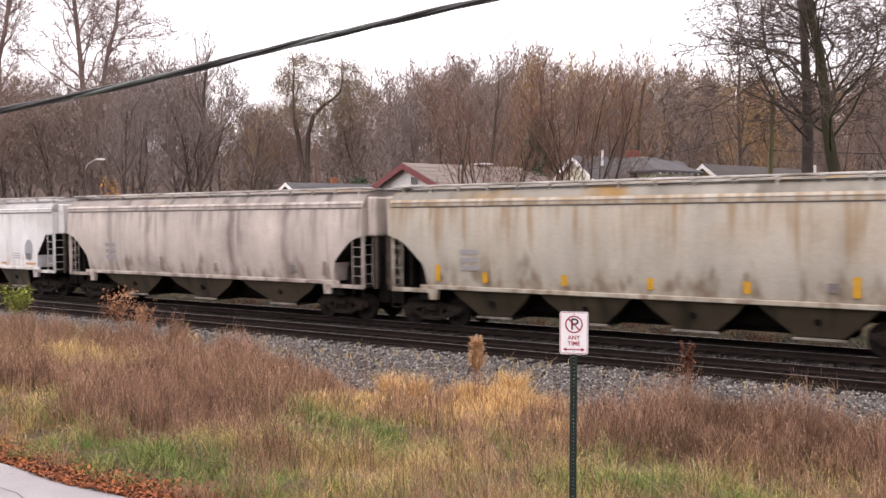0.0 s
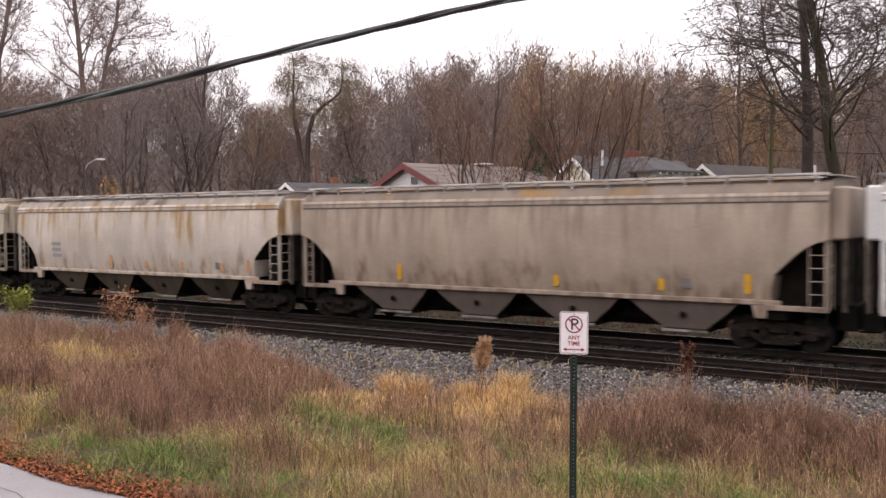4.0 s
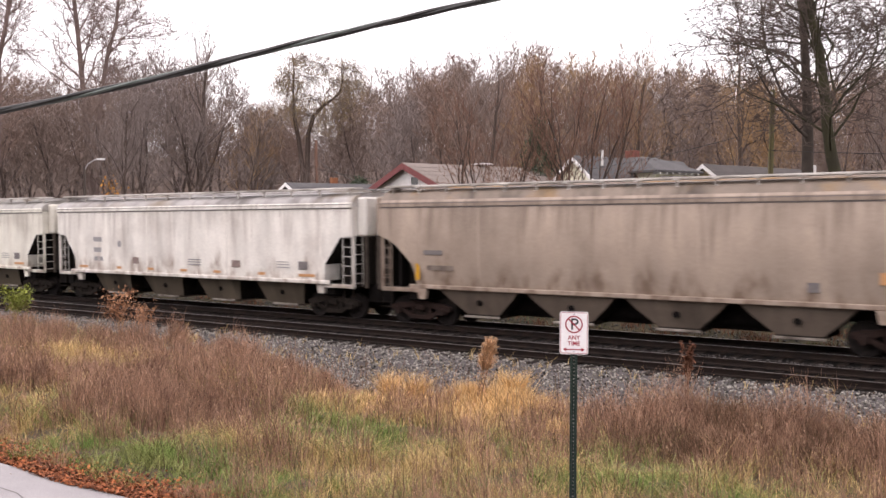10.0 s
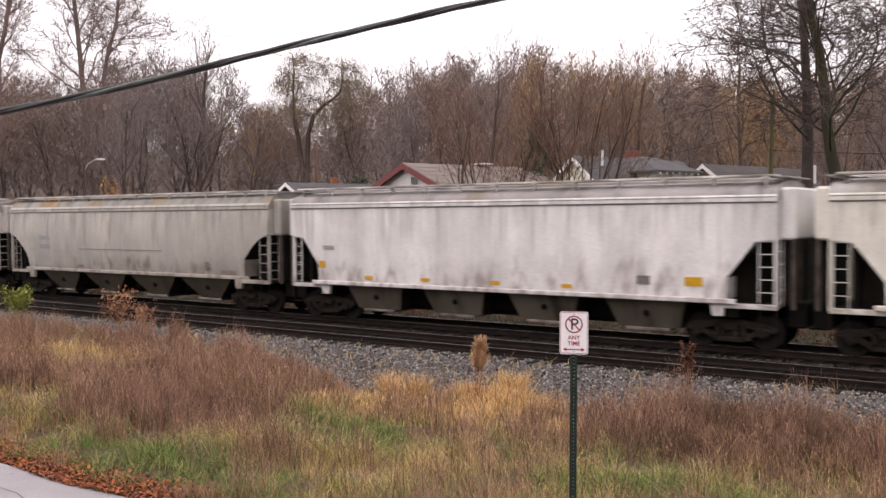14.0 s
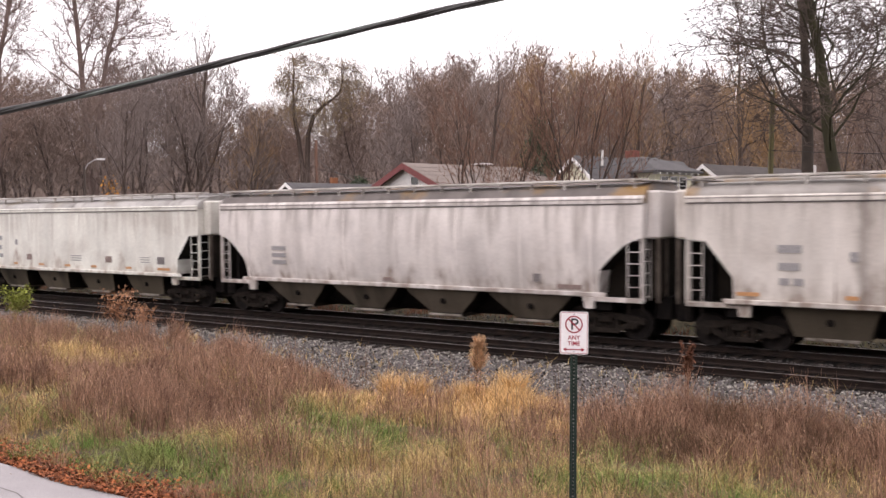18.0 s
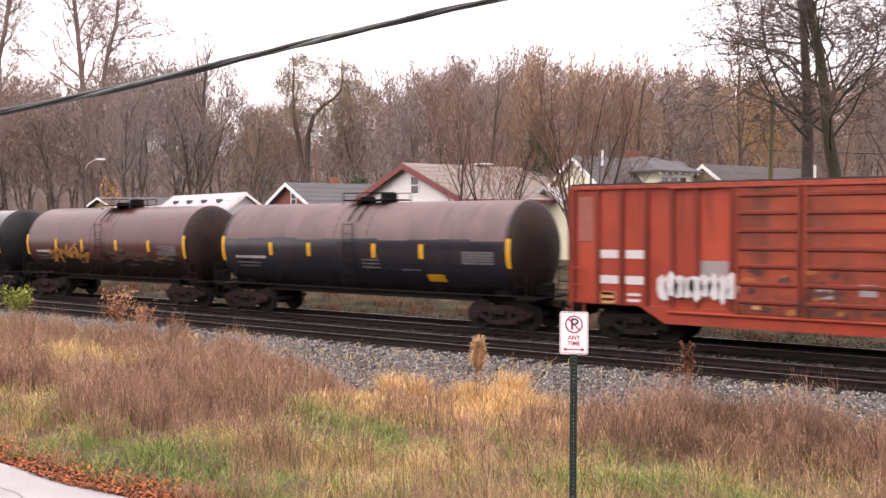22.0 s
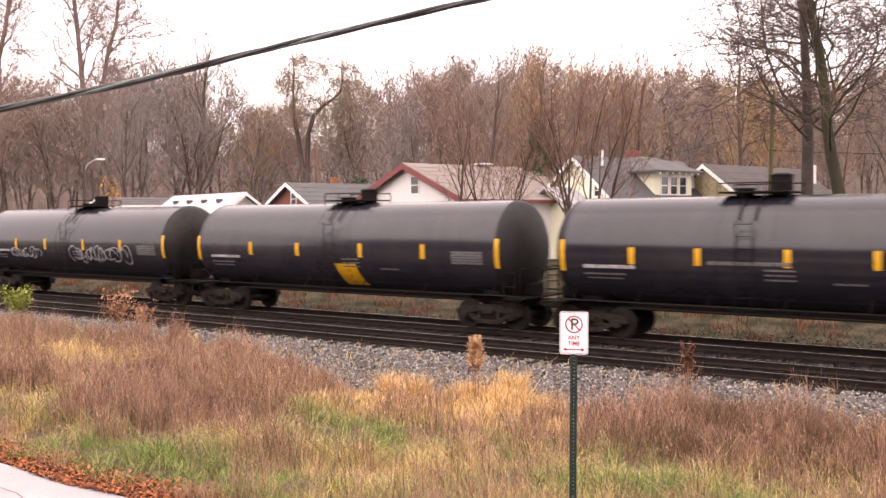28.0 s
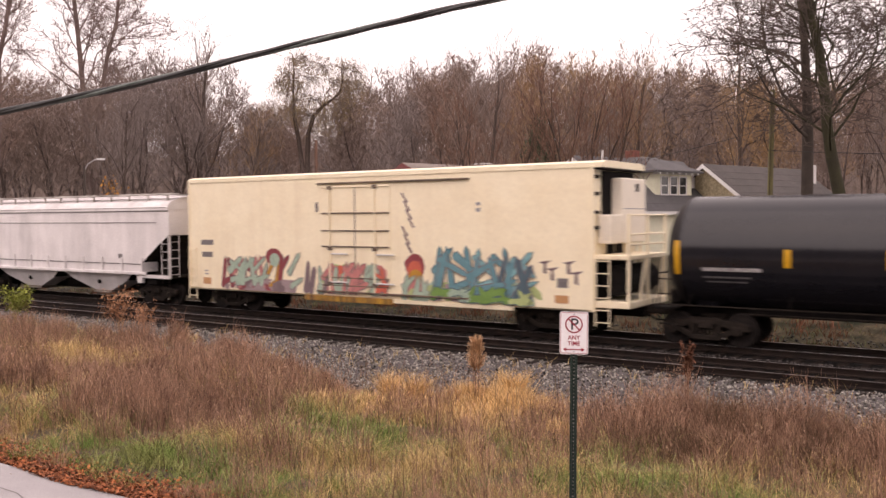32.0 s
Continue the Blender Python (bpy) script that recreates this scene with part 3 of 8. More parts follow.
        if k:
            # Black fill stands for the shade in the gap between two bays.
            part("bay_divider", Shape().prism([(xc - a - 0.6, 0.62), (xc - a - (0.16 if kind == "round" else 0.55), 1.3), (xc - a + (0.16 if kind == "round" else 0.55), 1.3), (xc - a + 0.6, 0.62)], "y", -0.55, 0.55), M_BLACKSTEEL, car, "black fill for the shade between the bays")
        part("outlet_knob", Shape().tube((xc, -1.08, 0.86), (xc, -1.24, 0.86), 0.1, n=10), M_BLACKSTEEL, bay)
    if kind == "ribbed_two_bay":
        for k in range(10):
            xc = -hl + cut + (2 * hl - 2 * cut) * k / 9
            for s in (-1, 1):
                part("side_post", Shape().box(xc - 0.04, xc + 0.04, s * 1.55 - 0.05, s * 1.55 + 0.05, 1.4, 2.0, 0.01), paint, car)
    wheels = truck(car, -hl + 1.35, rusty) + truck(car, hl - 1.35, rusty)
    for name, x0, x1, z0, z1, m in marks:
        y = -side_y(kind, (z0 + z1) / 2) - 0.015
        side_bar(car, name, x0, x1, z0, z1, y, m)
    return car, wheels


M_GALV = surface("galvanised_grating", (0.34, 0.33, 0.33), 0.6, metal=0.3, second=(0.2, 0.18, 0.17), scale=2.5, amount=0.7, bump=0.1)
M_WALK = surface("bright_galvanised_walkway", (0.62, 0.59, 0.56), 0.5, second=(0.16, 0.135, 0.11), scale=0.9, amount=0.9, bump=0.1)
M_TANK_HEAD = surface("dull_black_tank_head_paint", (0.009, 0.008, 0.009), 0.6, second=(0.02, 0.017, 0.017), amount=0.8, scale=1.2, fine=9, fine_amount=0.25, streak=(0.035, 0.028, 0.025), streak_amount=0.5, bump=0.05, spec=0.25)
M_TANK_HEAD_RUST = surface("rusty_tank_head_paint", (0.016, 0.01, 0.009), 0.65, second=(0.04, 0.02, 0.016), amount=0.8, scale=1.2, fine=9, fine_amount=0.25, streak=(0.05, 0.03, 0.025), streak_amount=0.5, bump=0.05, spec=0.2)


TANK_R, TANK_Z = 1.6, 2.58


def tank_car(label, length, paint, rusty=False, marks=(), box_side=1, radius=TANK_R, bars=(-0.53, -0.21, 0.185, 0.54), housing=0.34):
    """Tank car: a long cylinder with domed ends, top fittings, side rails, saddles and trucks."""
    car = thing("tank_car", label, "freight car", group="tank cars of the train")
    hl = length / 2 - 0.55
    zc = TANK_Z
    n = 36
    rings = []
    for x, r in ((-hl, 0.05), (-hl + 0.04, 0.53), (-hl + 0.11, 0.87), (-hl + 0.23, 1.19), (-hl + 0.38, 1.43), (-hl + 0.53, 1.55), (-hl + 0.7, radius)):
        rings.append((x, r))
    head = rings
    rings = [(-hl + 0.68, radius), (-hl * 0.5, radius), (0, radius), (hl * 0.5, radius), (hl - 0.68, radius)]
    for e in (-1, 1):
        cap = Shape().loft([[(-e * x, r * 0.998 * math.cos(2 * math.pi * k / n), zc + r * 0.998 * math.sin(2 * math.pi * k / n)) for k in range(n)] for x, r in head])
        part("tank_head", cap, M_TANK_HEAD if not rusty else M_TANK_HEAD_RUST, car, "dull black domed head", True)
        for k in range(3):
            a0, a1 = -1.05, -0.55 - 0.1 * (k % 2)
            part("head_stencil", Shape().box(*sorted((e * (hl - 0.36), e * (hl - 0.27))), a0, a1, zc + 0.42 - 0.16 * k, zc + 0.49 - 0.16 * k), M_FAINT_WHITE, car)
    body = Shape().loft([[(x, r * math.cos(2 * math.pi * k / n), zc + r * math.sin(2 * math.pi * k / n)) for k in range(n)] for x, r in rings])
    part("tank_shell", body, paint, car, "", True)
    for x in (-hl + 0.72, hl - 0.72, -0.75, 0.75):
        ring = Shape()
        pts = [(math.cos(2 * math.pi * k / n), math.sin(2 * math.pi * k / n)) for k in range(n + 1)]
        ring.loft([[(x + dx, (radius + dr) * c, zc + (radius + dr) * s) for dx, dr in ((-0.03, 0), (-0.02, 0.012), (0.02, 0.012), (0.03, 0))] for c, s in pts], closed=False, caps=False)
        part("weld_band", ring, paint, car, "", True)
    # top platform with rails and valve housing
    p0 = 0.0
    part("platform", Shape().box(p0 - 0.95, p0 + 0.95, -0.75, 0.75, zc + radius + 0.06, zc + radius + 0.11, 0.01), M_BLACKSTEEL, car, "black walkway on top of the tank")
    for s in (-1, 1):
        rail = Shape().tube((p0 - 0.95, s * 0.75, zc + radius + 0.34), (p0 + 0.95, s * 0.75, zc + radius + 0.34), 0.018, n=6)
        for dx in (-0.95, -0.3, 0.3, 0.95):
            rail.tube((p0 + dx, s * 0.75, zc + radius - 0.1), (p0 + dx, s * 0.75, zc + radius + 0.34), 0.018, n=6)
        part("safety_rail", rail, M_BLACKSTEEL, car)
    xb = p0 + box_side * 0.55
    part("valve_housing", Shape().tube((xb, 0, zc + radius), (xb, 0, zc + radius + housing), 0.31, n=16).tube((xb, 0, zc + radius + housing), (xb, 0, zc + radius + housing + 0.05), 0.34, 0.2, n=16), M_BLACKSTEEL, car)
    xm = p0 - box_side * 0.45
    part("manway", Shape().tube((xm, 0, zc + radius - 0.02), (xm, 0, zc + radius + 0.16), 0.27, n=14).tube((xm, 0, zc + radius + 0.16), (xm, 0, zc + radius + 0.21), 0.3, n=14), M_BLACKSTEEL, car)
    part("side_ladder", ladder_shape(p0 - 0.22, p0 + 0.22, -radius - 0.06, 1.0, zc + 0.9, 8, r=0.012), M_BLACKSTEEL, car)
    for dx in (-0.22, 0.22):
        rings = []
        for k in range(7):
            a = math.pi - 0.6 - k * (math.pi / 2 - 0.75) / 6
            rings.append([(p0 + dx + 0.022 * math.cos(q), (radius + 0.06 + 0.022 * math.sin(q)) * math.cos(a), zc + (radius + 0.06 + 0.022 * math.sin(q)) * math.sin(a)) for q in [math.pi * i / 3 for i in range(6)]])
        arc = Shape().loft(rings)
        part("curved_ladder_rail", arc, M_BLACKSTEEL, car)
    # side handrail, stub sills, saddles, platforms at the ends
    for s in (-1, 1):
        part("handrail", Shape().tube((-hl - 0.1, s * 1.5, 1.16), (hl + 0.1, s * 1.5, 1.16), 0.018, n=6), M_TRUCK, car)
        for k in range(6):
            x = (-hl + 0.9) + (2 * hl - 1.8) * k / 5
            part("rail_bracket", Shape().tube((x, s * 1.5, 1.16), (x, s * 1.0, 1.62), 0.02, n=5), M_BLACKSTEEL, car)
    tc = hl - 1.25
    wheels = []
    for e in (-1, 1):
        sad = [(-1.05, 1.72), (-1.0, 1.45), (-0.8, 1.1), (0.8, 1.1), (1.0, 1.45), (1.05, 1.72), (0.8, 1.45), (0, 1.22), (-0.8, 1.45)]
        part("saddle", Shape().prism(sad, "x", e * tc - 0.3, e * tc + 0.3), paint, car)
        part("stub_sill", Shape().box(*sorted((e * (tc - 1.4), e * (length / 2 - 0.5))), -0.24, 0.24, 0.78, 1.16, 0.02), M_BLACKSTEEL, car)
        part("end_platform", Shape().box(*sorted((e * (hl + 0.15), e * (hl - 0.5))), -1.45, 1.45, 1.02, 1.08, 0.01), M_BLACKSTEEL, car)
        for s in (-1, 1):
            part("step_ladder", ladder_shape(*sorted((e * (hl - 0.05), e * (hl - 0.45))), s * 1.46, 0.5, 1.95, 4), M_BLACKSTEEL, car)
            part("end_grab_iron", Shape().tube((e * (hl + 0.12), s * 1.4, 1.05), (e * (hl + 0.12), s * 1.4, 2.0), 0.02, n=6).tube((e * (hl + 0.12), s * 1.4, 2.0), (e * (hl + 0.12), s * 0.3, 2.0), 0.02, n=6), M_BLACKSTEEL, car)
        part("brake_gear", Shape().box(*sorted((e * (hl + 0.02), e * (hl - 0.35))), -0.4, 0.4, 1.1, 1.5, 0.05), M_BLACKSTEEL, car)
        coupler(car, e * length / 2)
        wheels += truck(car, e * tc, rusty)
        # reflective end bars and stencil panels
        for s in (-1, 1):
            part("end_reflector", bent_mark(e * (hl - 0.62) - 0.08, e * (hl - 0.62) + 0.08, 2.02, 2.95, radius, zc, s), M_YELLOW, car, "tall yellow reflective bar")
    for k in bars:
        part("reflector", bent_mark(k * hl - 0.09, k * hl + 0.09, 2.26, 2.74, radius, zc, -1), M_YELLOW, car, "yellow reflective bar")
    for name, x0, x1, z0, z1, m in marks:
        part(name, bent_mark(x0, x1, z0, z1, radius, zc, -1), m, car)
    part("belly_sill", Shape().box(-tc + 1.0, tc - 1.0, -0.5, 0.5, 0.84, 1.06, 0.04), M_BLACKSTEEL, car)
    part("brake_pipe", Shape().tube((-tc + 0.8, -0.62, 0.9), (tc - 0.8, -0.62, 0.9), 0.03, n=6), M_TRUCK, car)
    part("bottom_valve", Shape().tube((0, 0, 0.85), (0, 0, 1.25), 0.14, 0.22, n=12), M_BLACKSTEEL, car)
    return car, wheels


def bent_mark(x0, x1, z0, z1, radius, zc, s, slant=0.0, k=5):
    """A painted mark that follows the round of a tank."""
    sh = Shape()
    a0, a1 = [math.asin(max(-0.999, min(0.999, (z - zc) / radius))) for z in (z0, z1)]
    for r in (radius + 0.008,):
        pts = []
        for i in range(k + 1):
            a = a0 + (a1 - a0) * i / k
            dx = slant * (i / k - 0.5)
            pts.append([(x0 + dx, s * r * math.cos(a), zc + r * math.sin(a)), (x1 + dx, s * r * math.cos(a), zc + r * math.sin(a))])
        sh.loft(pts, closed=False, caps=False)
    return sh


def box_car():
    """Red fifty-foot boxcar with outside posts, two sliding doors and corrugated ends."""
    car = thing("box_car", "faded red ribbed boxcar with white painted patches and graffiti", "freight car")
    m = painted("faded_red_paint", (0.36, 0.052, 0.028), (0.14, 0.03, 0.02), 0.5, second=(0.42, 0.075, 0.038), blotch=(0.24, 0.05, 0.034), blotch_amount=0.6, bands=0.14, runs=(0.1, 0.028, 0.02), run_amount=0.45)
    m_door = painted("sun_bleached_red_paint", (0.35, 0.07, 0.034), (0.06, 0.026, 0.018), 1.0, second=(0.25, 0.05, 0.03), blotch=(0.09, 0.042, 0.03), blotch_amount=0.6, bands=0.15, creep=(0.05, 0.026, 0.02))
    m_post = painted("darker_red_rib_paint", (0.21, 0.036, 0.022), (0.08, 0.024, 0.018), 0.6)
    # Darkened copy of the side red; the shade on the ends is painted in.
    m_end = painted("shaded_red_end_paint", (0.1, 0.014, 0.01), (0.02, 0.008, 0.007), 0.9, blotch=(0.02, 0.012, 0.01), blotch_amount=0.8)
    m_roof = surface("dull_boxcar_roof", (0.035, 0.03, 0.029), 0.85, second=(0.03, 0.018, 0.016), amount=0.8, scale=1.5)
    m_white = surface("chipped_white_patch", (0.52, 0.42, 0.3), 0.7, second=(0.38, 0.2, 0.1), amount=0.9, scale=2.6, streak=(0.28, 0.07, 0.035), streak_amount=0.75, streak_scale=5)
    m_cream = surface("cream_letter_spray", (0.66, 0.59, 0.48), 0.7, second=(0.5, 0.4, 0.28), amount=0.8, scale=4)
    m_grey = surface("grey_cover_patch", (0.3, 0.26, 0.26), 0.7)
    h = 8.2
    z0, z1 = 1.06, 4.5
    part("body", Shape().box(-h, h, -1.5, 1.5, z0, z1, 0.03), m, car)
    roof = [(-1.58, 4.44), (-1.58, 4.56), (0, 4.62), (1.58, 4.56), (1.58, 4.44)]
    part("roof", Shape().loft([[(x, y, z) for y, z in roof] for x in (-h - 0.04, h + 0.04)]), m_roof, car)
    for k in range(14):
        x = -h + 0.3 + k * (2 * h - 0.6) / 13
        part("roof_rib", Shape().prism([(-1.56, 4.55), (-1.56, 4.585), (0, 4.645), (1.56, 4.585), (1.56, 4.55), (0, 4.61)], "x", x - 0.04, x + 0.04), m_roof, car)
    # outside posts
    posts = [-8.12, -7.35, -6.6, -5.85, -5.1, -4.4, -3.45, 1.15] + [1.15 + 0.78 * k for k in range(1, 9)] + [8.12]
    for s in (-1, 1):
        for x in posts:
            part("side_post", Shape().prism([(x - 0.075, s * 1.5), (x - 0.045, s * 1.6), (x + 0.045, s * 1.6), (x + 0.075, s * 1.5)], "z", z0 + 0.02, z1 - 0.08), m_post, car)
        part("top_chord", Shape().box(-h, h, s * 1.53 - 0.06, s * 1.53 + 0.06, z1 - 0.1, z1 + 0.02, 0.015), m, car)
        part("side_sill", Shape().prism([(-6.1, 1.1), (-5.3, 0.62), (4.9, 0.62), (5.7, 0.62), (5.9, 1.1)], "y", s * 1.5, s * 1.56), m, car)
        for a, b, nm in ((-3.35, -1.7, "door"), (-1.62, 1.05, "door")):
            d = part(nm, Shape().box(a, b, *sorted((s * 1.53, s * 1.58)), 1.0, 4.36, 0.01), m_door, car, "sliding ribbed door")
            for k in range(7):
                zz = 1.35 + k * 0.47
                part("door_rib", Shape().prism([(s * 1.575, zz - 0.07), (s * 1.63, zz - 0.03), (s * 1.63, zz + 0.03), (s * 1.575, zz + 0.07)], "x", a + 0.06, b - 0.06), m_post, d)
            for x in (a + 0.04, b - 0.04):
                part("door_stile", Shape().box(x - 0.04, x + 0.04, *sorted((s * 1.575, s * 1.65)), 1.0, 4.36, 0.01), m_door, d)
        part("door_rail", Shape().box(-5.2, 1.3, s * 1.58 - 0.05, s * 1.58 + 0.05, 4.37, 4.43, 0.01), m, car)
        part("door_track", Shape().box(-5.2, 1.3, s * 1.58 - 0.06, s * 1.58 + 0.06, 0.93, 0.99, 0.01), m, car)
    for e in (-1, 1):
        for k in range(8):
            z = 1.4 + k * 0.4
            part("end_corrugation", Shape().prism([(e * h, z - 0.15), (e * (h + 0.09), z - 0.05), (e * (h + 0.09), z + 0.05), (e * h, z + 0.15)], "y", -1.42, 1.42), m_end, car)
        for s in (-1, 1):
            part("end_post", Shape().box(*sorted((e * h, e * (h + 0.12))), s * 1.47 - 0.06, s * 1.47 + 0.06, 1.0, 4.5, 0.01), m_post, car)
            part("side_ladder", ladder_shape(*sorted((e * (h - 0.05), e * (h - 0.45))), s * 1.63, 0.55, 2.2, 4), m, car)
        coupler(car, e * 9.05)
    for e in (-1, 1):
        part("end_wall", Shape().box(*sorted((e * (h + 0.004), e * (h + 0.02))), -1.4, 1.4, 1.1, 4.3), m_end, car, "corrugated end wall with its shade painted in")
        part("end_draft_box", Shape().box(*sorted((e * h, e * (h + 0.55))), -0.45, 0.45, 0.6, 1.1, 0.03), M_BLACKSTEEL, car)
    rust = surface("rust_bloom", (0.42, 0.15, 0.03), 0.8, second=(0.2, 0.07, 0.03), amount=0.9, scale=5)
    soot = surface("door_grease_smear", (0.05, 0.022, 0.018), 0.7, second=(0.1, 0.03, 0.022), amount=0.9, scale=3)
    smear = random.Random(9)
    for k in range(26):
        a = smear.uniform(-3.25, 0.75)
        zz = smear.choice((1.12, 1.3, 1.5, 1.62, 1.9, 2.1)) + smear.uniform(-0.06, 0.06)
        w = smear.uniform(0.1, 0.5)
        q = [(a, zz), (a + w * 0.5, zz - 0.05), (a + w, zz + 0.01), (a + w * 0.9, zz + smear.uniform(0.05, 0.16)), (a + w * 0.3, zz + smear.uniform(0.06, 0.14))]
        part("door_stain", Shape().prism(q, "y", -1.592 - 0.0005 * k, -1.575), rust if k % 4 == 0 else soot, car, "rust bloom on the door" if k % 4 == 0 else "dark grease smear on the door")
    part("underframe", Shape().box(-8.6, 8.6, -0.3, 0.3, 0.8, 1.1, 0.02), M_BLACKSTEEL, car)
    y = -1.615
    # painted-over patches and the marks on them
    # white patches run from post to post and lie between the posts
    edges = [1.25 + 0.78 * k for k in range(7)]
    for k, (a, b) in enumerate(zip(edges[:-1], edges[1:])):
        if k < 5:
            part("white_patch", Shape().box(a, b - 0.18, -1.512, -1.495, 0.98 if k < 4 else 0.7, 2.05), m_white, car, "chipped white paint patch")
            part("white_patch", Shape().box(b - 0.16, b - 0.02, -1.612, -1.595, 1.1, 2.03), m_white, car, "chipped white paint patch")
    for k in range(5):
        part("white_patch", Shape().box(1.25 + 0.8 * k, 1.85 + 0.8 * k, -1.575, -1.555, 0.66 + 0.05 * (k % 2), 0.94), m_white, car, "chipped white sill patch")
    part("label_panel", Shape().box(5.95, 6.65, -1.625, -1.6, 1.15, 2.05), m_white, car, "worn white label panel")
    for k in range(3):
        part("label_line", Shape().box(6.05, 6.5, -1.632, -1.627, 1.25 + k * 0.16, 1.33 + k * 0.16), m_cream, car)
    for a, b in ((-7.28, -6.72), (-6.5, -5.95)):
        part("mark_bar", Shape().box(a, b, -1.512, -1.49, 2.42, 2.66), M_WHITE_MARK, car)
        part("mark_bar", Shape().box(a, b, -1.512, -1.49, 1.68, 1.92), M_WHITE_MARK, car)
        for k in range(2):
            part("small_mark", Shape().box(a + 0.05, b - 0.1, -1.512, -1.49, 1.18 + k * 0.17, 1.26 + k * 0.17), M_WHITE_MARK, car)
    part("reflector", Shape().box(-7.25, -6.85, -1.512, -1.49, 1.1, 1.45), M_ORANGE_MARK, car)
    part("reflector", Shape().box(7.25, 7.5, -1.512, -1.49, 1.15, 1.6), M_YELLOW, car)
    part("small_mark", Shape().box(h + 0.09, h + 0.1, -0.6, 0.4, 4.32, 4.42), M_GREY_MARK, car)
    for a, b, c0, c1, mm in ((-1.3, -0.9, 1.5, 1.75, m_grey), (-0.3, 0.1, 1.6, 1.9, m_grey), (-2.9, -2.7, 1.15, 1.4, M_ORANGE_MARK), (0.4, 0.6, 1.15, 1.4, M_ORANGE_MARK)):
        part("cover_patch", Shape().box(a, b, -1.592, -1.575, c0, c1), mm, car)
    part("grey_patch", Shape().box(-4.3, -3.55, -1.512, -1.49, 1.9, 2.4), m_grey, car)
    part("pale_strip", Shape().box(-7.98, -7.5, -1.514, -1.49, 2.9, 4.2), surface("faded_pink_strip", (0.3, 0.1, 0.075), 0.7, scale=2), car)
    rng = random.Random(4)
    for k in range(9):
        x = -5.35 + k * 0.24
        zc = 1.62 + rng.uniform(-0.08, 0.12)
        q = [(x + 0.22 * rng.uniform(0.6, 1.1) * math.cos(a), zc + 0.42 * rng.uniform(0.65, 1.05) * math.sin(a)) for a in np.linspace(0, 2 * math.pi, 9)[:-1]]
        part("graffiti", Shape().prism(q, "y", -1.622, -1.612), M_WHITE_MARK, car, "white bubble graffiti")
    for k in range(10):
        x = 1.35 + k * 0.38
        q = [(x, 1.95), (x + 0.12, 1.95), (x + 0.24, 1.3), (x + 0.34, 1.9), (x + 0.38, 1.9), (x + 0.25, 1.15), (x + 0.14, 1.12)]
        part("graffiti", Shape().prism(q, "y", -1.624, -1.619), m_cream, car, "faded graffiti lettering shapes")
    wheels = truck(car, -6.35) + truck(car, 6.35)
    return car, wheels


def blobs(car, rng, x0, x1, z0, z1, count, mats, y, size=(0.16, 0.42)):
    """Sprayed colour fields: overlapping spiky flat patches, each a little proud of the one below."""
    for k in range(count):
        x, z = rng.uniform(x0, x1), rng.uniform(z0, z1)
        n = rng.choice((5, 6, 7, 8))
        rx, rz = rng.uniform(*size), rng.uniform(*size) * 1.15
        tilt = rng.uniform(-0.5, 0.5)
        q = []
        for i in range(n):
            a = 2 * math.pi * i / n
            r = rng.uniform(0.45, 1.1)
            u, w = rx * r * math.cos(a), rz * r * math.sin(a)
            q.append((x + u + tilt * w, min(z1 + 0.1, max(z0 - 0.02, z + w))))
        yy = y - 0.0006 * k
        part("graffiti", Shape().prism(q, "y", yy, y + 0.004), rng.choice(mats), car, "patch of sprayed graffiti colour")


def letters(car, rng, x0, x1, z0, z1, count, fills, edge, y):
    """Interlocking slanted letter shapes: each stroke a pointed bar on a darker, larger outline."""
    w = (x1 - x0) / count
    for k in range(count):
        cx = x0 + w * (k + 0.5) + rng.uniform(-0.12, 0.12) * w
        fill = rng.choice(fills)
        tall = (z1 - z0) * rng.uniform(0.78, 1.0)
        for j in range(4):
            ends = rng.choice((((-0.45, 0), (-0.2, 1)), ((0.45, 0), (0.15, 1)), ((-0.4, 0.9), (0.4, 0.55)), ((-0.35, 0.15), (0.5, 0.35)), ((-0.5, 0.5), (0.3, 1)), ((0.1, 0), (0.5, 0.8))))
            (ax, az), (bx, bz) = ends
            a = Vector((cx + ax * w * 1.1, z0 + az * tall))
            b = Vector((cx + bx * w * 1.1, z0 + bz * tall))
            d = (b - a).normalized()
            s = Vector((-d.y, d.x))
            t0, t1 = rng.uniform(0.06, 0.14), rng.uniform(0.03, 0.1)
            for grow_by, mm, lift in ((0.032, edge, 0.0), (0.0, fill, 0.003)):
                q = [a + s * (t0 + grow_by), b + s * (t1 + grow_by), b + d * (0.14 + grow_by), b - s * (t1 + grow_by), a - s * (t0 + grow_by), a - d * (0.05 + grow_by)]
                yy = y - lift - 0.0008 * j - 0.0001 * k
                part("graffiti", Shape().prism([(v.x, max(0.85, v.y)) for v in q], "y", yy, yy + 0.004), mm, car, "slanted graffiti letter stroke")


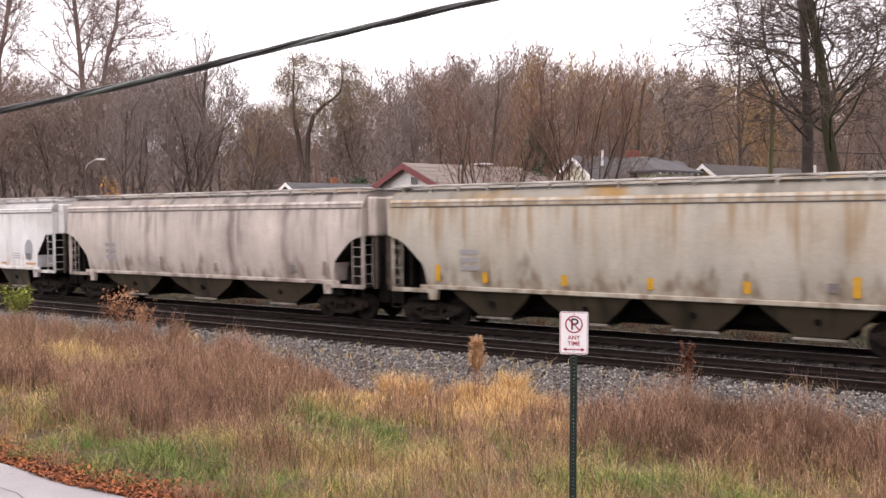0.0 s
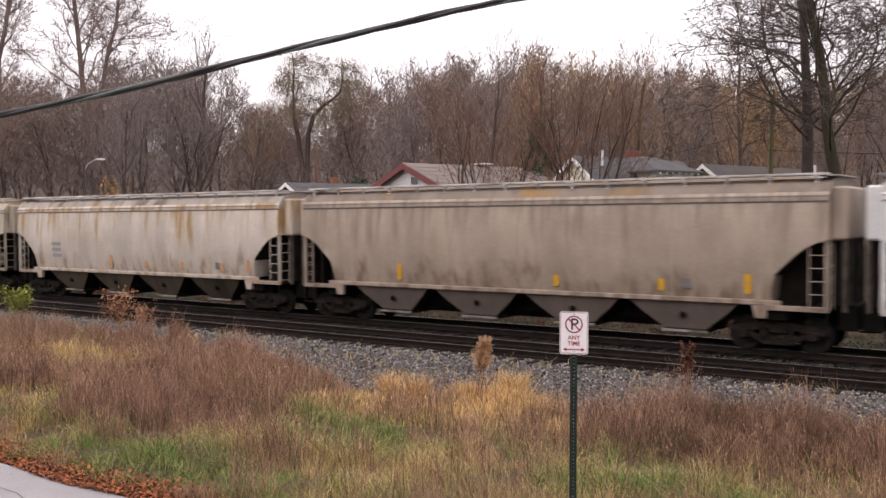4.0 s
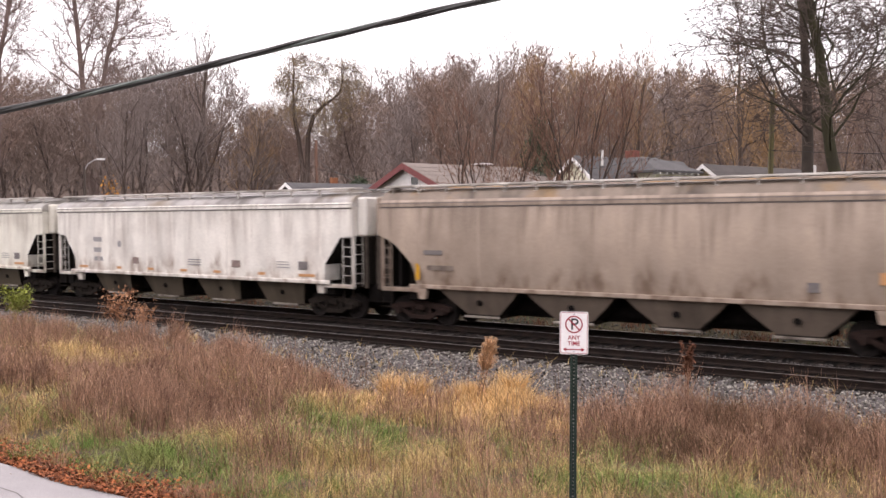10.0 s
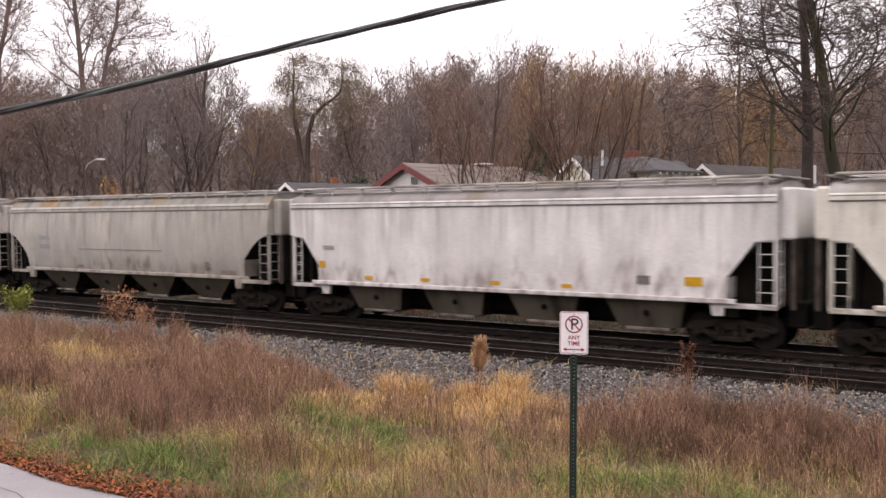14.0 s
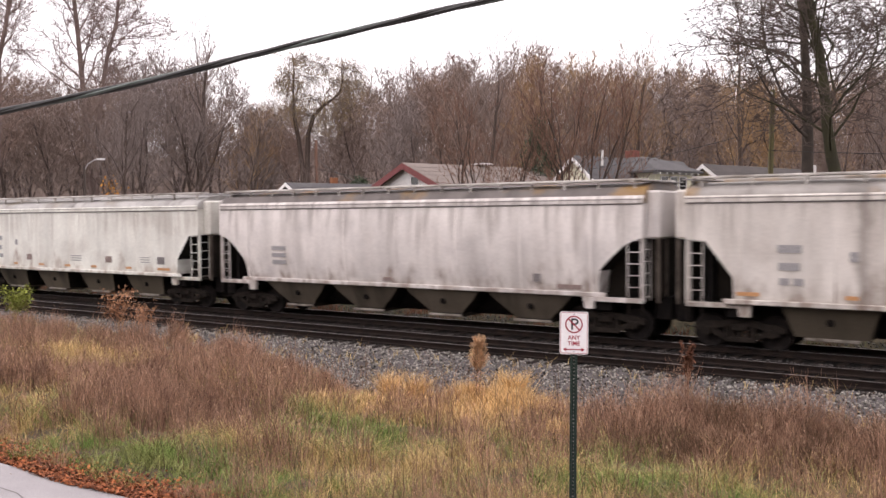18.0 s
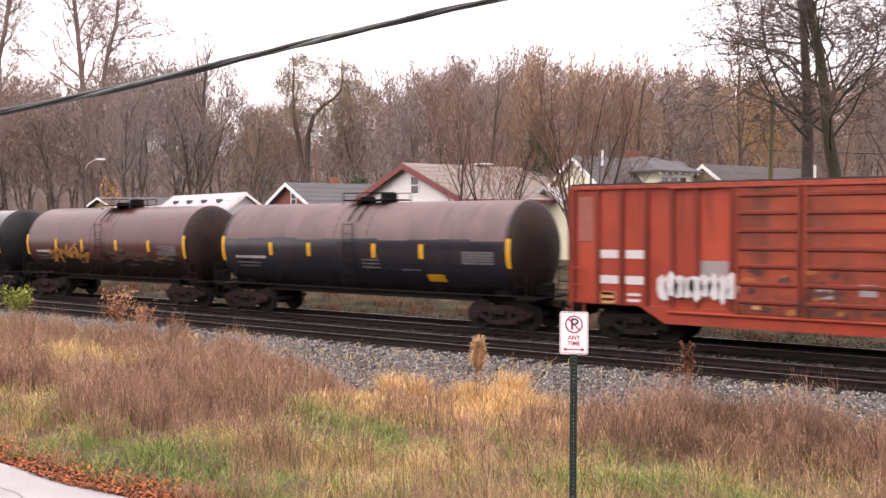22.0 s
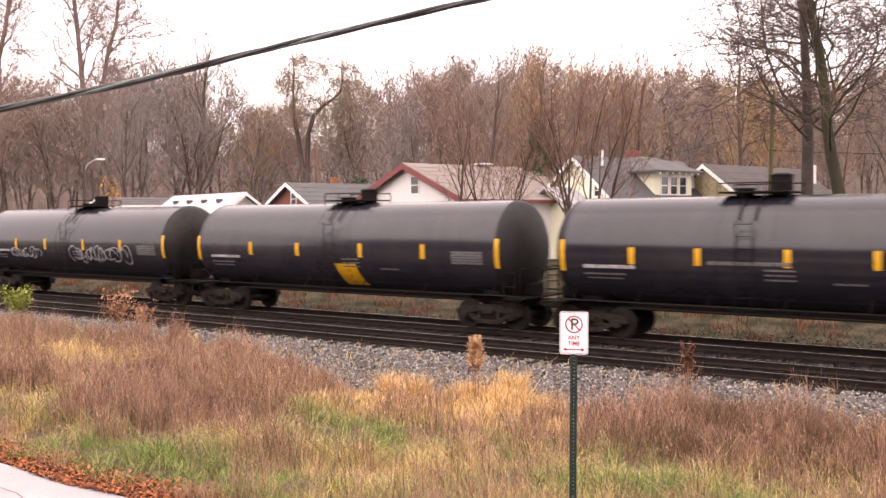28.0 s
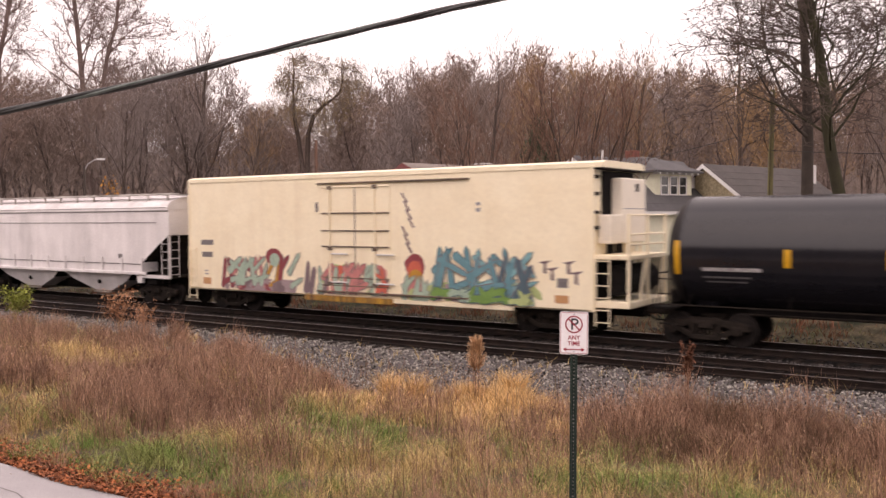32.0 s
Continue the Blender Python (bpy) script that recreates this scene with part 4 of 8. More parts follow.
def reefer_car():
    """Cream refrigerator car: smooth walls, one plug door, refrigeration unit and railed platform on its leading end."""
    car = thing("refrigerator_car", "cream insulated refrigerator car with colourful graffiti along its side", "freight car")
    m = surface("cream_panel_paint", (0.9, 0.805, 0.6), 0.45, second=(0.86, 0.75, 0.54), amount=0.9, scale=0.9, fine=9, fine_amount=0.03, streak=(0.68, 0.54, 0.36), streak_amount=0.25, streak_scale=2, bump=1.0, bump_scale=0.9)
    m_white = surface("white_unit_paint", (0.82, 0.75, 0.64), 0.5, scale=1.4, amount=0.4)
    m_hw = surface("dirty_door_hardware", (0.09, 0.065, 0.05), 0.7, second=(0.22, 0.16, 0.11), scale=4, amount=0.8)
    h, z0, z1 = 8.9, 0.82, 5.12
    part("body", Shape().box(-h, h, -1.53, 1.53, z0, z1, 0.06), m, car)
    part("roof", Shape().loft([[(x, y, z) for y, z in ((-1.56, 5.06), (-1.56, 5.2), (-1.3, 5.27), (1.3, 5.27), (1.56, 5.2), (1.56, 5.06))] for x in (-h - 0.02, h + 0.32)]), m, car)
    part("roof_canopy_end", Shape().box(h, h + 0.3, -1.5, 1.5, 5.0, 5.06), M_BLACKSTEEL, car)
    for s in (-1, 1):
        y = s * 1.53
        d = part("plug_door", Shape().box(-1.72, 1.4, *sorted((y, y + s * 0.03)), 0.98, 4.78, 0.01), m, car)
        for zz in (4.72, 3.8, 3.18, 2.62, 1.52, 1.24):
            part("door_bar", Shape().box(-1.7, 1.36, *sorted((y + s * 0.03, y + s * 0.07)), zz - 0.025, zz + 0.025, 0.008), m_hw if zz < 4.0 else m, d)
        for x in (-1.3, 0.75):
            part("locking_rod", Shape().tube((x, y + s * 0.07, 1.0), (x, y + s * 0.07, 4.75), 0.03, n=8), m, d)
            for zz in (1.3, 2.55, 4.7):
                part("rod_guide", Shape().box(x - 0.09, x + 0.09, *sorted((y + s * 0.03, y + s * 0.1)), zz - 0.07, zz + 0.07, 0.01), m_hw, d)
            for zz in (1.36, 2.36):
                part("door_handle", Shape().tube((x + 0.1, y + s * 0.1, zz), (x + 0.85, y + s * 0.1, zz), 0.03, n=6), M_WHITE_MARK, d)
        part("door_seam", Shape().box(-0.18, -0.14, *sorted((y + s * 0.03, y + s * 0.036)), 1.0, 4.7), m_hw, d)
        part("door_rail", Shape().box(-1.9, 4.6, *sorted((y, y + s * 0.09)), 4.83, 4.89, 0.01), m_hw, car)
        part("door_sill_track", Shape().box(-1.9, 4.6, *sorted((y, y + s * 0.1)), 0.99, 1.05, 0.01), m_hw, car)
        part("yellow_sill", Shape().box(-2.6, 1.5, *sorted((s * 1.5, s * 1.56)), 0.66, 0.86, 0.01), surface("rust_stained_yellow", (0.5, 0.27, 0.03), 0.6, second=(0.25, 0.12, 0.03), scale=2.5, amount=0.9, streak=(0.05, 0.03, 0.02), streak_amount=0.9, streak_scale=5), car, "rust-stained yellow sill under the door")
        for x in (-8.88, 8.88):
            part("corner_angle", Shape().box(x - 0.05, x + 0.05, s * 1.52 - 0.05, s * 1.52 + 0.05, z0, z1, 0.01), m, car)
        part("side_ladder", ladder_shape(-8.85, -8.4, s * 1.62, 0.45, 2.5, 6), m, car)
    part("side_skirt", Shape().box(1.5, 6.2, -1.55, -1.5, 0.72, 0.86, 0.01), m, car)
    # leading end: unit, grille, platform, tank and rails
    part("refrigeration_unit", Shape().box(h + 0.06, h + 0.45, -0.42, 1.36, 2.82, 4.78, 0.04), m_white, car, "white refrigeration unit")
    part("unit_grille", Shape().box(h + 0.002, h + 0.055, -0.98, 1.4, 3.66, 4.98, 0.01), M_BLACKSTEEL, car, "black intake grille")
    part("unit_panel", Shape().box(h + 0.02, h + 0.42, -1.25, -0.44, 2.82, 3.68, 0.03), m_white, car)
    part("unit_seam", Shape().box(h + 0.451, h + 0.456, -0.38, 1.3, 3.84, 3.87), M_GREY_MARK, car)
    part("unit_latch", Shape().box(h + 0.45, h + 0.47, 0.55, 0.75, 4.38, 4.62), M_BLACKSTEEL, car)
    part("end_platform", Shape().box(h, h + 1.1, -1.48, 1.48, 2.36, 2.5, 0.02), m, car)
    # Openings are flat black plates; their dark depth is only painted.
    for yy in (-0.6, 0.05):
        part("access_opening", Shape().box(h + 0.002, h + 0.03, yy, yy + 0.5, 2.5, 2.92), M_BLACKSTEEL, car)
    # Black panel puts the darkness below the platform into colour.
    part("end_bulkhead", Shape().box(h + 0.002, h + 0.03, -1.3, 1.45, 1.16, 2.34), M_BLACKSTEEL, car, "black panel painted as the dark void under the platform")
    part("end_beam", Shape().box(h, h + 1.1, -1.48, 1.48, 0.95, 1.15, 0.02), m, car)
    part("fuel_tank", Shape().tube((h + 0.55, -1.15, 1.75), (h + 0.55, 1.15, 1.75), 0.45, n=18), M_BLACKSTEEL, car, "black fuel tank under the platform")
    for yy in (-1.42, 0.0, 1.42):
        part("rail_post", Shape().box(h + 1.02, h + 1.1, yy - 0.04, yy + 0.04, 1.1, 3.7, 0.01), m, car)
    for yy in (1.42,):
        part("inner_post", Shape().box(h + 0.2, h + 0.28, yy - 0.04, yy + 0.04, 1.1, 3.7, 0.01), m, car)
        for zz in (3.1, 3.66):
            part("guard_rail", Shape().tube((h + 0.1, yy, zz), (h + 1.06, yy, zz), 0.03, n=6), m, car)
    for zz in (2.8, 3.1, 3.66):
        part("guard_rail", Shape().tube((h + 1.06, -1.42, zz), (h + 1.06, 1.42, zz), 0.03, n=6), m, car)
    part("diagonal_brace", Shape().tube((h + 1.05, -0.55, 1.1), (h + 1.05, -0.15, 2.4), 0.05, n=6), m, car)
    part("diagonal_brace", Shape().tube((h + 1.05, 0.9, 1.1), (h + 1.05, 1.3, 2.4), 0.05, n=6), m, car)
    part("end_ladder", ladder_shape(h + 0.05, h + 0.5, -1.5, 0.4, 2.4, 6), m, car)
    for zz in (3.3, 3.75, 4.3, 4.8):
        part("end_grab_iron", Shape().box(h + 0.01, h + 0.06, -1.5, -1.2, zz - 0.05, zz + 0.05), M_BLACKSTEEL, car)
    # stencils
    y = -1.535
    for nm, a, b, c, d, mm in (("mark_bar", -8.2, -7.5, 2.6, 2.8, M_DARK_MARK), ("mark_bar", -8.15, -7.55, 2.12, 2.32, M_DARK_MARK), ("reflector", -8.1, -7.65, 1.04, 1.3, M_ORANGE_MARK),
                               ("small_mark", -8.0, -7.8, 1.55, 1.6, M_GREY_MARK), ("small_mark", -8.0, -7.8, 1.42, 1.47, M_GREY_MARK), ("placard", 7.72, 8.08, 1.5, 1.78, M_DARK_MARK), ("reflector", 7.65, 8.1, 1.03, 1.27, M_ORANGE_MARK),
                               ("small_mark", 4.85, 5.0, 4.0, 4.1, M_GREY_MARK), ("small_mark", 4.85, 5.0, 3.8, 3.92, M_GREY_MARK), ("vent_plate", -2.02, -1.9, 3.85, 4.2, M_DARK_MARK), ("lettering_line", 0.35, 1.25, 4.2, 4.27, M_BROWN_MARK)):
        side_bar(car, nm, a, b, c, d, y, mm)
    spray = lambda n, c: surface(n, c, 0.65, second=tuple(q * 0.75 for q in c), amount=0.7, scale=3, bump=0.02)
    teal, deep, green = spray("teal_spray", (0.12, 0.28, 0.32)), spray("deep_blue_spray", (0.07, 0.12, 0.15)), spray("pale_green_spray", (0.42, 0.50, 0.22))
    pink, maroon, grey = spray("pink_spray", (0.58, 0.22, 0.2)), spray("maroon_spray", (0.27, 0.05, 0.06)), spray("mauve_spray", (0.2, 0.14, 0.15))
    mint, ochre, coral = spray("mint_spray", (0.36, 0.48, 0.38)), spray("ochre_spray", (0.5, 0.25, 0.03)), spray("coral_spray", (0.62, 0.13, 0.08))
    sky, leaf, haze = spray("sky_spray", (0.2, 0.42, 0.45)), spray("leaf_green_spray", (0.16, 0.3, 0.07)), spray("purple_haze_spray", (0.34, 0.25, 0.26))
    rng = random.Random(11)
    blobs(car, rng, -7.0, -2.9, 0.9, 1.25, 30, [haze, haze, grey, maroon], y)
    letters(car, rng, -6.9, -4.7, 1.0, 2.25, 4, [maroon, maroon, pink, mint], grey, y - 0.008)
    letters(car, rng, -6.6, -4.5, 1.1, 2.1, 3, [mint, mint, maroon], grey, y - 0.016)
    letters(car, rng, -4.4, -2.8, 0.9, 2.3, 3, [ochre, mint, maroon, coral], grey, y - 0.008)
    part("graffiti", Shape().prism([(-4.15 + 0.42 * math.cos(a), 2.2 + 0.32 * math.sin(a)) for a in [k * 0.628 for k in range(10)]], "y", y - 0.022, y), maroon, car, "round maroon cap shape")
    part("graffiti", Shape().prism([(-4.1 + 0.26 * math.cos(a), 2.08 + 0.26 * math.sin(a)) for a in [k * 0.628 for k in range(10)]], "y", y - 0.024, y), mint, car, "pale round graffiti shape")
    letters(car, rng, -2.5, -1.75, 0.95, 2.0, 2, [pink, mint, grey], grey, y - 0.004)
    blobs(car, rng, -1.7, 1.3, 0.98, 1.9, 30, [coral, green, pink, mint, mint, grey], y - 0.036, (0.16, 0.34))
    letters(car, rng, -1.6, 1.25, 1.0, 2.0, 6, [coral, leaf, mint, pink], grey, y - 0.058)
    for cx, cz, r, mm in ((2.42, 2.0, 0.44, maroon), (2.42, 1.86, 0.34, coral), (2.44, 1.55, 0.36, ochre), (2.4, 1.2, 0.4, pink), (2.4, 0.98, 0.3, green)):
        part("graffiti", Shape().prism([(cx + r * math.cos(a) * rng.uniform(0.8, 1.1), max(0.84, cz + r * math.sin(a))) for a in [k * 0.57 for k in range(11)]], "y", y - 0.005 - 0.002 * (2.2 - cz), y), mm, car, "patch of sprayed graffiti colour")
    letters(car, rng, 1.95, 2.85, 0.9, 1.7, 2, [mint, ochre], grey, y - 0.012)
    blobs(car, rng, 3.1, 7.0, 0.92, 1.5, 44, [green, green, leaf, mint, haze, green], y)
    letters(car, rng, 3.15, 6.9, 1.15, 2.65, 5, [teal, teal, sky, teal], deep, y - 0.03)
    letters(car, rng, 3.3, 6.8, 1.1, 2.4, 3, [deep, teal], grey, y - 0.05)
    letters(car, rng, 3.2, 6.8, 0.95, 1.35, 5, [leaf, green, mint], deep, y - 0.07)
    for x, z in ((7.3, 2.2), (7.55, 2.0), (8.1, 2.2), (8.35, 1.9)):
        part("graffiti", Shape().prism([(x - 0.2, z + 0.05), (x + 0.25, z + 0.12), (x + 0.05, z), (x + 0.08, z - 0.3), (x - 0.05, z - 0.28), (x - 0.04, z)], "y", y - 0.004, y), grey, car, "grey sprayed tag")
    for k in range(7):
        x, z = 1.85 + 0.09 * (k % 4), 4.45 - 0.28 * k
        part("graffiti", Shape().prism([(x, z), (x + 0.06, z + 0.02), (x + 0.3, z - 0.3), (x + 0.22, z - 0.34)], "y", y - 0.004, y), grey, car, "grey sprayed tag")
    part("centre_sill", Shape().box(-9.3, 10.0, -0.25, 0.25, 0.62, 0.82, 0.02), M_BLACKSTEEL, car)
    coupler(car, 10.3)
    coupler(car, -9.6)
    wheels = truck(car, -6.9) + truck(car, 7.2)
    return car, wheels


DIRT = (0.33, 0.29, 0.265)


def flat_marks():
    m = [("mark_bar", -6.15, -5.55, 2.66, 2.86, M_GREY_MARK), ("mark_bar", -6.12, -5.6, 2.2, 2.4, M_GREY_MARK), ("small_mark", -6.1, -5.85, 1.82, 2.0, M_GREY_MARK), ("small_mark", -5.75, -5.5, 1.82, 2.0, M_GREY_MARK),
         ("placard", -4.4, -4.2, 2.45, 2.7, M_GREY_MARK), ("placard", -3.4, -3.0, 1.75, 2.02, M_BROWN_MARK), ("placard", 2.75, 3.2, 1.75, 2.02, M_BROWN_MARK), ("placard", 6.3, 6.75, 1.75, 2.05, M_DARK_MARK)]
    for k in range(3):
        m.append(("lettering_line", 0.2, 0.95, 1.78 + k * 0.1, 1.82 + k * 0.1, M_GREY_MARK))
        m.append(("lettering_line", 5.2, 5.8, 1.8 + k * 0.1, 1.83 + k * 0.1, M_GREY_MARK))
    for a, b in ((-7.2, -6.6), (-4.5, -4.2), (-2.4, -2.0), (-0.3, 0.1), (1.7, 2.1), (4.2, 4.55), (6.3, 7.1)):
        m.append(("reflector", a, b, 1.5, 1.6, M_ORANGE_MARK))
    return m


def round_marks(mat, tall=True, xs=(-6.9, -3.9, -1.2, 1.4, 3.9, 6.9), bars=((-5.9, -5.2),)):
    m = []
    for k, x in enumerate(xs):
        m.append(("reflector", x - 0.09, x + 0.09, 1.55, 1.95 if 0 < k < len(xs) - 1 else 2.3, mat) if tall else ("reflector", x - (0.2 if k < len(xs) - 1 else 0.42), x + (0.2 if k < len(xs) - 1 else 0.42), 1.46, 1.6, mat))
    for a, b in bars:
        for k in range(3):
            m.append(("mark_bar", a, b, 2.45 - k * 0.26, 2.6 - k * 0.26, M_GREY_MARK))
    m.append(("placard", 5.2, 5.45, 1.65, 1.9, M_DARK_MARK))
    return m


def ring_outline(x, z, a, b, w, y):
    """A thin loop of paint."""
    n = 16
    o = [(x + a * math.cos(2 * math.pi * k / n), y, z + b * math.sin(2 * math.pi * k / n)) for k in range(n)]
    i = [(x + (a - w) * math.cos(2 * math.pi * k / n), y, z + (b - w) * math.sin(2 * math.pi * k / n)) for k in range(n)]
    return Shape().add(o + i, [(k, (k + 1) % n, n + (k + 1) % n, n + k) for k in range(n)])


M_SCRAWL = surface("faded_grey_scrawl", (0.36, 0.36, 0.37), 0.7, second=(0.06, 0.06, 0.06), scale=4, amount=0.9)


def bent_scrawl(curve, half, radius, zc):
    """A painted line that loops over the round side of a tank."""
    rows = []
    for k, (x, z) in enumerate(curve):
        xa, za = curve[max(0, k - 1)]
        xb, zb = curve[min(len(curve) - 1, k + 1)]
        ln = math.hypot(xb - xa, zb - za) or 1.0
        nx, nz = -(zb - za) / ln * half, (xb - xa) / ln * half
        row = []
        for sg in (-1, 1):
            a = math.asin((z + sg * nz - zc) / radius)
            r = radius + 0.008
            row.append((x + sg * nx, -r * math.cos(a), zc + r * math.sin(a)))
        rows.append(row)
    return Shape().loft(rows, closed=False, caps=False)


def make_train():
    cars = []

    def hop(centre, length, kind, label, base, dirt, streak, bays, marks, roof=None, blotch=None, ba=0.0, second=None, bay_paint=None, rusty=False, stain=None, runs=None, run_amount=0.6):
        n = label.split()[0]
        paint = painted(n + "_hopper_paint", tuple(min(0.86, c * (1.25 if base[0] > 0.59 else 1.16)) for c in base), tuple(c * 0.95 for c in dirt), streak * 0.62, second, blotch or tuple(c * 0.9 for c in dirt), ba or 0.35, stain=stain, runs=runs or tuple(c * 0.72 for c in dirt), run_amount=run_amount * (0.75 if kind == "flat" else 1.0), creep=(dirt[0] * 0.62, dirt[1] * 0.52, dirt[2] * 0.46))
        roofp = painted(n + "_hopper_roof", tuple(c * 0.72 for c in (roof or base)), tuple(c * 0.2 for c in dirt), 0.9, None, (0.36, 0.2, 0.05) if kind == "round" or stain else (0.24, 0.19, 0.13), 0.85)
        # Bays at a fifth of the body colour: grime plus painted-in underbody shade.
        bp = bay_paint or painted(n + "_shaded_bay_paint", (base[0] * 0.2, base[1] * 0.175, base[2] * 0.14), (0.03, 0.026, 0.02), 0.95)
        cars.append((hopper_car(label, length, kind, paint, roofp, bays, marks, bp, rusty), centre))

    white, pinkish, tan = (0.62, 0.60, 0.60), (0.54, 0.48, 0.44), (0.43, 0.385, 0.315)
    hop(-10.2, 18.7, "round", "tan weathered covered hopper car with rust streaks and yellow bars", (0.46, 0.43, 0.37), (0.3, 0.24, 0.17), 0.6, 4, round_marks(M_YELLOW, True, (-6.8, -5.0, -2.2, 0.5, 3.2, 5.9)), blotch=(0.4, 0.3, 0.2), ba=0.4, runs=(0.3, 0.19, 0.09), run_amount=0.7)
    hop(-28.88, 18.65, "round", "pinkish grey covered hopper car with dark sooty bands", pinkish, (0.28, 0.235, 0.215), 0.75, 3, round_marks(M_BROWN_MARK, True, (-2.2, 1.1, 6.9)), blotch=(0.36, 0.31, 0.28), ba=0.5, stain=((-5.6, -3.1, 2.1, 5.0), 0.28, (0.2, 0.16, 0.145)))
    hop(-47.35, 18.3, "flat", "white straight-sided covered hopper car, fairly clean", (0.82, 0.8, 0.78), (0.66, 0.62, 0.58), 0.25, 4, flat_marks(), roof=(0.75, 0.73, 0.73))
    oval = surface("blue_grey_cover_paint", (0.36, 0.37, 0.4), 0.7, scale=4, amount=0.5)
    c = cars[-1][0][0]
    for x, z, a, b in ((-7.15, 2.25, 0.3, 0.55), (6.55, 2.2, 0.34, 0.5)):
        part("cover_patch", Shape().prism([(x + a * math.cos(k * math.pi / 8), z + b * math.sin(k * math.pi / 8)) for k in range(16)], "y", -1.578, -1.56), oval, c, "blue-grey oval paint patch")
    scrawl = random.Random(5)
    for k in range(15):
        x, z = -2.1 + 0.16 * k, 1.95 + scrawl.uniform(-0.12, 0.16) + (0.3 if k in (6, 7, 8) else 0)
        if k % 3 == 0:
            part("graffiti", ring_outline(x, z, scrawl.uniform(0.08, 0.17), scrawl.uniform(0.12, 0.26), 0.035, -1.57 - 0.0004 * k), M_GREY_MARK, c, "loose outline graffiti scrawl")
        else:
            dx, dz = scrawl.uniform(-0.3, 0.3), scrawl.uniform(0.1, 0.4)
            part("graffiti", Shape().prism([(x, z - dz), (x + 0.04, z - dz), (x + dx + 0.05, z + dz * 0.6), (x + dx, z + dz * 0.6)], "y", -1.572 - 0.0004 * k, -1.566), M_GREY_MARK, c, "loose outline graffiti scrawl")
    hop(-66.1, 19.25, "round", "brownish weathered covered hopper car with pale bays", (0.385, 0.31, 0.25), (0.26, 0.2, 0.16), 0.55, 4, round_marks(M_YELLOW, True, (-4.6, 1.3, 4.6, 7.0), ()), bay_paint=painted("dusty_tan_bays", (0.22, 0.18, 0.155), (0.1, 0.08, 0.068), 0.5))
    hop(-85.1, 18.75, "round", "cream weathered covered hopper car with rusty runs", (0.56, 0.5, 0.44), (0.42, 0.31, 0.2), 0.6, 4, round_marks(M_ORANGE_MARK, True, (-1.5, 0.9, 3.2, 5.6, 7.1)), blotch=(0.45, 0.36, 0.25), ba=0.4, runs=(0.36, 0.22, 0.09), run_amount=0.95)
    hop(-103.6, 18.25, "round", "tan covered hopper car with yellow sill reflectors", (0.45, 0.40, 0.325), (0.33, 0.28, 0.215), 0.4, 4, round_marks(M_YELLOW, False, (-6.6, -3.9, -1.6, 0.6, 2.7, 4.7, 6.8), ()) + [("mark_bar", -6.2, -5.2, 2.85, 3.1, M_DARK_MARK), ("mark_bar", -6.2, -5.2, 2.4, 2.65, M_DARK_MARK), ("stripe", -2.9, 2.5, 2.12, 2.16, M_BROWN_MARK)], roof=(0.85, 0.72, 0.55), bay_paint=painted("pale_tan_bays", (0.3, 0.255, 0.2), (0.12, 0.095, 0.075), 0.5))
    hop(-122.2, 18.9, "flat", "lilac-white covered hopper car with brown stain band", (0.62, 0.575, 0.565), (0.38, 0.33, 0.3), 0.6, 4, round_marks(M_BROWN_MARK, True, (1.4,), ((-6.4, -5.8),)), blotch=(0.42, 0.37, 0.36), ba=0.45, roof=(0.5, 0.45, 0.4), stain=((4.90,), 0.42, (0.13, 0.10, 0.075)))
    hop(-140.98, 18.65, "round", "brown-grey covered hopper car with vertical dirt runs", (0.38, 0.305, 0.25), (0.24, 0.185, 0.15), 0.6, 4, [("placard", 5.2, 5.5, 1.65, 1.9, M_DARK_MARK), ("rust_patch", 6.9, 7.3, 1.9, 2.2, M_ORANGE_MARK), ("reflector", -7.22, -7.06, 1.55, 2.35, M_YELLOW), ("mark_bar", -6.85, -6.1, 2.4, 2.55, M_DARK_MARK), ("mark_bar", -6.75, -5.7, 1.9, 2.05, M_DULL_GATE)], bay_paint=painted("dusty_brown_bays", (0.2, 0.16, 0.13), (0.09, 0.072, 0.06), 0.5), rusty=True)
    hop(-159.8, 19.0, "flat", "dull white straight-sided covered hopper car with placards", (0.72, 0.665, 0.625), (0.46, 0.4, 0.36), 0.55, 4, flat_marks(), roof=(0.6, 0.57, 0.56))
    hop(-178.65, 18.7, "flat", "white straight-sided covered hopper car with grey streaks", (0.72, 0.67, 0.6), (0.46, 0.4, 0.34), 0.6, 4, flat_marks(), roof=(0.58, 0.56, 0.53))
    hop(-197.3, 18.55, "flat", "pale lilac covered hopper car with orange reflectors", (0.69, 0.67, 0.66), (0.45, 0.42, 0.41), 0.6, 4, [("reflector", x - 0.17, x + 0.17, 1.5, 1.62, M_YELLOW) for x in (-5.0, -2.6, 0.1, 2.6)] + [("reflector", -7.3, -7.0, 1.85, 2.1, M_YELLOW), ("reflector", 6.2, 6.7, 1.7, 1.95, M_YELLOW), ("placard", 4.8, 5.2, 1.7, 1.95, M_DARK_MARK), ("mark_bar", -7.1, -6.6, 2.5, 2.65, M_GREY_MARK)], roof=(0.5, 0.46, 0.45), blotch=(0.47, 0.42, 0.42), ba=0.4)
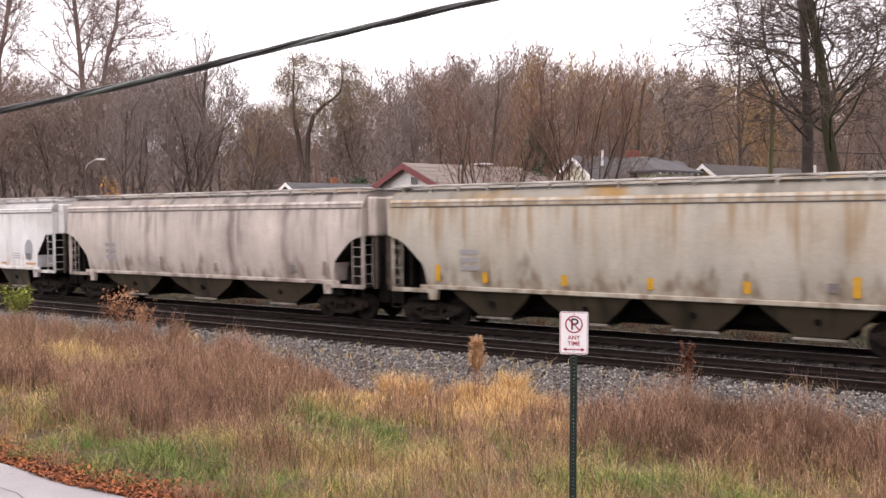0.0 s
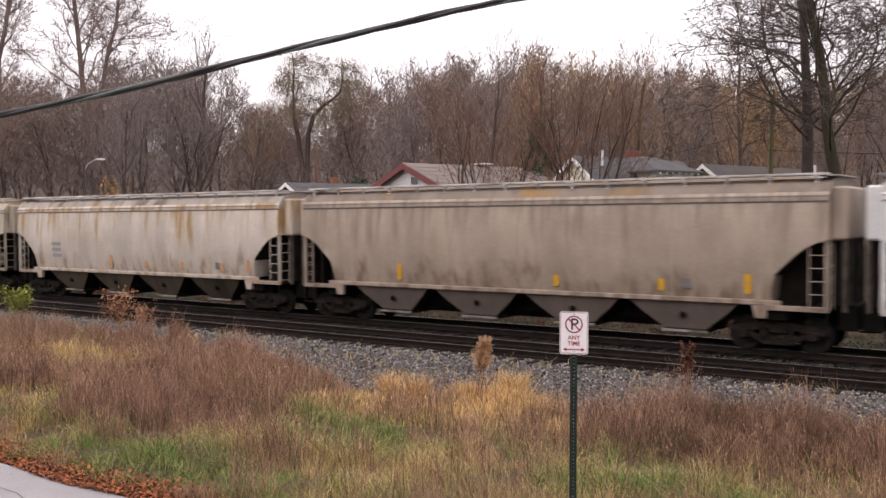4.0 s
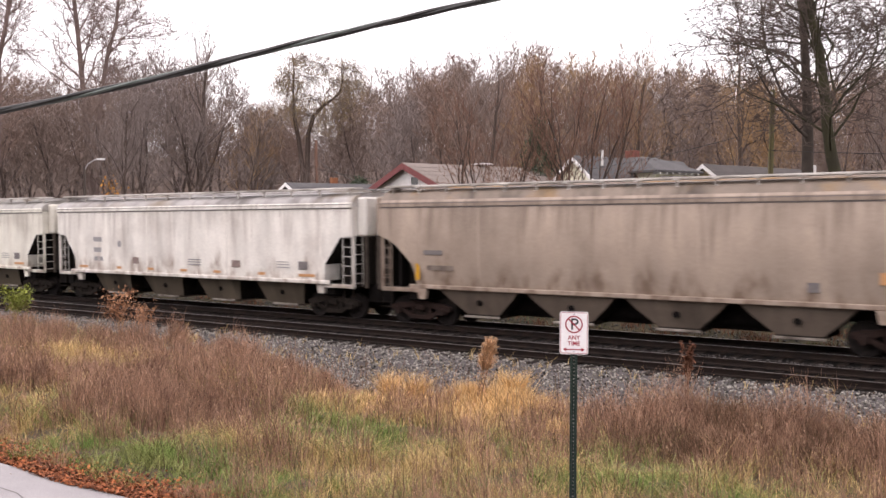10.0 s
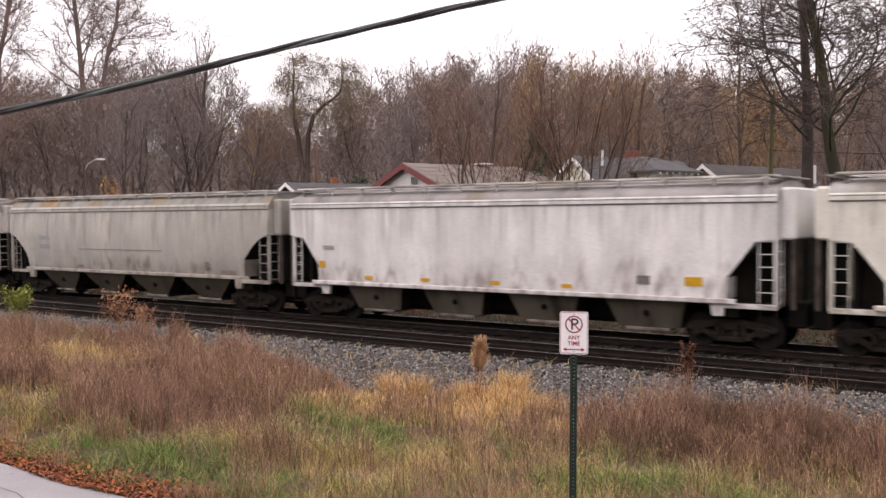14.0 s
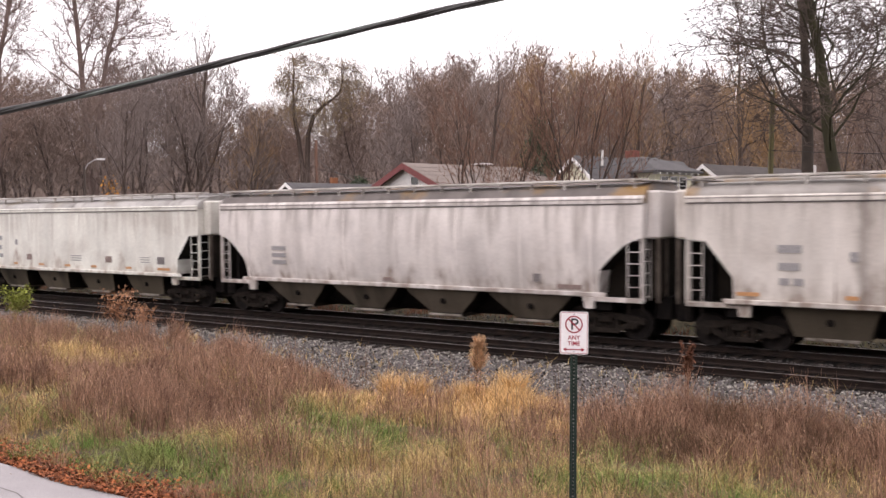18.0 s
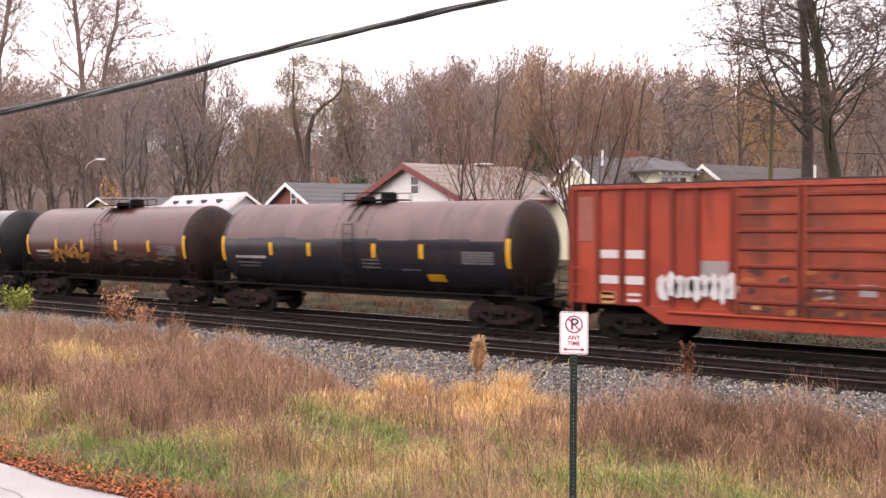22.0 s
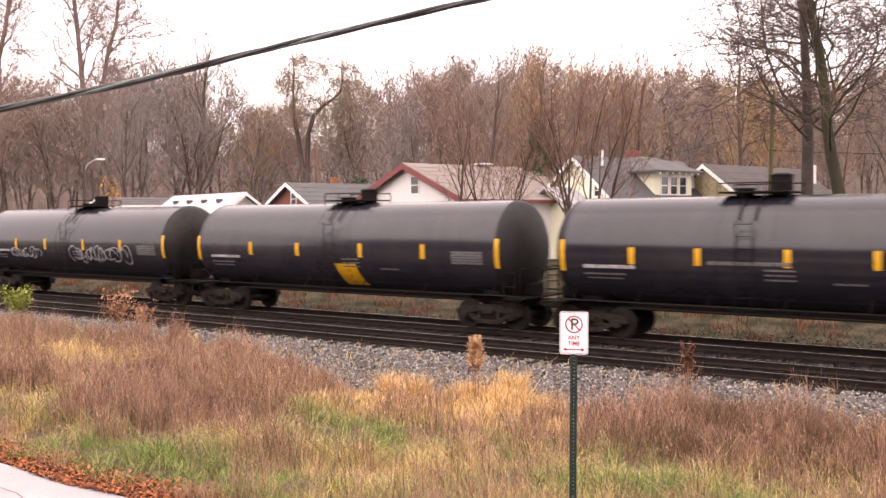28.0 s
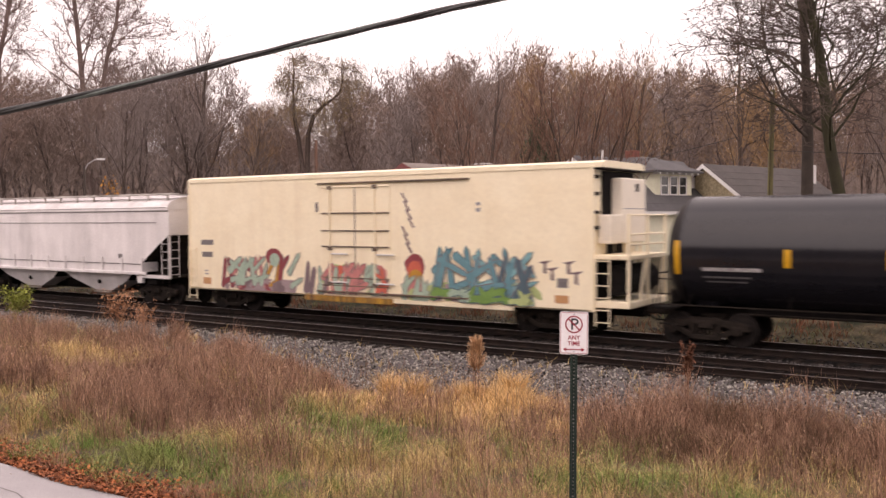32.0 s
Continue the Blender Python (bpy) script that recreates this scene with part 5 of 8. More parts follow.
    hop(-216.0, 18.85, "round", "greyish tan covered hopper car with pale bays", (0.45, 0.425, 0.385), (0.32, 0.29, 0.25), 0.5, 4, round_marks(M_BROWN_MARK, False, (-3.2, 6.5), ()) + [("stripe", -3.2, 2.6, 2.3, 2.33, M_BROWN_MARK), ("mark_bar", -6.3, -5.5, 2.7, 2.9, M_GREY_MARK), ("mark_bar", -6.3, -5.5, 2.3, 2.5, M_GREY_MARK)])
    hop(-234.6, 18.45, "flat", "cream-white straight-sided covered hopper car with dark runs", (0.6, 0.565, 0.53), (0.3, 0.25, 0.215), 0.7, 4, flat_marks(), roof=(0.5, 0.47, 0.44), stain=((-4.1, -0.21, 3.23, 3.76, 5.16), 0.22, (0.12, 0.09, 0.075)))
    hop(-253.2, 18.75, "round", "mottled whitish covered hopper car with sooty roof", (0.62, 0.585, 0.565), (0.38, 0.335, 0.31), 0.65, 4, round_marks(M_BROWN_MARK, False, (-0.5, 6.4)), roof=(0.24, 0.21, 0.2), blotch=(0.45, 0.42, 0.42), ba=0.5)
    hop(-272.1, 18.95, "flat", "white straight-sided covered hopper car with grey stains", (0.73, 0.69, 0.64), (0.52, 0.46, 0.41), 0.5, 4, flat_marks(), roof=(0.66, 0.64, 0.62))
    cars.append((box_car(), -290.6))

    # tank cars
    black = surface("black_tank_paint", (0.014, 0.0135, 0.02), 0.17, second=(0.018, 0.016, 0.022), amount=0.7, scale=0.9, fine=12, fine_amount=0.1, blotch=(0.026, 0.026, 0.034), blotch_amount=0.6, blotch_scale=0.7, streak=(0.025, 0.022, 0.022), streak_amount=0.4, bump=0.035, bump_scale=1.1, spec=0.48)
    dusty = surface("dusty_black_tank_paint", (0.016, 0.015, 0.022), 0.2, second=(0.026, 0.022, 0.027), amount=0.7, scale=0.9, fine=12, fine_amount=0.1, blotch=(0.026, 0.026, 0.034), blotch_amount=0.6, blotch_scale=0.7, streak=(0.035, 0.03, 0.03), streak_amount=0.5, bump=0.035, bump_scale=1.1, spec=0.48)
    red = surface("red_brown_tank_paint", (0.072, 0.017, 0.015), 0.28, second=(0.055, 0.025, 0.023), amount=0.8, scale=0.8, fine=12, fine_amount=0.1, streak=(0.018, 0.011, 0.01), streak_amount=0.7, bump=0.02, bump_scale=4, spec=0.5)
    grime = surface("oily_black_grime", (0.012, 0.009, 0.008), 0.5, second=(0.03, 0.017, 0.013), amount=0.9, scale=1.4, streak=(0.05, 0.02, 0.015), streak_amount=0.5, bump=0.05, spec=0.3)
    dull_ochre = surface("dull_ochre_graffiti", (0.13, 0.075, 0.04), 0.7, second=(0.05, 0.03, 0.02), amount=0.9, scale=4)
    clean = surface("clean_black_tank_paint", (0.011, 0.011, 0.015), 0.18, second=(0.016, 0.015, 0.018), amount=0.7, scale=0.9, fine=12, fine_amount=0.1, bump=0.03, bump_scale=1.1, spec=0.43)
    ochre = surface("ochre_graffiti", (0.36, 0.16, 0.02), 0.6, second=(0.2, 0.08, 0.02), amount=0.9, scale=3)

    def stencils(hl):
        m = [("mark_bar", -hl + 1.3, -hl + 2.9, 2.13, 2.23, M_FAINT_WHITE), ("lettering_line", -hl + 1.3, -hl + 2.6, 1.94, 1.99, M_FAINT_MARK), ("lettering_line", -hl + 1.4, -hl + 2.5, 1.82, 1.86, M_FAINT_MARK)]
        m += [("stencil_line", hl - 2.35, hl - 1.15, 2.12 + k * 0.085, 2.19 + k * 0.085, M_FAINT_MARK) for k in range(5)]
        m += [("lettering_line", 0.5, 1.3, 1.9 + k * 0.13, 1.95 + k * 0.13, M_FAINT_MARK) for k in range(3)] + [("lettering_line", 2.2, 3.0, 1.85, 1.9, M_FAINT_MARK)]
        return m

    def tank(centre, bar, label, paint, extra=(), rusty=False, box_side=1, bars=(-0.53, -0.21, 0.185, 0.54), housing=0.32):
        length = 2 * bar + 2.34
        c = tank_car(label, length, paint, rusty, stencils(bar + 0.62) + list(extra), box_side, TANK_R, bars, housing)
        cars.append((c, centre))
        return c[0]

    c = tank(-307.4, 6.45, "dark grey tank car with a brown top, sky sheen painted in, and yellow bars", dusty, [("yellow_patch", 3.2, 3.9, 1.5, 1.75, M_YELLOW)], True, 1, (-0.546, -0.273, 0.154, 0.44))
    # Brown upper half; the sky reflection on it is put into this colour.
    coat = surface("brown_sky_sheen_coat", (0.145, 0.098, 0.095), 0.6, second=(0.1, 0.07, 0.07), amount=0.8, scale=1.1, streak=(0.05, 0.04, 0.038), streak_amount=0.5, bump=0.02, spec=0.4)
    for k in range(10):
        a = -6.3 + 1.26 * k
        part("upper_coat", bent_mark(a, a + 1.262, 2.86 + 0.03 * (k % 3), 4.172, TANK_R - 0.0015, TANK_Z, -1, 0.0, 24), coat, c, "brown upper half with sky reflection painted in", True)
    c = tank(-321.85, 5.63, "red-brown tank car with ochre graffiti over black grime", red, (), True)
    rng = random.Random(7)
    hl = 6.25
    for k in range(12):
        a = -hl + 0.75 + k * (2 * hl - 1.5) / 12
        part("grime_streak", bent_mark(a, a + (2 * hl - 1.5) / 12 + 0.002, 1.25, rng.uniform(1.85, 2.15), TANK_R - 0.003 + 0.0005 * (k % 2), TANK_Z, -1, rng.uniform(-0.05, 0.05)), grime, c, "oily black grime over the red paint")
    for k in range(170):
        dense = k < 95
        x = rng.uniform(-3.9, -0.9) if dense else rng.uniform(0.1, 5.0)
        z = rng.gauss(2.05, 0.2) if dense else rng.gauss(2.0, 0.14)
        w, hgt = (rng.uniform(0.08, 0.24), rng.uniform(0.08, 0.3)) if dense else (rng.uniform(0.15, 0.4), rng.uniform(0.05, 0.1))
        q = bent_mark(x - w / 2, x + w / 2, z - hgt / 2, z + hgt / 2, TANK_R + 0.001 + 0.0003 * k, TANK_Z, -1, rng.uniform(-0.35, 0.35))
        part("graffiti", q, (ochre if k % 4 else grime) if dense else (dull_ochre if k % 3 else grime), c, "ochre graffiti stroke" if dense else "faded brown graffiti stroke")
    tank(-334.66, 4.56, "short black tank car with yellow reflective bars", black, bars=(-0.36, 0.1, 0.43))
    tank(-347.03, 5.5, "black tank car with white stencil lines", black, bars=(-0.585, -0.22, 0.12, 0.557))
    tank(-359.68, 4.48, "short dull black tank car with yellow bars", dusty)
    tank(-371.9, 5.36, "black tank car with a long white stencil line", black, [("mark_bar", -1.0, 1.2, 2.3, 2.4, M_FAINT_MARK)], housing=0.55)
    c = tank(-386.5, 6.95, "long black tank car with a slanted yellow patch", dusty, (), box_side=1, housing=0.46)
    part("yellow_patch", bent_mark(0.25, 1.2, 1.24, 2.02, TANK_R + 0.002, TANK_Z, -1, -0.16), M_YELLOW, c, "large slanted yellow patch")
    c = tank(-402.66, 6.95, "long black tank car with grey scrawled graffiti", dusty, housing=0.5)
    for x0, x1, grow_by in ((-4.4, -2.2, 0.85), (0.6, 4.5, 1.25)):
        x = x0
        while x < x1:
            wide, tall = rng.uniform(0.16, 0.34) * grow_by, rng.uniform(0.16, 0.34) * grow_by
            lobes, start, span = rng.choice((1, 1, 2)), rng.uniform(0, 6.28), rng.uniform(3.5, 6.2)
            curve = [(x + wide * math.cos(start + span * q / 15), 2.1 + tall * math.sin((start + span * q / 15) * lobes)) for q in range(16)]
            part("graffiti", bent_scrawl(curve, 0.026, TANK_R + 0.003 + 0.0005 * rng.random(), TANK_Z), M_SCRAWL, c, "grey looping graffiti stroke")
            x += wide * rng.uniform(0.8, 1.25)
    tank(-418.9, 6.95, "long clean black tank car with yellow bars", clean, housing=0.48)
    cars.append((reefer_car(), -437.3))
    grey = painted("pale_grey_hopper_paint", (0.8, 0.76, 0.76), (0.58, 0.54, 0.53), 0.45)
    cars.append((hopper_car("pale grey ribbed covered hopper car with faded paint", 17.2, "ribbed_two_bay", grey, grey, 2, [("placard", 4.6, 4.85, 1.95, 2.15, M_DARK_MARK), ("eave_line", -7.2, 7.2, 3.47, 3.5, M_DARK_MARK), ("ridge_line", -6.0, 6.2, 1.7, 1.74, M_DARK_MARK)], None), -455.5))
    return cars


TRAIN = make_train()


def motions():
    """The train rolls past at a steady speed; its wheels turn while it is near; the cable sways."""
    for (car, wheels), centre in TRAIN:
        rows = [(t, pose(centre + SPEED * t, TRACK_FAR, 0)) for t in (0, 8, 16, 24, 32)]
        walk(car, rows)
        half = 11
        t0 = max(0.0, (-46 - half - centre) / SPEED)
        t1 = min(32.0, (-2 + half - centre) / SPEED)
        k0, k1 = int(t0 * 30), int(t1 * 30)
        for w in wheels:
            x, y, z = w.location
            turn = []
            for k in sorted({0, *range(k0, k1 + 1), 960}):
                kk = min(max(k, k0), k1)
                turn.append((k / 30, pose(x, y, z, 0, math.degrees(SPEED / 0.46 * (kk - k0) / 30) % 360, 0)))
            walk(w, turn)
    walk(CABLE, [(t, pose(0, 0, z)) for t, z in [(0, 0.0079), (0.5, 0.0044), (1, 0.0114), (1.5, 0.0011), (2, -0.0035), (2.5, 0.004), (3, 0.0108), (3.5, -0.0058), (5.5, -0.0121), (6, 0.0086), (6.5, 0.0317), (7, 0.0011), (7.5, -0.0069), (8, 0.0109), (8.5, 0.027), (9, 0), (9.5, 0), (10, 0.0069), (10.5, 0.0248), (11, 0.0166), (11.5, 0.0166), (12, 0.0034), (12.5, 0.0261), (13, 0.0206), (13.5, -0.0167), (14, 0.0034), (14.5, -0.0075), (16.5, 0.008), (17, -0.0035), (17.5, 0.0097), (18, 0.004), (18.5, 0.0017), (19, 0.0201), (19.5, 0.0011), (20, 0), (20.5, 0.0018), (21, -0.0006), (21.5, 0.0097), (22, 0.0011), (22.5, 0.0011), (23, 0.0236), (23.5, 0.0242), (24, 0.0086), (24.5, 0.008), (25, 0.0284), (25.5, 0.0253), (27.5, 0), (28, 0.0142), (28.5, -0.0052), (29, 0.0131), (29.5, 0.0155), (30, 0.0097), (30.5, 0.0097), (31, -0.0035), (31.5, 0.0155), (32, 0.0028)]])
    for t_rows in [[(0, 0.0), (2, 1.0), (3.5, 7.2), (5.5, 7.2), (7.5, 14.2), (9.5, 13.2), (11.5, 6.2), (13, 3.1), (14.5, 3.6), (17, 5.2), (19, -1.0), (21, 2.6), (23, 0.5), (25, 0.0), (28, -1.0), (31, -1.0), (32, -0.5)]]:
        walk(GOLDENROD, [(t, pose(*GOLDENROD_AT, -0.57 * a, 0.82 * a, 0)) for t, a in t_rows])


# ---------------------------------------------------------------- railway tracks
def rail_mesh():
    prof = [(-0.07, -0.17), (0.07, -0.17), (0.07, -0.155), (0.012, -0.13), (0.012, -0.045), (0.036, -0.035), (0.036, -0.006), (0.028, 0.0), (-0.028, 0.0), (-0.036, -0.006), (-0.036, -0.035), (-0.012, -0.045), (-0.012, -0.13), (-0.07, -0.155)]
    s = Shape().loft([[(x, y, z) for y, z in prof] for x in (-160, -100, -60, -30, 0, 30, 60)])
    me = s.mesh("rail", M_RAIL)
    me.materials.append(M_RAILHEAD)
    for p in me.polygons:
        if p.normal.z > 0.85 and p.center.z > -0.01:
            p.material_index = 1
    return me


RAIL = rail_mesh()
TIE_MESH = Shape().box(-0.115, 0.115, -1.3, 1.3, -0.17, 0.0, 0.012).mesh("tie", M_TIE)
PLATE = Shape().box(-0.1, 0.1, -0.17, 0.17, 0.0, 0.02, 0.005).mesh("tie_plate", M_RAIL)


def track(name, y, x0, x1, label):
    t = thing(name, label, "railway track", pose(0, y, 0), kind="structure")
    for s in (-1, 1):
        part("rail", RAIL, None, t, "worn steel rail").location = (0, s * 0.753, 0)
    rng = random.Random(int(y))
    x = x0
    while x < x1:
        tie = part("tie", TIE_MESH, None, t)
        tie.location = (x, rng.uniform(-0.07, 0.07), -0.19 + rng.uniform(-0.012, 0.006))
        tie.rotation_euler = (0, 0, rng.uniform(-0.025, 0.025))
        x += 0.54 + rng.uniform(-0.03, 0.03)
    return t


track("track_near", TRACK_NEAR, -70, 8, "railway track with rusty rails on dark timber ties")
track("track_far", TRACK_FAR, -70, 8, "second railway track that carries the train")


def stones(name, count, x0, x1, ya, yb, size, material, seed, label):
    """Loose angular stones scattered over the ground."""
    rng = np.random.default_rng(seed)
    x = rng.uniform(x0, x1, count)
    y = rng.uniform(ya, yb, count)
    r = size * rng.uniform(0.55, 1.35, count)
    z = ground_height(x, y) + r * 0.25
    base = np.array([(1, 0, 0), (-1, 0, 0), (0, 1, 0), (0, -1, 0), (0, 0, 0.8), (0, 0, -0.8)])
    v = base[None] * r[:, None, None] * rng.uniform(0.6, 1.25, (count, 6, 1))
    a, b = rng.uniform(0, 6.28, count), rng.uniform(-0.8, 0.8, count)
    ca, sa, cb, sb = np.cos(a), np.sin(a), np.cos(b), np.sin(b)
    rot = np.stack([np.stack([ca, -sa * cb, sa * sb], -1), np.stack([sa, ca * cb, -ca * sb], -1), np.stack([0 * a, sb, cb], -1)], 1)
    v = np.einsum("nij,nkj->nki", rot, v) + np.stack([x, y, z], -1)[:, None]
    f = np.array([(0, 2, 4), (2, 1, 4), (1, 3, 4), (3, 0, 4), (2, 0, 5), (1, 2, 5), (3, 1, 5), (0, 3, 5)])
    faces = (f[None] + (np.arange(count) * 6)[:, None, None]).reshape(-1, 3)
    ob = new(name, array_mesh(name, v.reshape(-1, 3), faces, material))
    return tagged(ob, label, "gravel", kind="stuff")


stones("ballast_gravel", 30000, -46, 2, 17.2, 20.85, 0.037, M_STONE, 3, "grey crushed stone ballast beside the track")
stones("ballast_gravel_ties", 3000, -48, 2, 20.8, 21.35, 0.03, M_STONE, 8, "grey crushed stone between the tie ends")
stones("ballast_gravel_middle", 9000, -48, 2, 23.35, 24.5, 0.04, surface("sooty_middle_stone", (0.075, 0.068, 0.066), 0.9, second=(0.025, 0.022, 0.021), scale=6, amount=0.9, island=0.9, bump=0, spec=0.08), 4, "dark crushed stone between the two tracks")
M_STONE_BACK = surface("dusty_back_stone", (0.055, 0.05, 0.045), 0.9, second=(0.03, 0.027, 0.024), scale=6, island=0.8)
stones("ballast_gravel_back", 5000, -60, 4, 27.2, 31.0, 0.06, M_STONE_BACK, 5, "dusty stones along the far side of the track")

# ---------------------------------------------------------------- parking sign
M_SIGN_WHITE = surface("white_sign_sheeting", (0.85, 0.83, 0.84), 0.4, scale=2, amount=0.15, fine_amount=0.03, bump=0)
M_SIGN_RED = surface("red_sign_ink", (0.33, 0.015, 0.035), 0.45, scale=3, amount=0.3, bump=0)
M_SIGN_BLACK = surface("black_sign_ink", (0.02, 0.02, 0.022), 0.5, bump=0)
M_POST = surface("dark_green_channel_post", (0.006, 0.022, 0.015), 0.55, second=(0.01, 0.03, 0.02), scale=5, amount=0.6)
SIGN_AT = (-4.372, 8.73)


def rounded(w, h, r, n=5):
    pts = []
    for cx, cz, a0 in ((w - r, h - r, 0), (-w + r, h - r, 90), (-w + r, -h + r, 180), (w - r, -h + r, 270)):
        for k in range(n + 1):
            a = radians(a0 + 90 * k / n)
            pts.append((cx + r * math.cos(a), cz + r * math.sin(a)))
    return pts


def ring_strip(outer, inner, y):
    """A flat band between two outlines, facing the road."""
    n = len(outer)
    return Shape().add([(p[0], y, p[1]) for p in outer] + [(p[0], y, p[1]) for p in inner], [(i, (i + 1) % n, n + (i + 1) % n, n + i) for i in range(n)])


def lettering(name, text, size, x, z, y, m, parent):
    cu = bpy.data.curves.new(name, "FONT")
    cu.body, cu.size, cu.align_x, cu.align_y = text, size, "CENTER", "CENTER"
    cu.extrude = 0.0006
    cu.offset = 0.0012
    tmp = new(name, cu)
    me = bpy.data.meshes.new_from_object(tmp.evaluated_get(bpy.context.evaluated_depsgraph_get()))
    bpy.data.objects.remove(tmp)
    me.materials.append(m)
    ob = new(name, me)
    ob.parent = parent
    ob.matrix_local = pose(x, y, z, 90, 0, 0)
    return ob


def parking_sign():
    sign = thing("parking_sign", "white no-parking sign on a dark green steel post", "road sign", pose(SIGN_AT[0], SIGN_AT[1], 0, 0, 0.5, 24))
    g = float(ground_height(SIGN_AT[0], SIGN_AT[1]))
    post = Shape().prism([(-0.038, 0.0), (-0.034, -0.004), (-0.02, -0.004), (-0.016, 0.026), (0.016, 0.026), (0.02, -0.004), (0.034, -0.004), (0.038, 0.0), (0.022, 0.0), (0.018, 0.031), (-0.018, 0.031), (-0.022, 0.0)], "z", g - 0.15, 2.58)
    p = part("post", post, M_POST, sign, "dark green u-channel post")
    for k in range(70):
        z = g + 0.1 + k * 0.04
        if z < 2.14:
            part("post_hole", Shape().box(-0.005, 0.005, 0.022, 0.0255, z, z + 0.01), M_WALK, p)
    zc = 2.395
    w, h = 0.152, 0.229
    pl = part("plate", Shape().prism([(x, z + zc) for x, z in rounded(w, h, 0.025)], "y", -0.010, -0.0065), M_SIGN_WHITE, sign, "white aluminium sign plate")
    part("border", ring_strip([(x, z + zc) for x, z in rounded(w - 0.008, h - 0.008, 0.02)], [(x, z + zc) for x, z in rounded(w - 0.013, h - 0.013, 0.017)], -0.0112), M_SIGN_RED, pl)
    cz = zc + 0.092
    circle = lambda r: [(r * math.cos(2 * math.pi * k / 40), cz + r * math.sin(2 * math.pi * k / 40)) for k in range(40)]
    part("prohibition_ring", ring_strip(circle(0.094), circle(0.08), -0.0128), M_SIGN_RED, pl)
    c45 = math.cos(radians(45))
    a, b = 0.082, 0.0075
    part("prohibition_bar", Shape().add([((-a - b) * c45, -0.0128, cz + (a - b) * c45), ((-a + b) * c45, -0.0128, cz + (a + b) * c45), ((a + b) * c45, -0.0128, cz + (-a + b) * c45), ((a - b) * c45, -0.0128, cz + (-a - b) * c45)], [(0, 1, 2, 3)]), M_SIGN_RED, pl)
    lettering("letter", "P", 0.175, 0.004, cz - 0.004, -0.0118, M_SIGN_BLACK, pl)
    lettering("word", "ANY", 0.062, 0, zc - 0.052, -0.0118, M_SIGN_RED, pl)
    lettering("word", "TIME", 0.062, 0, zc - 0.115, -0.0118, M_SIGN_RED, pl)
    za = zc - 0.178
    arrow = [(-0.115, za), (-0.08, za + 0.022), (-0.08, za + 0.006), (0.08, za + 0.006), (0.08, za + 0.022), (0.115, za), (0.08, za - 0.022), (0.08, za - 0.006), (-0.08, za - 0.006), (-0.08, za - 0.022)]
    part("arrow", Shape().add([(x, -0.0118, z) for x, z in arrow], [tuple(range(10))]), M_SIGN_RED, pl)
    for z in (zc + 0.2, zc - 0.2):
        part("bolt", Shape().tube((0, -0.0075, z), (0, -0.014, z), 0.006, n=8), M_POST, sign)


parking_sign()

# ---------------------------------------------------------------- overhead cable
M_CABLE = surface("black_cable_jacket", (0.02, 0.02, 0.021), 0.45, second=(0.035, 0.035, 0.035), scale=8, amount=0.6)
M_CABLE_BARE = surface("dull_green_messenger_strand", (0.17, 0.2, 0.19), 0.5, metal=0.4, second=(0.1, 0.12, 0.11), scale=30, amount=0.7)


def cable_line(u):
    """A point on the sagging cable; u from 0 to 1 across the view and beyond."""
    a, b = Vector((-5.6, 0.612, 3.575)), Vector((-0.4, 4.3, 4.957))
    p = a.lerp(b, u)
    p.z += 0.7089 + u * (-4.2071 + u * (7.8441 + u * -4.7170))
    return p


def build_cable():
    cable = thing("overhead_cable", "twisted black service cable strung across the road", "cable", pose(0, 0, 0))
    n = 150
    for k, (r, mat, off, nm) in enumerate(((0.0098, M_CABLE, 0.0, "conductor"), (0.0098, M_CABLE, 2.09, "conductor"), (0.0068, M_CABLE_BARE, 4.19, "messenger_wire"))):
        rings = []
        for i in range(n + 1):
            u = i / n
            p = cable_line(u)
            d = (cable_line(min(1, u + 0.01)) - cable_line(max(0, u - 0.01))).normalized()
            side = d.cross(Vector((0, 0, 1))).normalized()
            up = side.cross(d)
            a = off + u * 2 * math.pi * 7.3
            c = p + (side * math.cos(a) + up * math.sin(a)) * 0.0056
            rings.append([tuple(c + (side * math.cos(t) + up * math.sin(t)) * r) for t in [2 * math.pi * j / 8 for j in range(8)]])
        part(nm, Shape().loft(rings), mat, cable, "", True)
    return cable


CABLE = build_cable()

# ---------------------------------------------------------------- weeds and grass
M_WEED = surface("red_brown_dead_weeds", (0.37, 0.22, 0.148), 0.95, second=(0.17, 0.095, 0.072), amount=1.0, scale=2.2, island=0.75, bump=0, spec=0.1)
M_STRAW = surface("straw_grass", (0.62, 0.46, 0.21), 0.95, second=(0.38, 0.26, 0.12), amount=0.9, scale=2.2, island=0.5, bump=0, spec=0.1)
M_GREEN = surface("autumn_green_grass", (0.15, 0.225, 0.06), 0.9, second=(0.33, 0.31, 0.13), amount=0.8, scale=2.4, island=0.6, bump=0, spec=0.15)
M_WEED_PALE = surface("pale_weed_plumes", (0.46, 0.29, 0.2), 0.95, second=(0.26, 0.155, 0.118), amount=0.8, scale=0.9, island=0.35, bump=0, spec=0.1)
M_HUSK = surface("pale_dry_husks", (0.47, 0.32, 0.22), 0.95, second=(0.34, 0.22, 0.15), amount=0.9, scale=2.2, island=0.4, bump=0, spec=0.1)
M_STALK = surface("dark_dry_stalks", (0.2, 0.13, 0.09), 0.95, island=0.4, bump=0, spec=0.1)
M_LEAF = surface("fallen_red_leaves", (0.33, 0.11, 0.045), 0.9, second=(0.16, 0.065, 0.04), amount=0.9, scale=3, island=0.8, bump=0, spec=0.15)
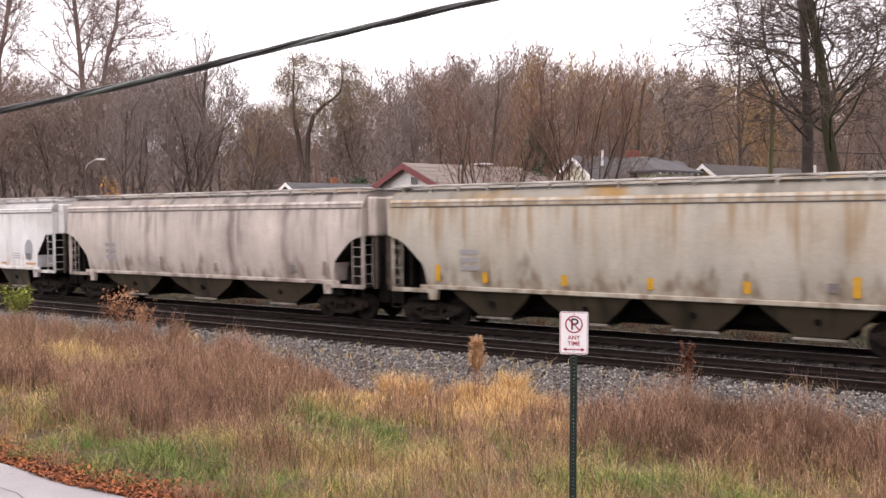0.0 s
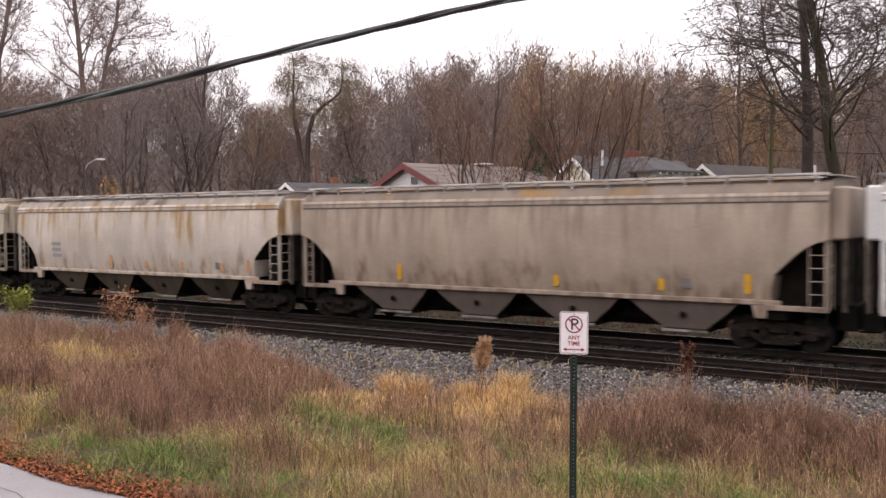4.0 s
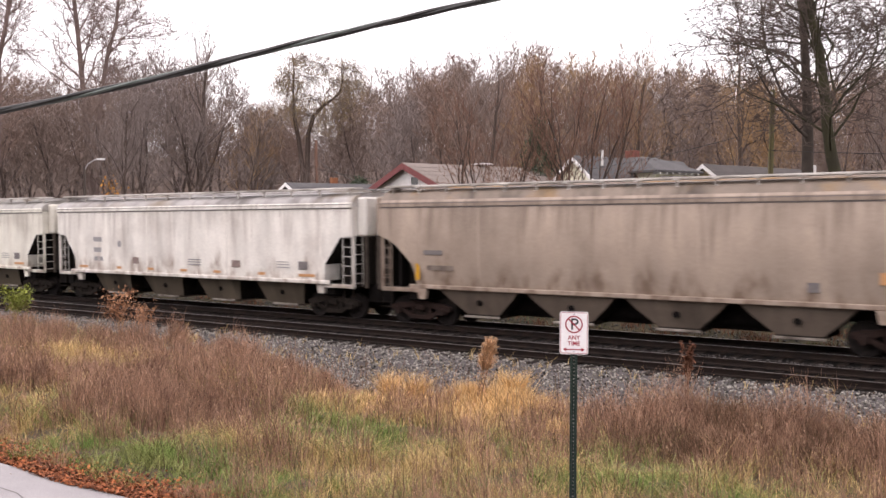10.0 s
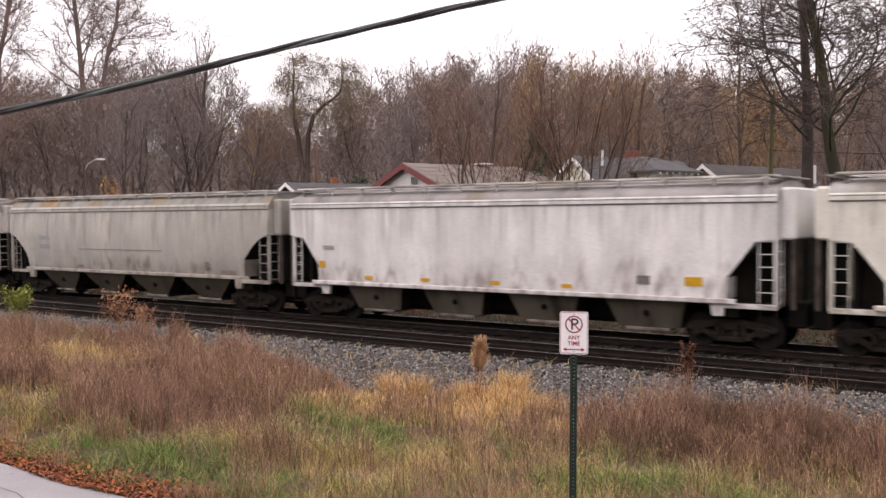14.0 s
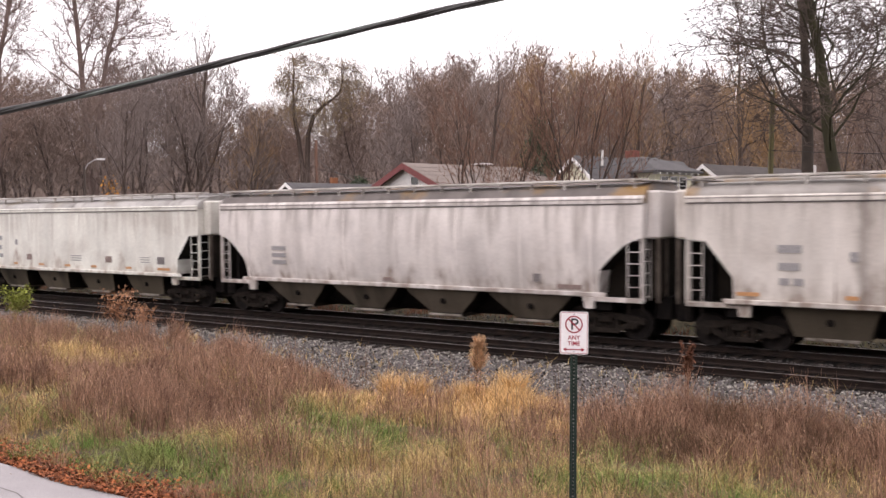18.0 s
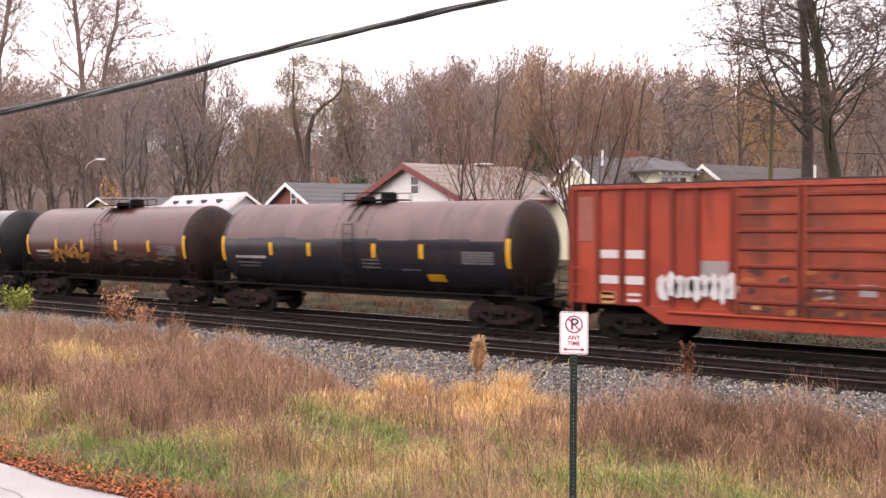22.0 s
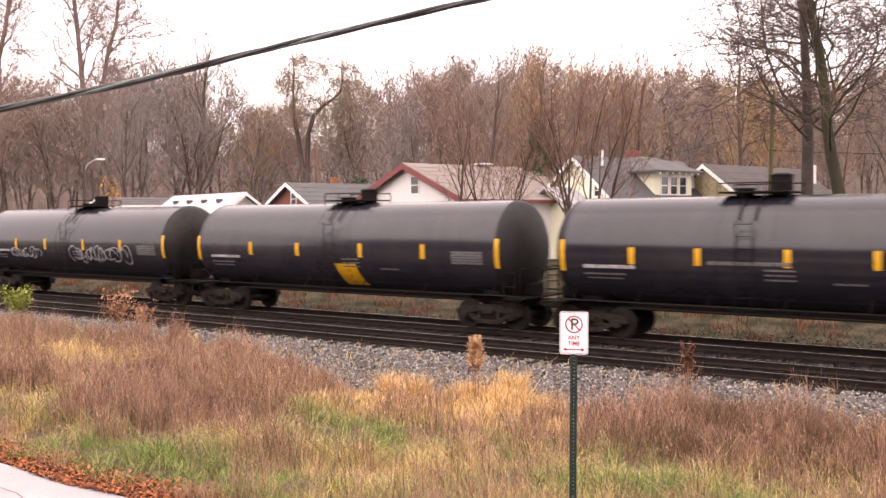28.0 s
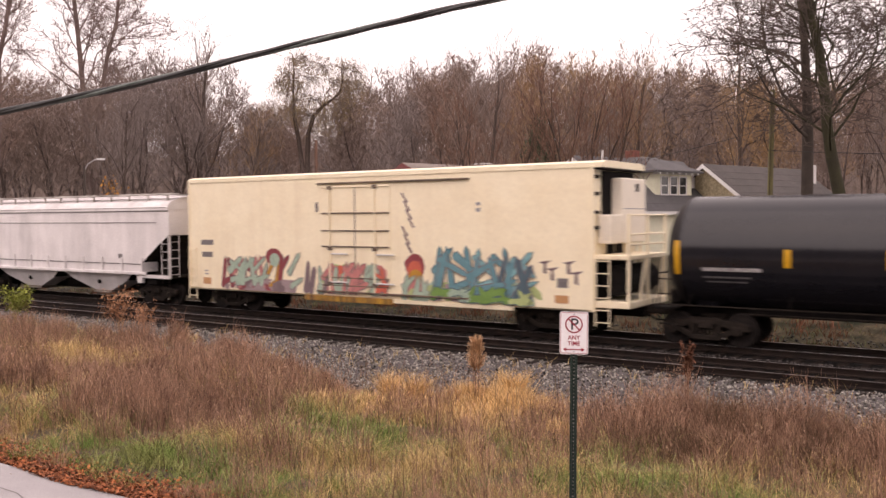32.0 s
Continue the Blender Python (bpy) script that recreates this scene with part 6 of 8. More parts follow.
M_FLUFF = surface("pale_tan_seed_heads", (0.66, 0.45, 0.28), 0.95, second=(0.5, 0.32, 0.19), amount=0.7, scale=6, island=0.35, bump=0, spec=0.1)
M_ORANGE_WEED = surface("orange_brown_shrub", (0.46, 0.25, 0.145), 0.95, second=(0.34, 0.18, 0.105), amount=0.7, scale=6, island=0.35, bump=0, spec=0.1)
M_RUST_WEED = surface("dark_rust_dock", (0.18, 0.08, 0.05), 0.95, second=(0.12, 0.055, 0.035), amount=0.7, scale=8, island=0.35, bump=0, spec=0.1)
M_YGREEN = surface("yellow_green_shrub_leaves", (0.22, 0.26, 0.05), 0.85, second=(0.3, 0.3, 0.08), amount=0.7, scale=6, island=0.35, bump=0, spec=0.2)


def blades(name, x, y, height, width, lean, material, seed, label, category="grass", joints=2, base=None, turn=None):
    """Grass blades and stalks as narrow bent strips, one for each point given."""
    rng = np.random.default_rng(seed)
    n = len(x)
    z = ground_height(x, y) if base is None else base
    turn = rng.uniform(0, 2 * np.pi, n) if turn is None else turn
    dirx, diry = np.cos(turn), np.sin(turn)
    bend = lean * height * rng.uniform(0.3, 1.3, n)
    face = rng.uniform(-0.7, 0.7, n) + 0.6
    wx, wy = np.cos(face), np.sin(face)
    rows = []
    for k in range(joints + 1):
        t = k / joints
        cx, cy, cz = x + dirx * bend * t * t, y + diry * bend * t * t, z + height * t * (1 - 0.12 * t)
        w = width * (1 - t) ** 0.7 * 0.5 + (0.0015 if k == joints else 0)
        rows.append(np.stack([cx - wx * w, cy - wy * w, cz], -1))
        rows.append(np.stack([cx + wx * w, cy + wy * w, cz], -1))
    v = np.stack(rows, 1)
    m = 2 * (joints + 1)
    f = np.array([(2 * k, 2 * k + 1, 2 * k + 3, 2 * k + 2) for k in range(joints)])
    faces = (f[None] + (np.arange(n) * m)[:, None, None]).reshape(-1, 4)
    ob = new(name, array_mesh(name, v.reshape(-1, 3), faces, material))
    return tagged(ob, label, category, kind="stuff")


def field_noise(x, y, s, seed):
    rng = np.random.default_rng(seed)
    out = 0
    for k in range(5):
        a = rng.uniform(0, 6.28)
        q = s * rng.uniform(0.6, 1.8)
        out = out + np.sin((x * math.cos(a) + y * math.sin(a)) * q + rng.uniform(0, 6.28))
    return out / 2.2


# x, y, half length, half depth, weight
BROWN_PATCHES = (
    (-17.5, 11.9, 1.2, 0.9, 1.6), (-18.5, 14.7, 4.0, 2.4, 1.5), (-14.4, 12.1, 1.3, 1.5, 0.9), (-11.8, 11.2, 1.0, 0.9, 0.7), (-21.5, 12.7, 2.0, 0.8, 0.9), (-6.4, 16.6, 2.4, 1.6, 1.6),
    (-4.4, 17.8, 2.2, 1.6, 1.6), (-22.0, 19.0, 6.0, 1.2, 1.2), (-12.0, 16.2, 0.7, 0.6, 0.8), (-30.0, 18.0, 7.0, 2.0, 0.9), (-2.8, 16.2, 1.6, 1.0, 1.2))
STRAW_PATCHES = (
    (-26.0, 16.3, 3.5, 0.9, 1.8), (-22.6, 15.7, 2.0, 0.6, 1.6), (-8.0, 13.1, 1.8, 0.8, 1.0), (-4.4, 13.6, 2.2, 0.9, 1.1), (-19.5, 11.5, 1.5, 0.6, 1.8), (-17.2, 10.2, 1.4, 0.6, 1.2), (-10.5, 11.4, 1.2, 0.6, 0.9), (-9.5, 15.5, 1.5, 0.8, 1.0), (-14.0, 15.8, 1.2, 0.7, 1.0), (-12.8, 14.6, 1.4, 0.8, 1.2), (-9.6, 12.3, 1.2, 0.7, 1.0))
GREEN_PATCHES = (
    (-14.4, 9.5, 1.6, 0.7, 1.8), (-12.5, 9.4, 1.6, 0.7, 1.8), (-12.9, 10.5, 1.4, 0.7, 1.3), (-18.2, 10.9, 1.2, 0.6, 2.0), (-11.9, 13.4, 1.2, 0.9, 3.2), (-10.3, 12.9, 1.0, 0.7, 2.2), (-8.4, 10.7, 1.4, 0.8, 1.3),
    (-7.2, 12.2, 1.2, 0.6, 1.4), (-5.9, 12.8, 1.4, 0.6, 1.0), (-3.7, 13.1, 1.8, 0.7, 2.0), (-10.2, 10.2, 1.0, 0.6, 1.1))


def build_weeds():
    rng = np.random.default_rng(21)
    # tufts: blades spring from a common foot and lean outwards
    tufts, per = 17000, 32
    n = tufts * per
    foot_x, foot_y = rng.uniform(-44, 3, tufts), rng.uniform(8.75, 20.4, tufts)
    tuft_size, tuft_rise = rng.uniform(0.05, 0.2, tufts), rng.uniform(0.55, 1.35, tufts)
    owner = np.repeat(np.arange(tufts), per)
    ox, oy = rng.normal(0, 1, n), rng.normal(0, 1, n)
    x, y = foot_x[owner] + ox * tuft_size[owner], foot_y[owner] + oy * tuft_size[owner]
    outward = np.arctan2(oy, ox) + rng.normal(0, 0.6, n)
    rise = tuft_rise[owner]
    bearing = np.arctan2(-x, y)
    back_edge = np.interp(x, (-40, -22, -17.5, -15.5, -13.5, -10, -8, -5.5, -2), (20.2, 20.1, 19.0, 18.0, 17.0, 17.3, 18.4, 19.0, 19.0)) + 0.25 * field_noise(x, y, 1.6, 15)
    keep = (y < back_edge) & (bearing < radians(63)) & (bearing > radians(6)) & (rng.uniform(0, 1, n) < np.clip(1.35 - np.hypot(x, y) / 40.0, 0.3, 1) * np.clip(0.72 + 0.5 * field_noise(x, y, 3.2, 51) + 0.25 * field_noise(x, y, 8.0, 52), 0.12, 1))
    x, y, outward, rise, owner = x[keep], y[keep], outward[keep], rise[keep], owner[keep]
    n = len(x)
    score = {"brown": 0.3 + 0.45 * field_noise(x, y, 1.1, 1) + 0.25 * field_noise(x, y, 3.6, 41), "straw": 0.5 + 0.5 * field_noise(x, y, 1.3, 2) + 0.25 * field_noise(x, y, 3.8, 42), "green": 0.36 + 0.45 * field_noise(x, y, 1.2, 3) + 0.2 * field_noise(x, y, 3.4, 43)}
    for kind, patches in (("brown", BROWN_PATCHES), ("straw", STRAW_PATCHES), ("green", GREEN_PATCHES)):
        for px, py, lx, ly, weight in patches:
            score[kind] = score[kind] + weight * np.exp(-((x - px) / lx) ** 2 - ((y - py) / ly) ** 2)
    mess = rng.gumbel(0, 0.15, (3, n)) + rng.gumbel(0, 0.5, (3, tufts))[:, owner]
    stack = np.stack([score["brown"], score["straw"], score["green"]]) + mess
    pick = stack.argmax(0)
    mound = 0.8 + 0.42 * field_noise(x, y, 1.8, 9) + 0.2 * field_noise(x, y, 4.0, 10)
    edge = np.clip((y - 8.4) / 1.4, 0.4, 1) * np.clip((back_edge[keep] - y) / 1.2, 0.3, 1)
    for kind, name, low, high, width, lean, mat, label in ((0, "dead_weeds", 0.3, 0.95, 0.007, 0.36, M_WEED, "tall reddish brown dead weeds"), (1, "straw_grass", 0.14, 0.52, 0.0062, 1.2, M_STRAW, "yellow straw-coloured dry grass"), (2, "green_grass", 0.1, 0.4, 0.0085, 1.3, M_GREEN, "green and yellowing grass near the road")):
        m = pick == kind
        k = m.sum()
        h = np.maximum(0.07, rng.uniform(low, high, k) * mound[m] * edge[m] * rise[m])
        far = np.hypot(x[m], y[m]) / 14.0
        blades(name, x[m], y[m], h, width * np.clip(far, 0.8, 2.0), lean, mat, 5 + kind, label, turn=outward[m])
        if kind == 0:
            # fine side twigs and seed plumes of the dead weeds
            pickers = rng.uniform(0, 1, k) < 0.6
            xx, yy, hh = x[m][pickers], y[m][pickers], h[pickers]
            blades("weed_twigs", xx, yy, 0.22 * hh + 0.05, 0.0058 * np.clip(far[pickers], 0.8, 2.0), 0.6, M_WEED_PALE, 8, "fine pale twigs of the dead weeds", base=ground_height(xx, yy) + hh * rng.uniform(0.3, 0.9, len(xx)))
            # tiny husks and seeds that cling to the weeds
            some = rng.uniform(0, 1, k) < 0.9
            hx, hy = np.repeat(x[m][some], 2), np.repeat(y[m][some], 2)
            count = len(hx)
            hz = ground_height(hx, hy) + np.repeat(h[some], 2) * rng.uniform(0.35, 1.05, count)
            spot = np.stack([hx + rng.normal(0, 0.05, count), hy + rng.normal(0, 0.05, count), hz], -1)
            size = rng.uniform(0.005, 0.012, (count, 1, 1)) * np.clip(np.repeat(far[some], 2), 0.8, 1.6)[:, None, None]
            tri = spot[:, None] + rng.normal(0, 1, (count, 3, 3)) * size
            half = count // 2
            for nm, part_of, mm, lab in (("weed_husks", slice(0, half), M_HUSK, "pale dry husks clinging to the weeds"), ("weed_seeds", slice(half, 2 * half), M_WEED, "small brown seed heads on the weeds")):
                tagged(new(nm, array_mesh(nm, tri[part_of].reshape(-1, 3), np.arange(half * 3).reshape(half, 3), mm)), lab, "weeds", kind="stuff")
    # sparse taller stalks that stand out
    k = 1500
    xs, ys = rng.uniform(-32, 0, k), rng.uniform(9.6, 18.8, k)
    blades("dry_stalks", xs, ys, rng.uniform(0.7, 1.25, k), 0.012 * np.ones(k), 0.22, M_STALK, 12, "dark dry single stalks", joints=3)
    # darker russet thickets at the near end of the field
    spots = rng.uniform((-6.6, 15.2), (-1.2, 18.8), (110, 2))
    owner = rng.integers(0, len(spots), 9000)
    xs, ys = spots[owner, 0] + rng.normal(0, 0.16, 9000), spots[owner, 1] + rng.normal(0, 0.16, 9000)
    blades("russet_weeds", xs, ys, rng.uniform(0.3, 0.8, 9000) * (0.75 + 0.5 * (owner % 7) / 6), 0.009 * np.ones(9000), 0.5, surface("dark_russet_weeds", (0.21, 0.122, 0.08), 0.95, second=(0.085, 0.06, 0.036), amount=0.9, scale=2, island=0.6, bump=0, spec=0.1), 14, "dark russet dead weeds in thickets")
    # a few straggling weeds on the ballast
    k = 170
    xs, ys = rng.uniform(-30, 0, k), rng.uniform(18.6, 21.0, k)
    xs, ys = np.repeat(xs, 4) + rng.normal(0, 0.05, 4 * k), np.repeat(ys, 4) + rng.normal(0, 0.05, 4 * k)
    blades("ballast_weeds", xs, ys, rng.uniform(0.08, 0.4, 4 * k), 0.012 * np.ones(4 * k), 0.7, M_STRAW, 13, "straggling dry weeds growing through the ballast")
    # sparse grass on the far bank
    k = 34000
    xb, yb = rng.uniform(-75, 6, k), 28.4 + rng.power(0.7, k) * 14
    clumped = field_noise(xb, yb, 3.4, 16) + 0.6 * field_noise(xb, yb, 6.0, 17) > 0.15
    xb, yb = xb[clumped], yb[clumped]
    g = field_noise(xb, yb, 1.4, 6) > 0.0
    blades("bank_grass", xb[g], yb[g], rng.uniform(0.06, 0.3, g.sum()), 0.018 * np.ones(g.sum()), 0.7, surface("bank_green_grass", (0.085, 0.105, 0.032), 0.9, second=(0.13, 0.11, 0.05), island=0.8, bump=0), 9, "thin green grass on the bank behind the track")
    g = ~g
    blades("bank_dry_grass", xb[g], yb[g], rng.uniform(0.04, 0.26, g.sum()), 0.018 * np.ones(g.sum()), 0.7, surface("bank_dry_grass", (0.15, 0.11, 0.062), 0.9, second=(0.07, 0.055, 0.035), amount=0.9, island=0.75, bump=0), 10, "dry grass on the bank behind the track")
    # rust-coloured dock and leaves on the bank
    spots = np.stack([rng.uniform(-60, 4, 130), rng.uniform(28.4, 34, 130)], -1)
    owner = rng.integers(0, 130, 4200)
    xs, ys = spots[owner, 0] + rng.normal(0, 0.3, 4200), spots[owner, 1] + rng.normal(0, 0.3, 4200)
    blades("bank_dock", xs, ys, rng.uniform(0.1, 0.55, 4200), 0.028 * np.ones(4200), 0.8, M_RUST_WEED, 15, "rust-coloured dead dock on the bank")
    # fallen leaves along the road's edge
    k = 54000
    xl = rng.uniform(-40, -4, k)
    yl = 8.5 + np.abs(rng.normal(0, 0.55, k)) - 0.14 - 0.1 * np.sin(xl * 1.3)
    keep = rng.uniform(0, 1, k) < np.clip(1.2 - (yl - 8.5) / 1.3, 0.04, 1)
    xl, yl = xl[keep], yl[keep]
    k = len(xl)
    zl = np.maximum(ground_height(xl, yl), np.where(yl < 8.43, -0.568, -9)) + rng.uniform(0.005, 0.06, k)
    r = rng.uniform(0.008, 0.034, k)
    a = rng.uniform(0, 6.28, k)
    tilt = rng.uniform(-1.1, 1.1, (k, 2))
    quad = np.array([(-1, -0.6), (1, -0.6), (0.7, 0.8), (-0.7, 0.8)])
    qx = quad[:, 0] * np.cos(a)[:, None] - quad[:, 1] * np.sin(a)[:, None]
    qy = quad[:, 0] * np.sin(a)[:, None] + quad[:, 1] * np.cos(a)[:, None]
    v = np.stack([xl[:, None] + qx * r[:, None], yl[:, None] + qy * r[:, None], zl[:, None] + (qx * tilt[:, :1] + qy * tilt[:, 1:]) * r[:, None] * 0.6], -1)
    faces = np.arange(k * 4).reshape(k, 4)
    tagged(new("fallen_leaves", array_mesh("fallen_leaves", v.reshape(-1, 3), faces, M_LEAF)), "red-orange fallen leaves along the road edge", "leaves", kind="stuff")


build_weeds()


def bushy_weed(name, label, x, y, height, spread, m, seed, count=260, leafy=0.02, stem=None, m_head=None):
    """A single tall weed: stems that fork, with many small heads or leaves."""
    rng = random.Random(seed)
    g = float(ground_height(x, y))
    t = thing(name, label, "plant", pose(x, y, g))
    st, hd = Shape(), Shape()
    tips = []
    for k in range(9):
        a = rng.uniform(0, 6.28)
        r = spread * rng.uniform(0.2, 0.8)
        b = (r * math.cos(a), r * math.sin(a), height * rng.uniform(0.6, 1.0))
        mid = (b[0] * 0.4, b[1] * 0.4, b[2] * 0.55)
        st.tube((0.03 * math.cos(a), 0.03 * math.sin(a), 0), mid, 0.009, 0.007, n=5).tube(mid, b, 0.007, 0.003, n=5)
        tips.append((mid, b))
    for k in range(count):
        mid, b = rng.choice(tips)
        u = rng.uniform(0.1, 1.05)
        c = [mid[i] + (b[i] - mid[i]) * u + rng.gauss(0, spread * 0.16) for i in range(3)]
        s = leafy * rng.uniform(0.6, 1.5)
        a, e = rng.uniform(0, 6.28), rng.uniform(-1, 1)
        ux, uy, uz = math.cos(a) * math.cos(e), math.sin(a) * math.cos(e), math.sin(e)
        hd.add([(c[0] - uy * s, c[1] + ux * s, c[2]), (c[0] + uy * s, c[1] - ux * s, c[2]), (c[0] + ux * s * 2.2, c[1] + uy * s * 2.2, c[2] + uz * s * 2.2 + s)], [(0, 1, 2)])
    tagged(part("stem", st, stem or m, t), kind="stuff")
    tagged(part("foliage", hd, m_head or m, t), kind="stuff")
    return t


def goldenrod(x, y, height):
    """Slim leafy stems under a plume of upswept seed spikes."""
    rng = random.Random(3)
    t = thing("goldenrod_plant", "tall dry goldenrod with a fluffy tan seed head", "plant", pose(x, y, float(ground_height(x, y))))
    st, leaf, head = Shape(), Shape(), Shape()
    for k in range(5):
        a = 1.26 * k
        b = (0.1 * math.cos(a), 0.1 * math.sin(a), height * rng.uniform(0.82, 0.92))
        st.tube((0.03 * math.cos(a), 0.03 * math.sin(a), -0.05), b, 0.008, 0.005, n=5)
    for k in range(620):
        a, z = rng.uniform(0, 6.28), height * rng.uniform(0.1, 0.8)
        r = abs(rng.gauss(0, 0.15))
        c = Vector((r * math.cos(a), r * math.sin(a), z))
        d = Vector((math.cos(a), math.sin(a), rng.uniform(-0.9, 0.5))) * rng.uniform(0.03, 0.08)
        w = Vector((-math.sin(a), math.cos(a), 0)) * 0.009
        leaf.add([tuple(c - w), tuple(c + w), tuple(c + d)], [(0, 1, 2)])
    for k in range(230):
        a, lift = rng.uniform(0, 6.28), rng.uniform(0, 1) ** 1.2
        z = height * (0.55 + 0.4 * lift)
        out = rng.uniform(0.25, 1.1) * (1.0 - 0.6 * lift)
        c = Vector((0.05 * math.cos(a), 0.05 * math.sin(a), z))
        d = Vector((math.cos(a) * out, math.sin(a) * out, rng.uniform(0.5, 1.0))).normalized() * rng.uniform(0.14, 0.34) * (1.0 - 0.4 * lift)
        for i in range(7):
            q = c + d * (i / 6)
            for s in (0, 2.1, 4.2):
                e = Vector((math.cos(a + s), math.sin(a + s), 0.7)) * rng.uniform(0.025, 0.05)
                w = Vector((-math.sin(a + s), math.cos(a + s), 0)) * 0.013
                head.add([tuple(q - w), tuple(q + w), tuple(q + e)], [(0, 1, 2)])
    part("stem", st, M_STALK, t)
    tagged(part("foliage", leaf, M_ORANGE_WEED, t), kind="stuff")
    tagged(part("seed_head", head, M_FLUFF, t), kind="stuff")
    return t, (x, y, float(ground_height(x, y)))


GOLDENROD, GOLDENROD_AT = goldenrod(-10.84, 16.93, 1.55)
bushy_weed("dock_plant", "dark rust-coloured dried dock plant", -6.95, 19.55, 1.4, 0.2, M_RUST_WEED, 4, 900, 0.026)
bushy_weed("dry_shrub", "orange-brown dry shrub beside the track", -27.4, 19.6, 1.75, 0.75, M_ORANGE_WEED, 5, 900, 0.03)
bushy_weed("dry_shrub", "orange-brown dry shrub beside the track", -25.9, 19.5, 1.35, 0.5, M_ORANGE_WEED, 6, 500, 0.028)
bushy_weed("green_bush", "yellow-green leafy bush at the track's edge", -34.9, 20.0, 1.3, 0.9, M_YGREEN, 7, 1500, 0.04)


def clump(name, label, x, y, height, spread, m, seed, count):
    """A tuft of arching grass."""
    rng = np.random.default_rng(seed)
    xs, ys = x + rng.normal(0, spread, count), y + rng.normal(0, spread * 0.6, count)
    ob = blades(name, xs, ys, height * rng.uniform(0.6, 1.1, count), 0.017 * np.ones(count), 0.7, m, seed, label, "grass", 3)
    return ob


M_GOLD = surface("golden_dry_grass", (0.76, 0.52, 0.25), 0.95, second=(0.5, 0.31, 0.14), amount=0.8, scale=2, island=0.35, bump=0, spec=0.1)
for k, (gx, gy, gh, gs, gn) in enumerate(((-14.24, 16.17, 0.35, 0.50, 600), (-13.35, 15.93, 0.40, 0.60, 900), (-13.22, 16.82, 0.80, 0.14, 350), (-12.79, 15.90, 0.35, 0.60, 800), (-12.31, 16.60, 0.85, 0.12, 300), (-11.81, 16.46, 0.35, 0.50, 900), (-11.03, 16.23, 0.35, 0.50, 700), (-11.16, 17.34, 0.50, 0.40, 700), (-10.38, 16.94, 0.45, 0.50, 900), (-10.79, 18.38, 0.80, 0.20, 420), (-9.99, 17.63, 0.45, 0.40, 700), (-10.29, 15.76, 0.35, 0.60, 700), (-11.58, 14.92, 0.35, 0.60, 600), (-9.27, 17.09, 0.40, 0.40, 400), (-27.17, 16.78, 0.35, 0.80, 800), (-24.48, 17.01, 0.35, 0.70, 600), (-24.84, 14.45, 0.40, 0.60, 400), (-8.24, 16.15, 0.35, 0.50, 350))):
    clump("golden_grass_clump", "golden dry grass tuft among the weeds", gx, gy, gh, gs, M_GOLD, 31 + k, int(gn * 0.85))


# ---------------------------------------------------------------- houses behind the railway
M_SHINGLE_TAN = surface("tan_asphalt_shingles", (0.22, 0.18, 0.16), 0.9, second=(0.17, 0.14, 0.125), amount=0.8, scale=0.8, fine=9, fine_amount=0.2, bump=0.4, bump_scale=9)
M_SHINGLE_GREY = surface("grey_asphalt_shingles", (0.075, 0.071, 0.075), 0.9, second=(0.105, 0.1, 0.102), amount=0.8, scale=0.8, fine=9, fine_amount=0.2, bump=0.4, bump_scale=9)
M_SHINGLE_PALE = surface("pale_wet_shingles", (0.42, 0.41, 0.43), 0.7, second=(0.34, 0.33, 0.35), amount=0.8, scale=0.8, fine=9, fine_amount=0.15, bump=0.3, bump_scale=9)
M_SIDING_WHITE = surface("white_siding", (0.72, 0.70, 0.69), 0.7, scale=0.7, amount=0.3, streak=(0.5, 0.48, 0.46), streak_amount=0.3)
M_SIDING_YELLOW = surface("pale_yellow_siding", (0.84, 0.82, 0.64), 0.7, scale=0.7, amount=0.3, streak=(0.5, 0.45, 0.32), streak_amount=0.3)
M_SIDING_TAN = surface("tan_stone_gable", (0.5, 0.42, 0.28), 0.85, second=(0.38, 0.31, 0.2), scale=2.5, amount=0.8, fine=8, fine_amount=0.3)
M_BRICK = surface("dark_red_brick", (0.22, 0.075, 0.055), 0.85, second=(0.16, 0.055, 0.045), scale=3, amount=0.8, fine=10, fine_amount=0.25)
M_TRIM_RED = surface("dark_red_trim", (0.18, 0.045, 0.045), 0.6, scale=2, amount=0.4)
M_TRIM_WHITE = surface("white_trim", (0.78, 0.76, 0.75), 0.6, scale=2, amount=0.2)
M_GLASS = surface("dark_window_glass", (0.03, 0.032, 0.035), 0.12, scale=2, amount=0.5, bump=0, spec=0.6)
HOUSE_TURN = -15.0


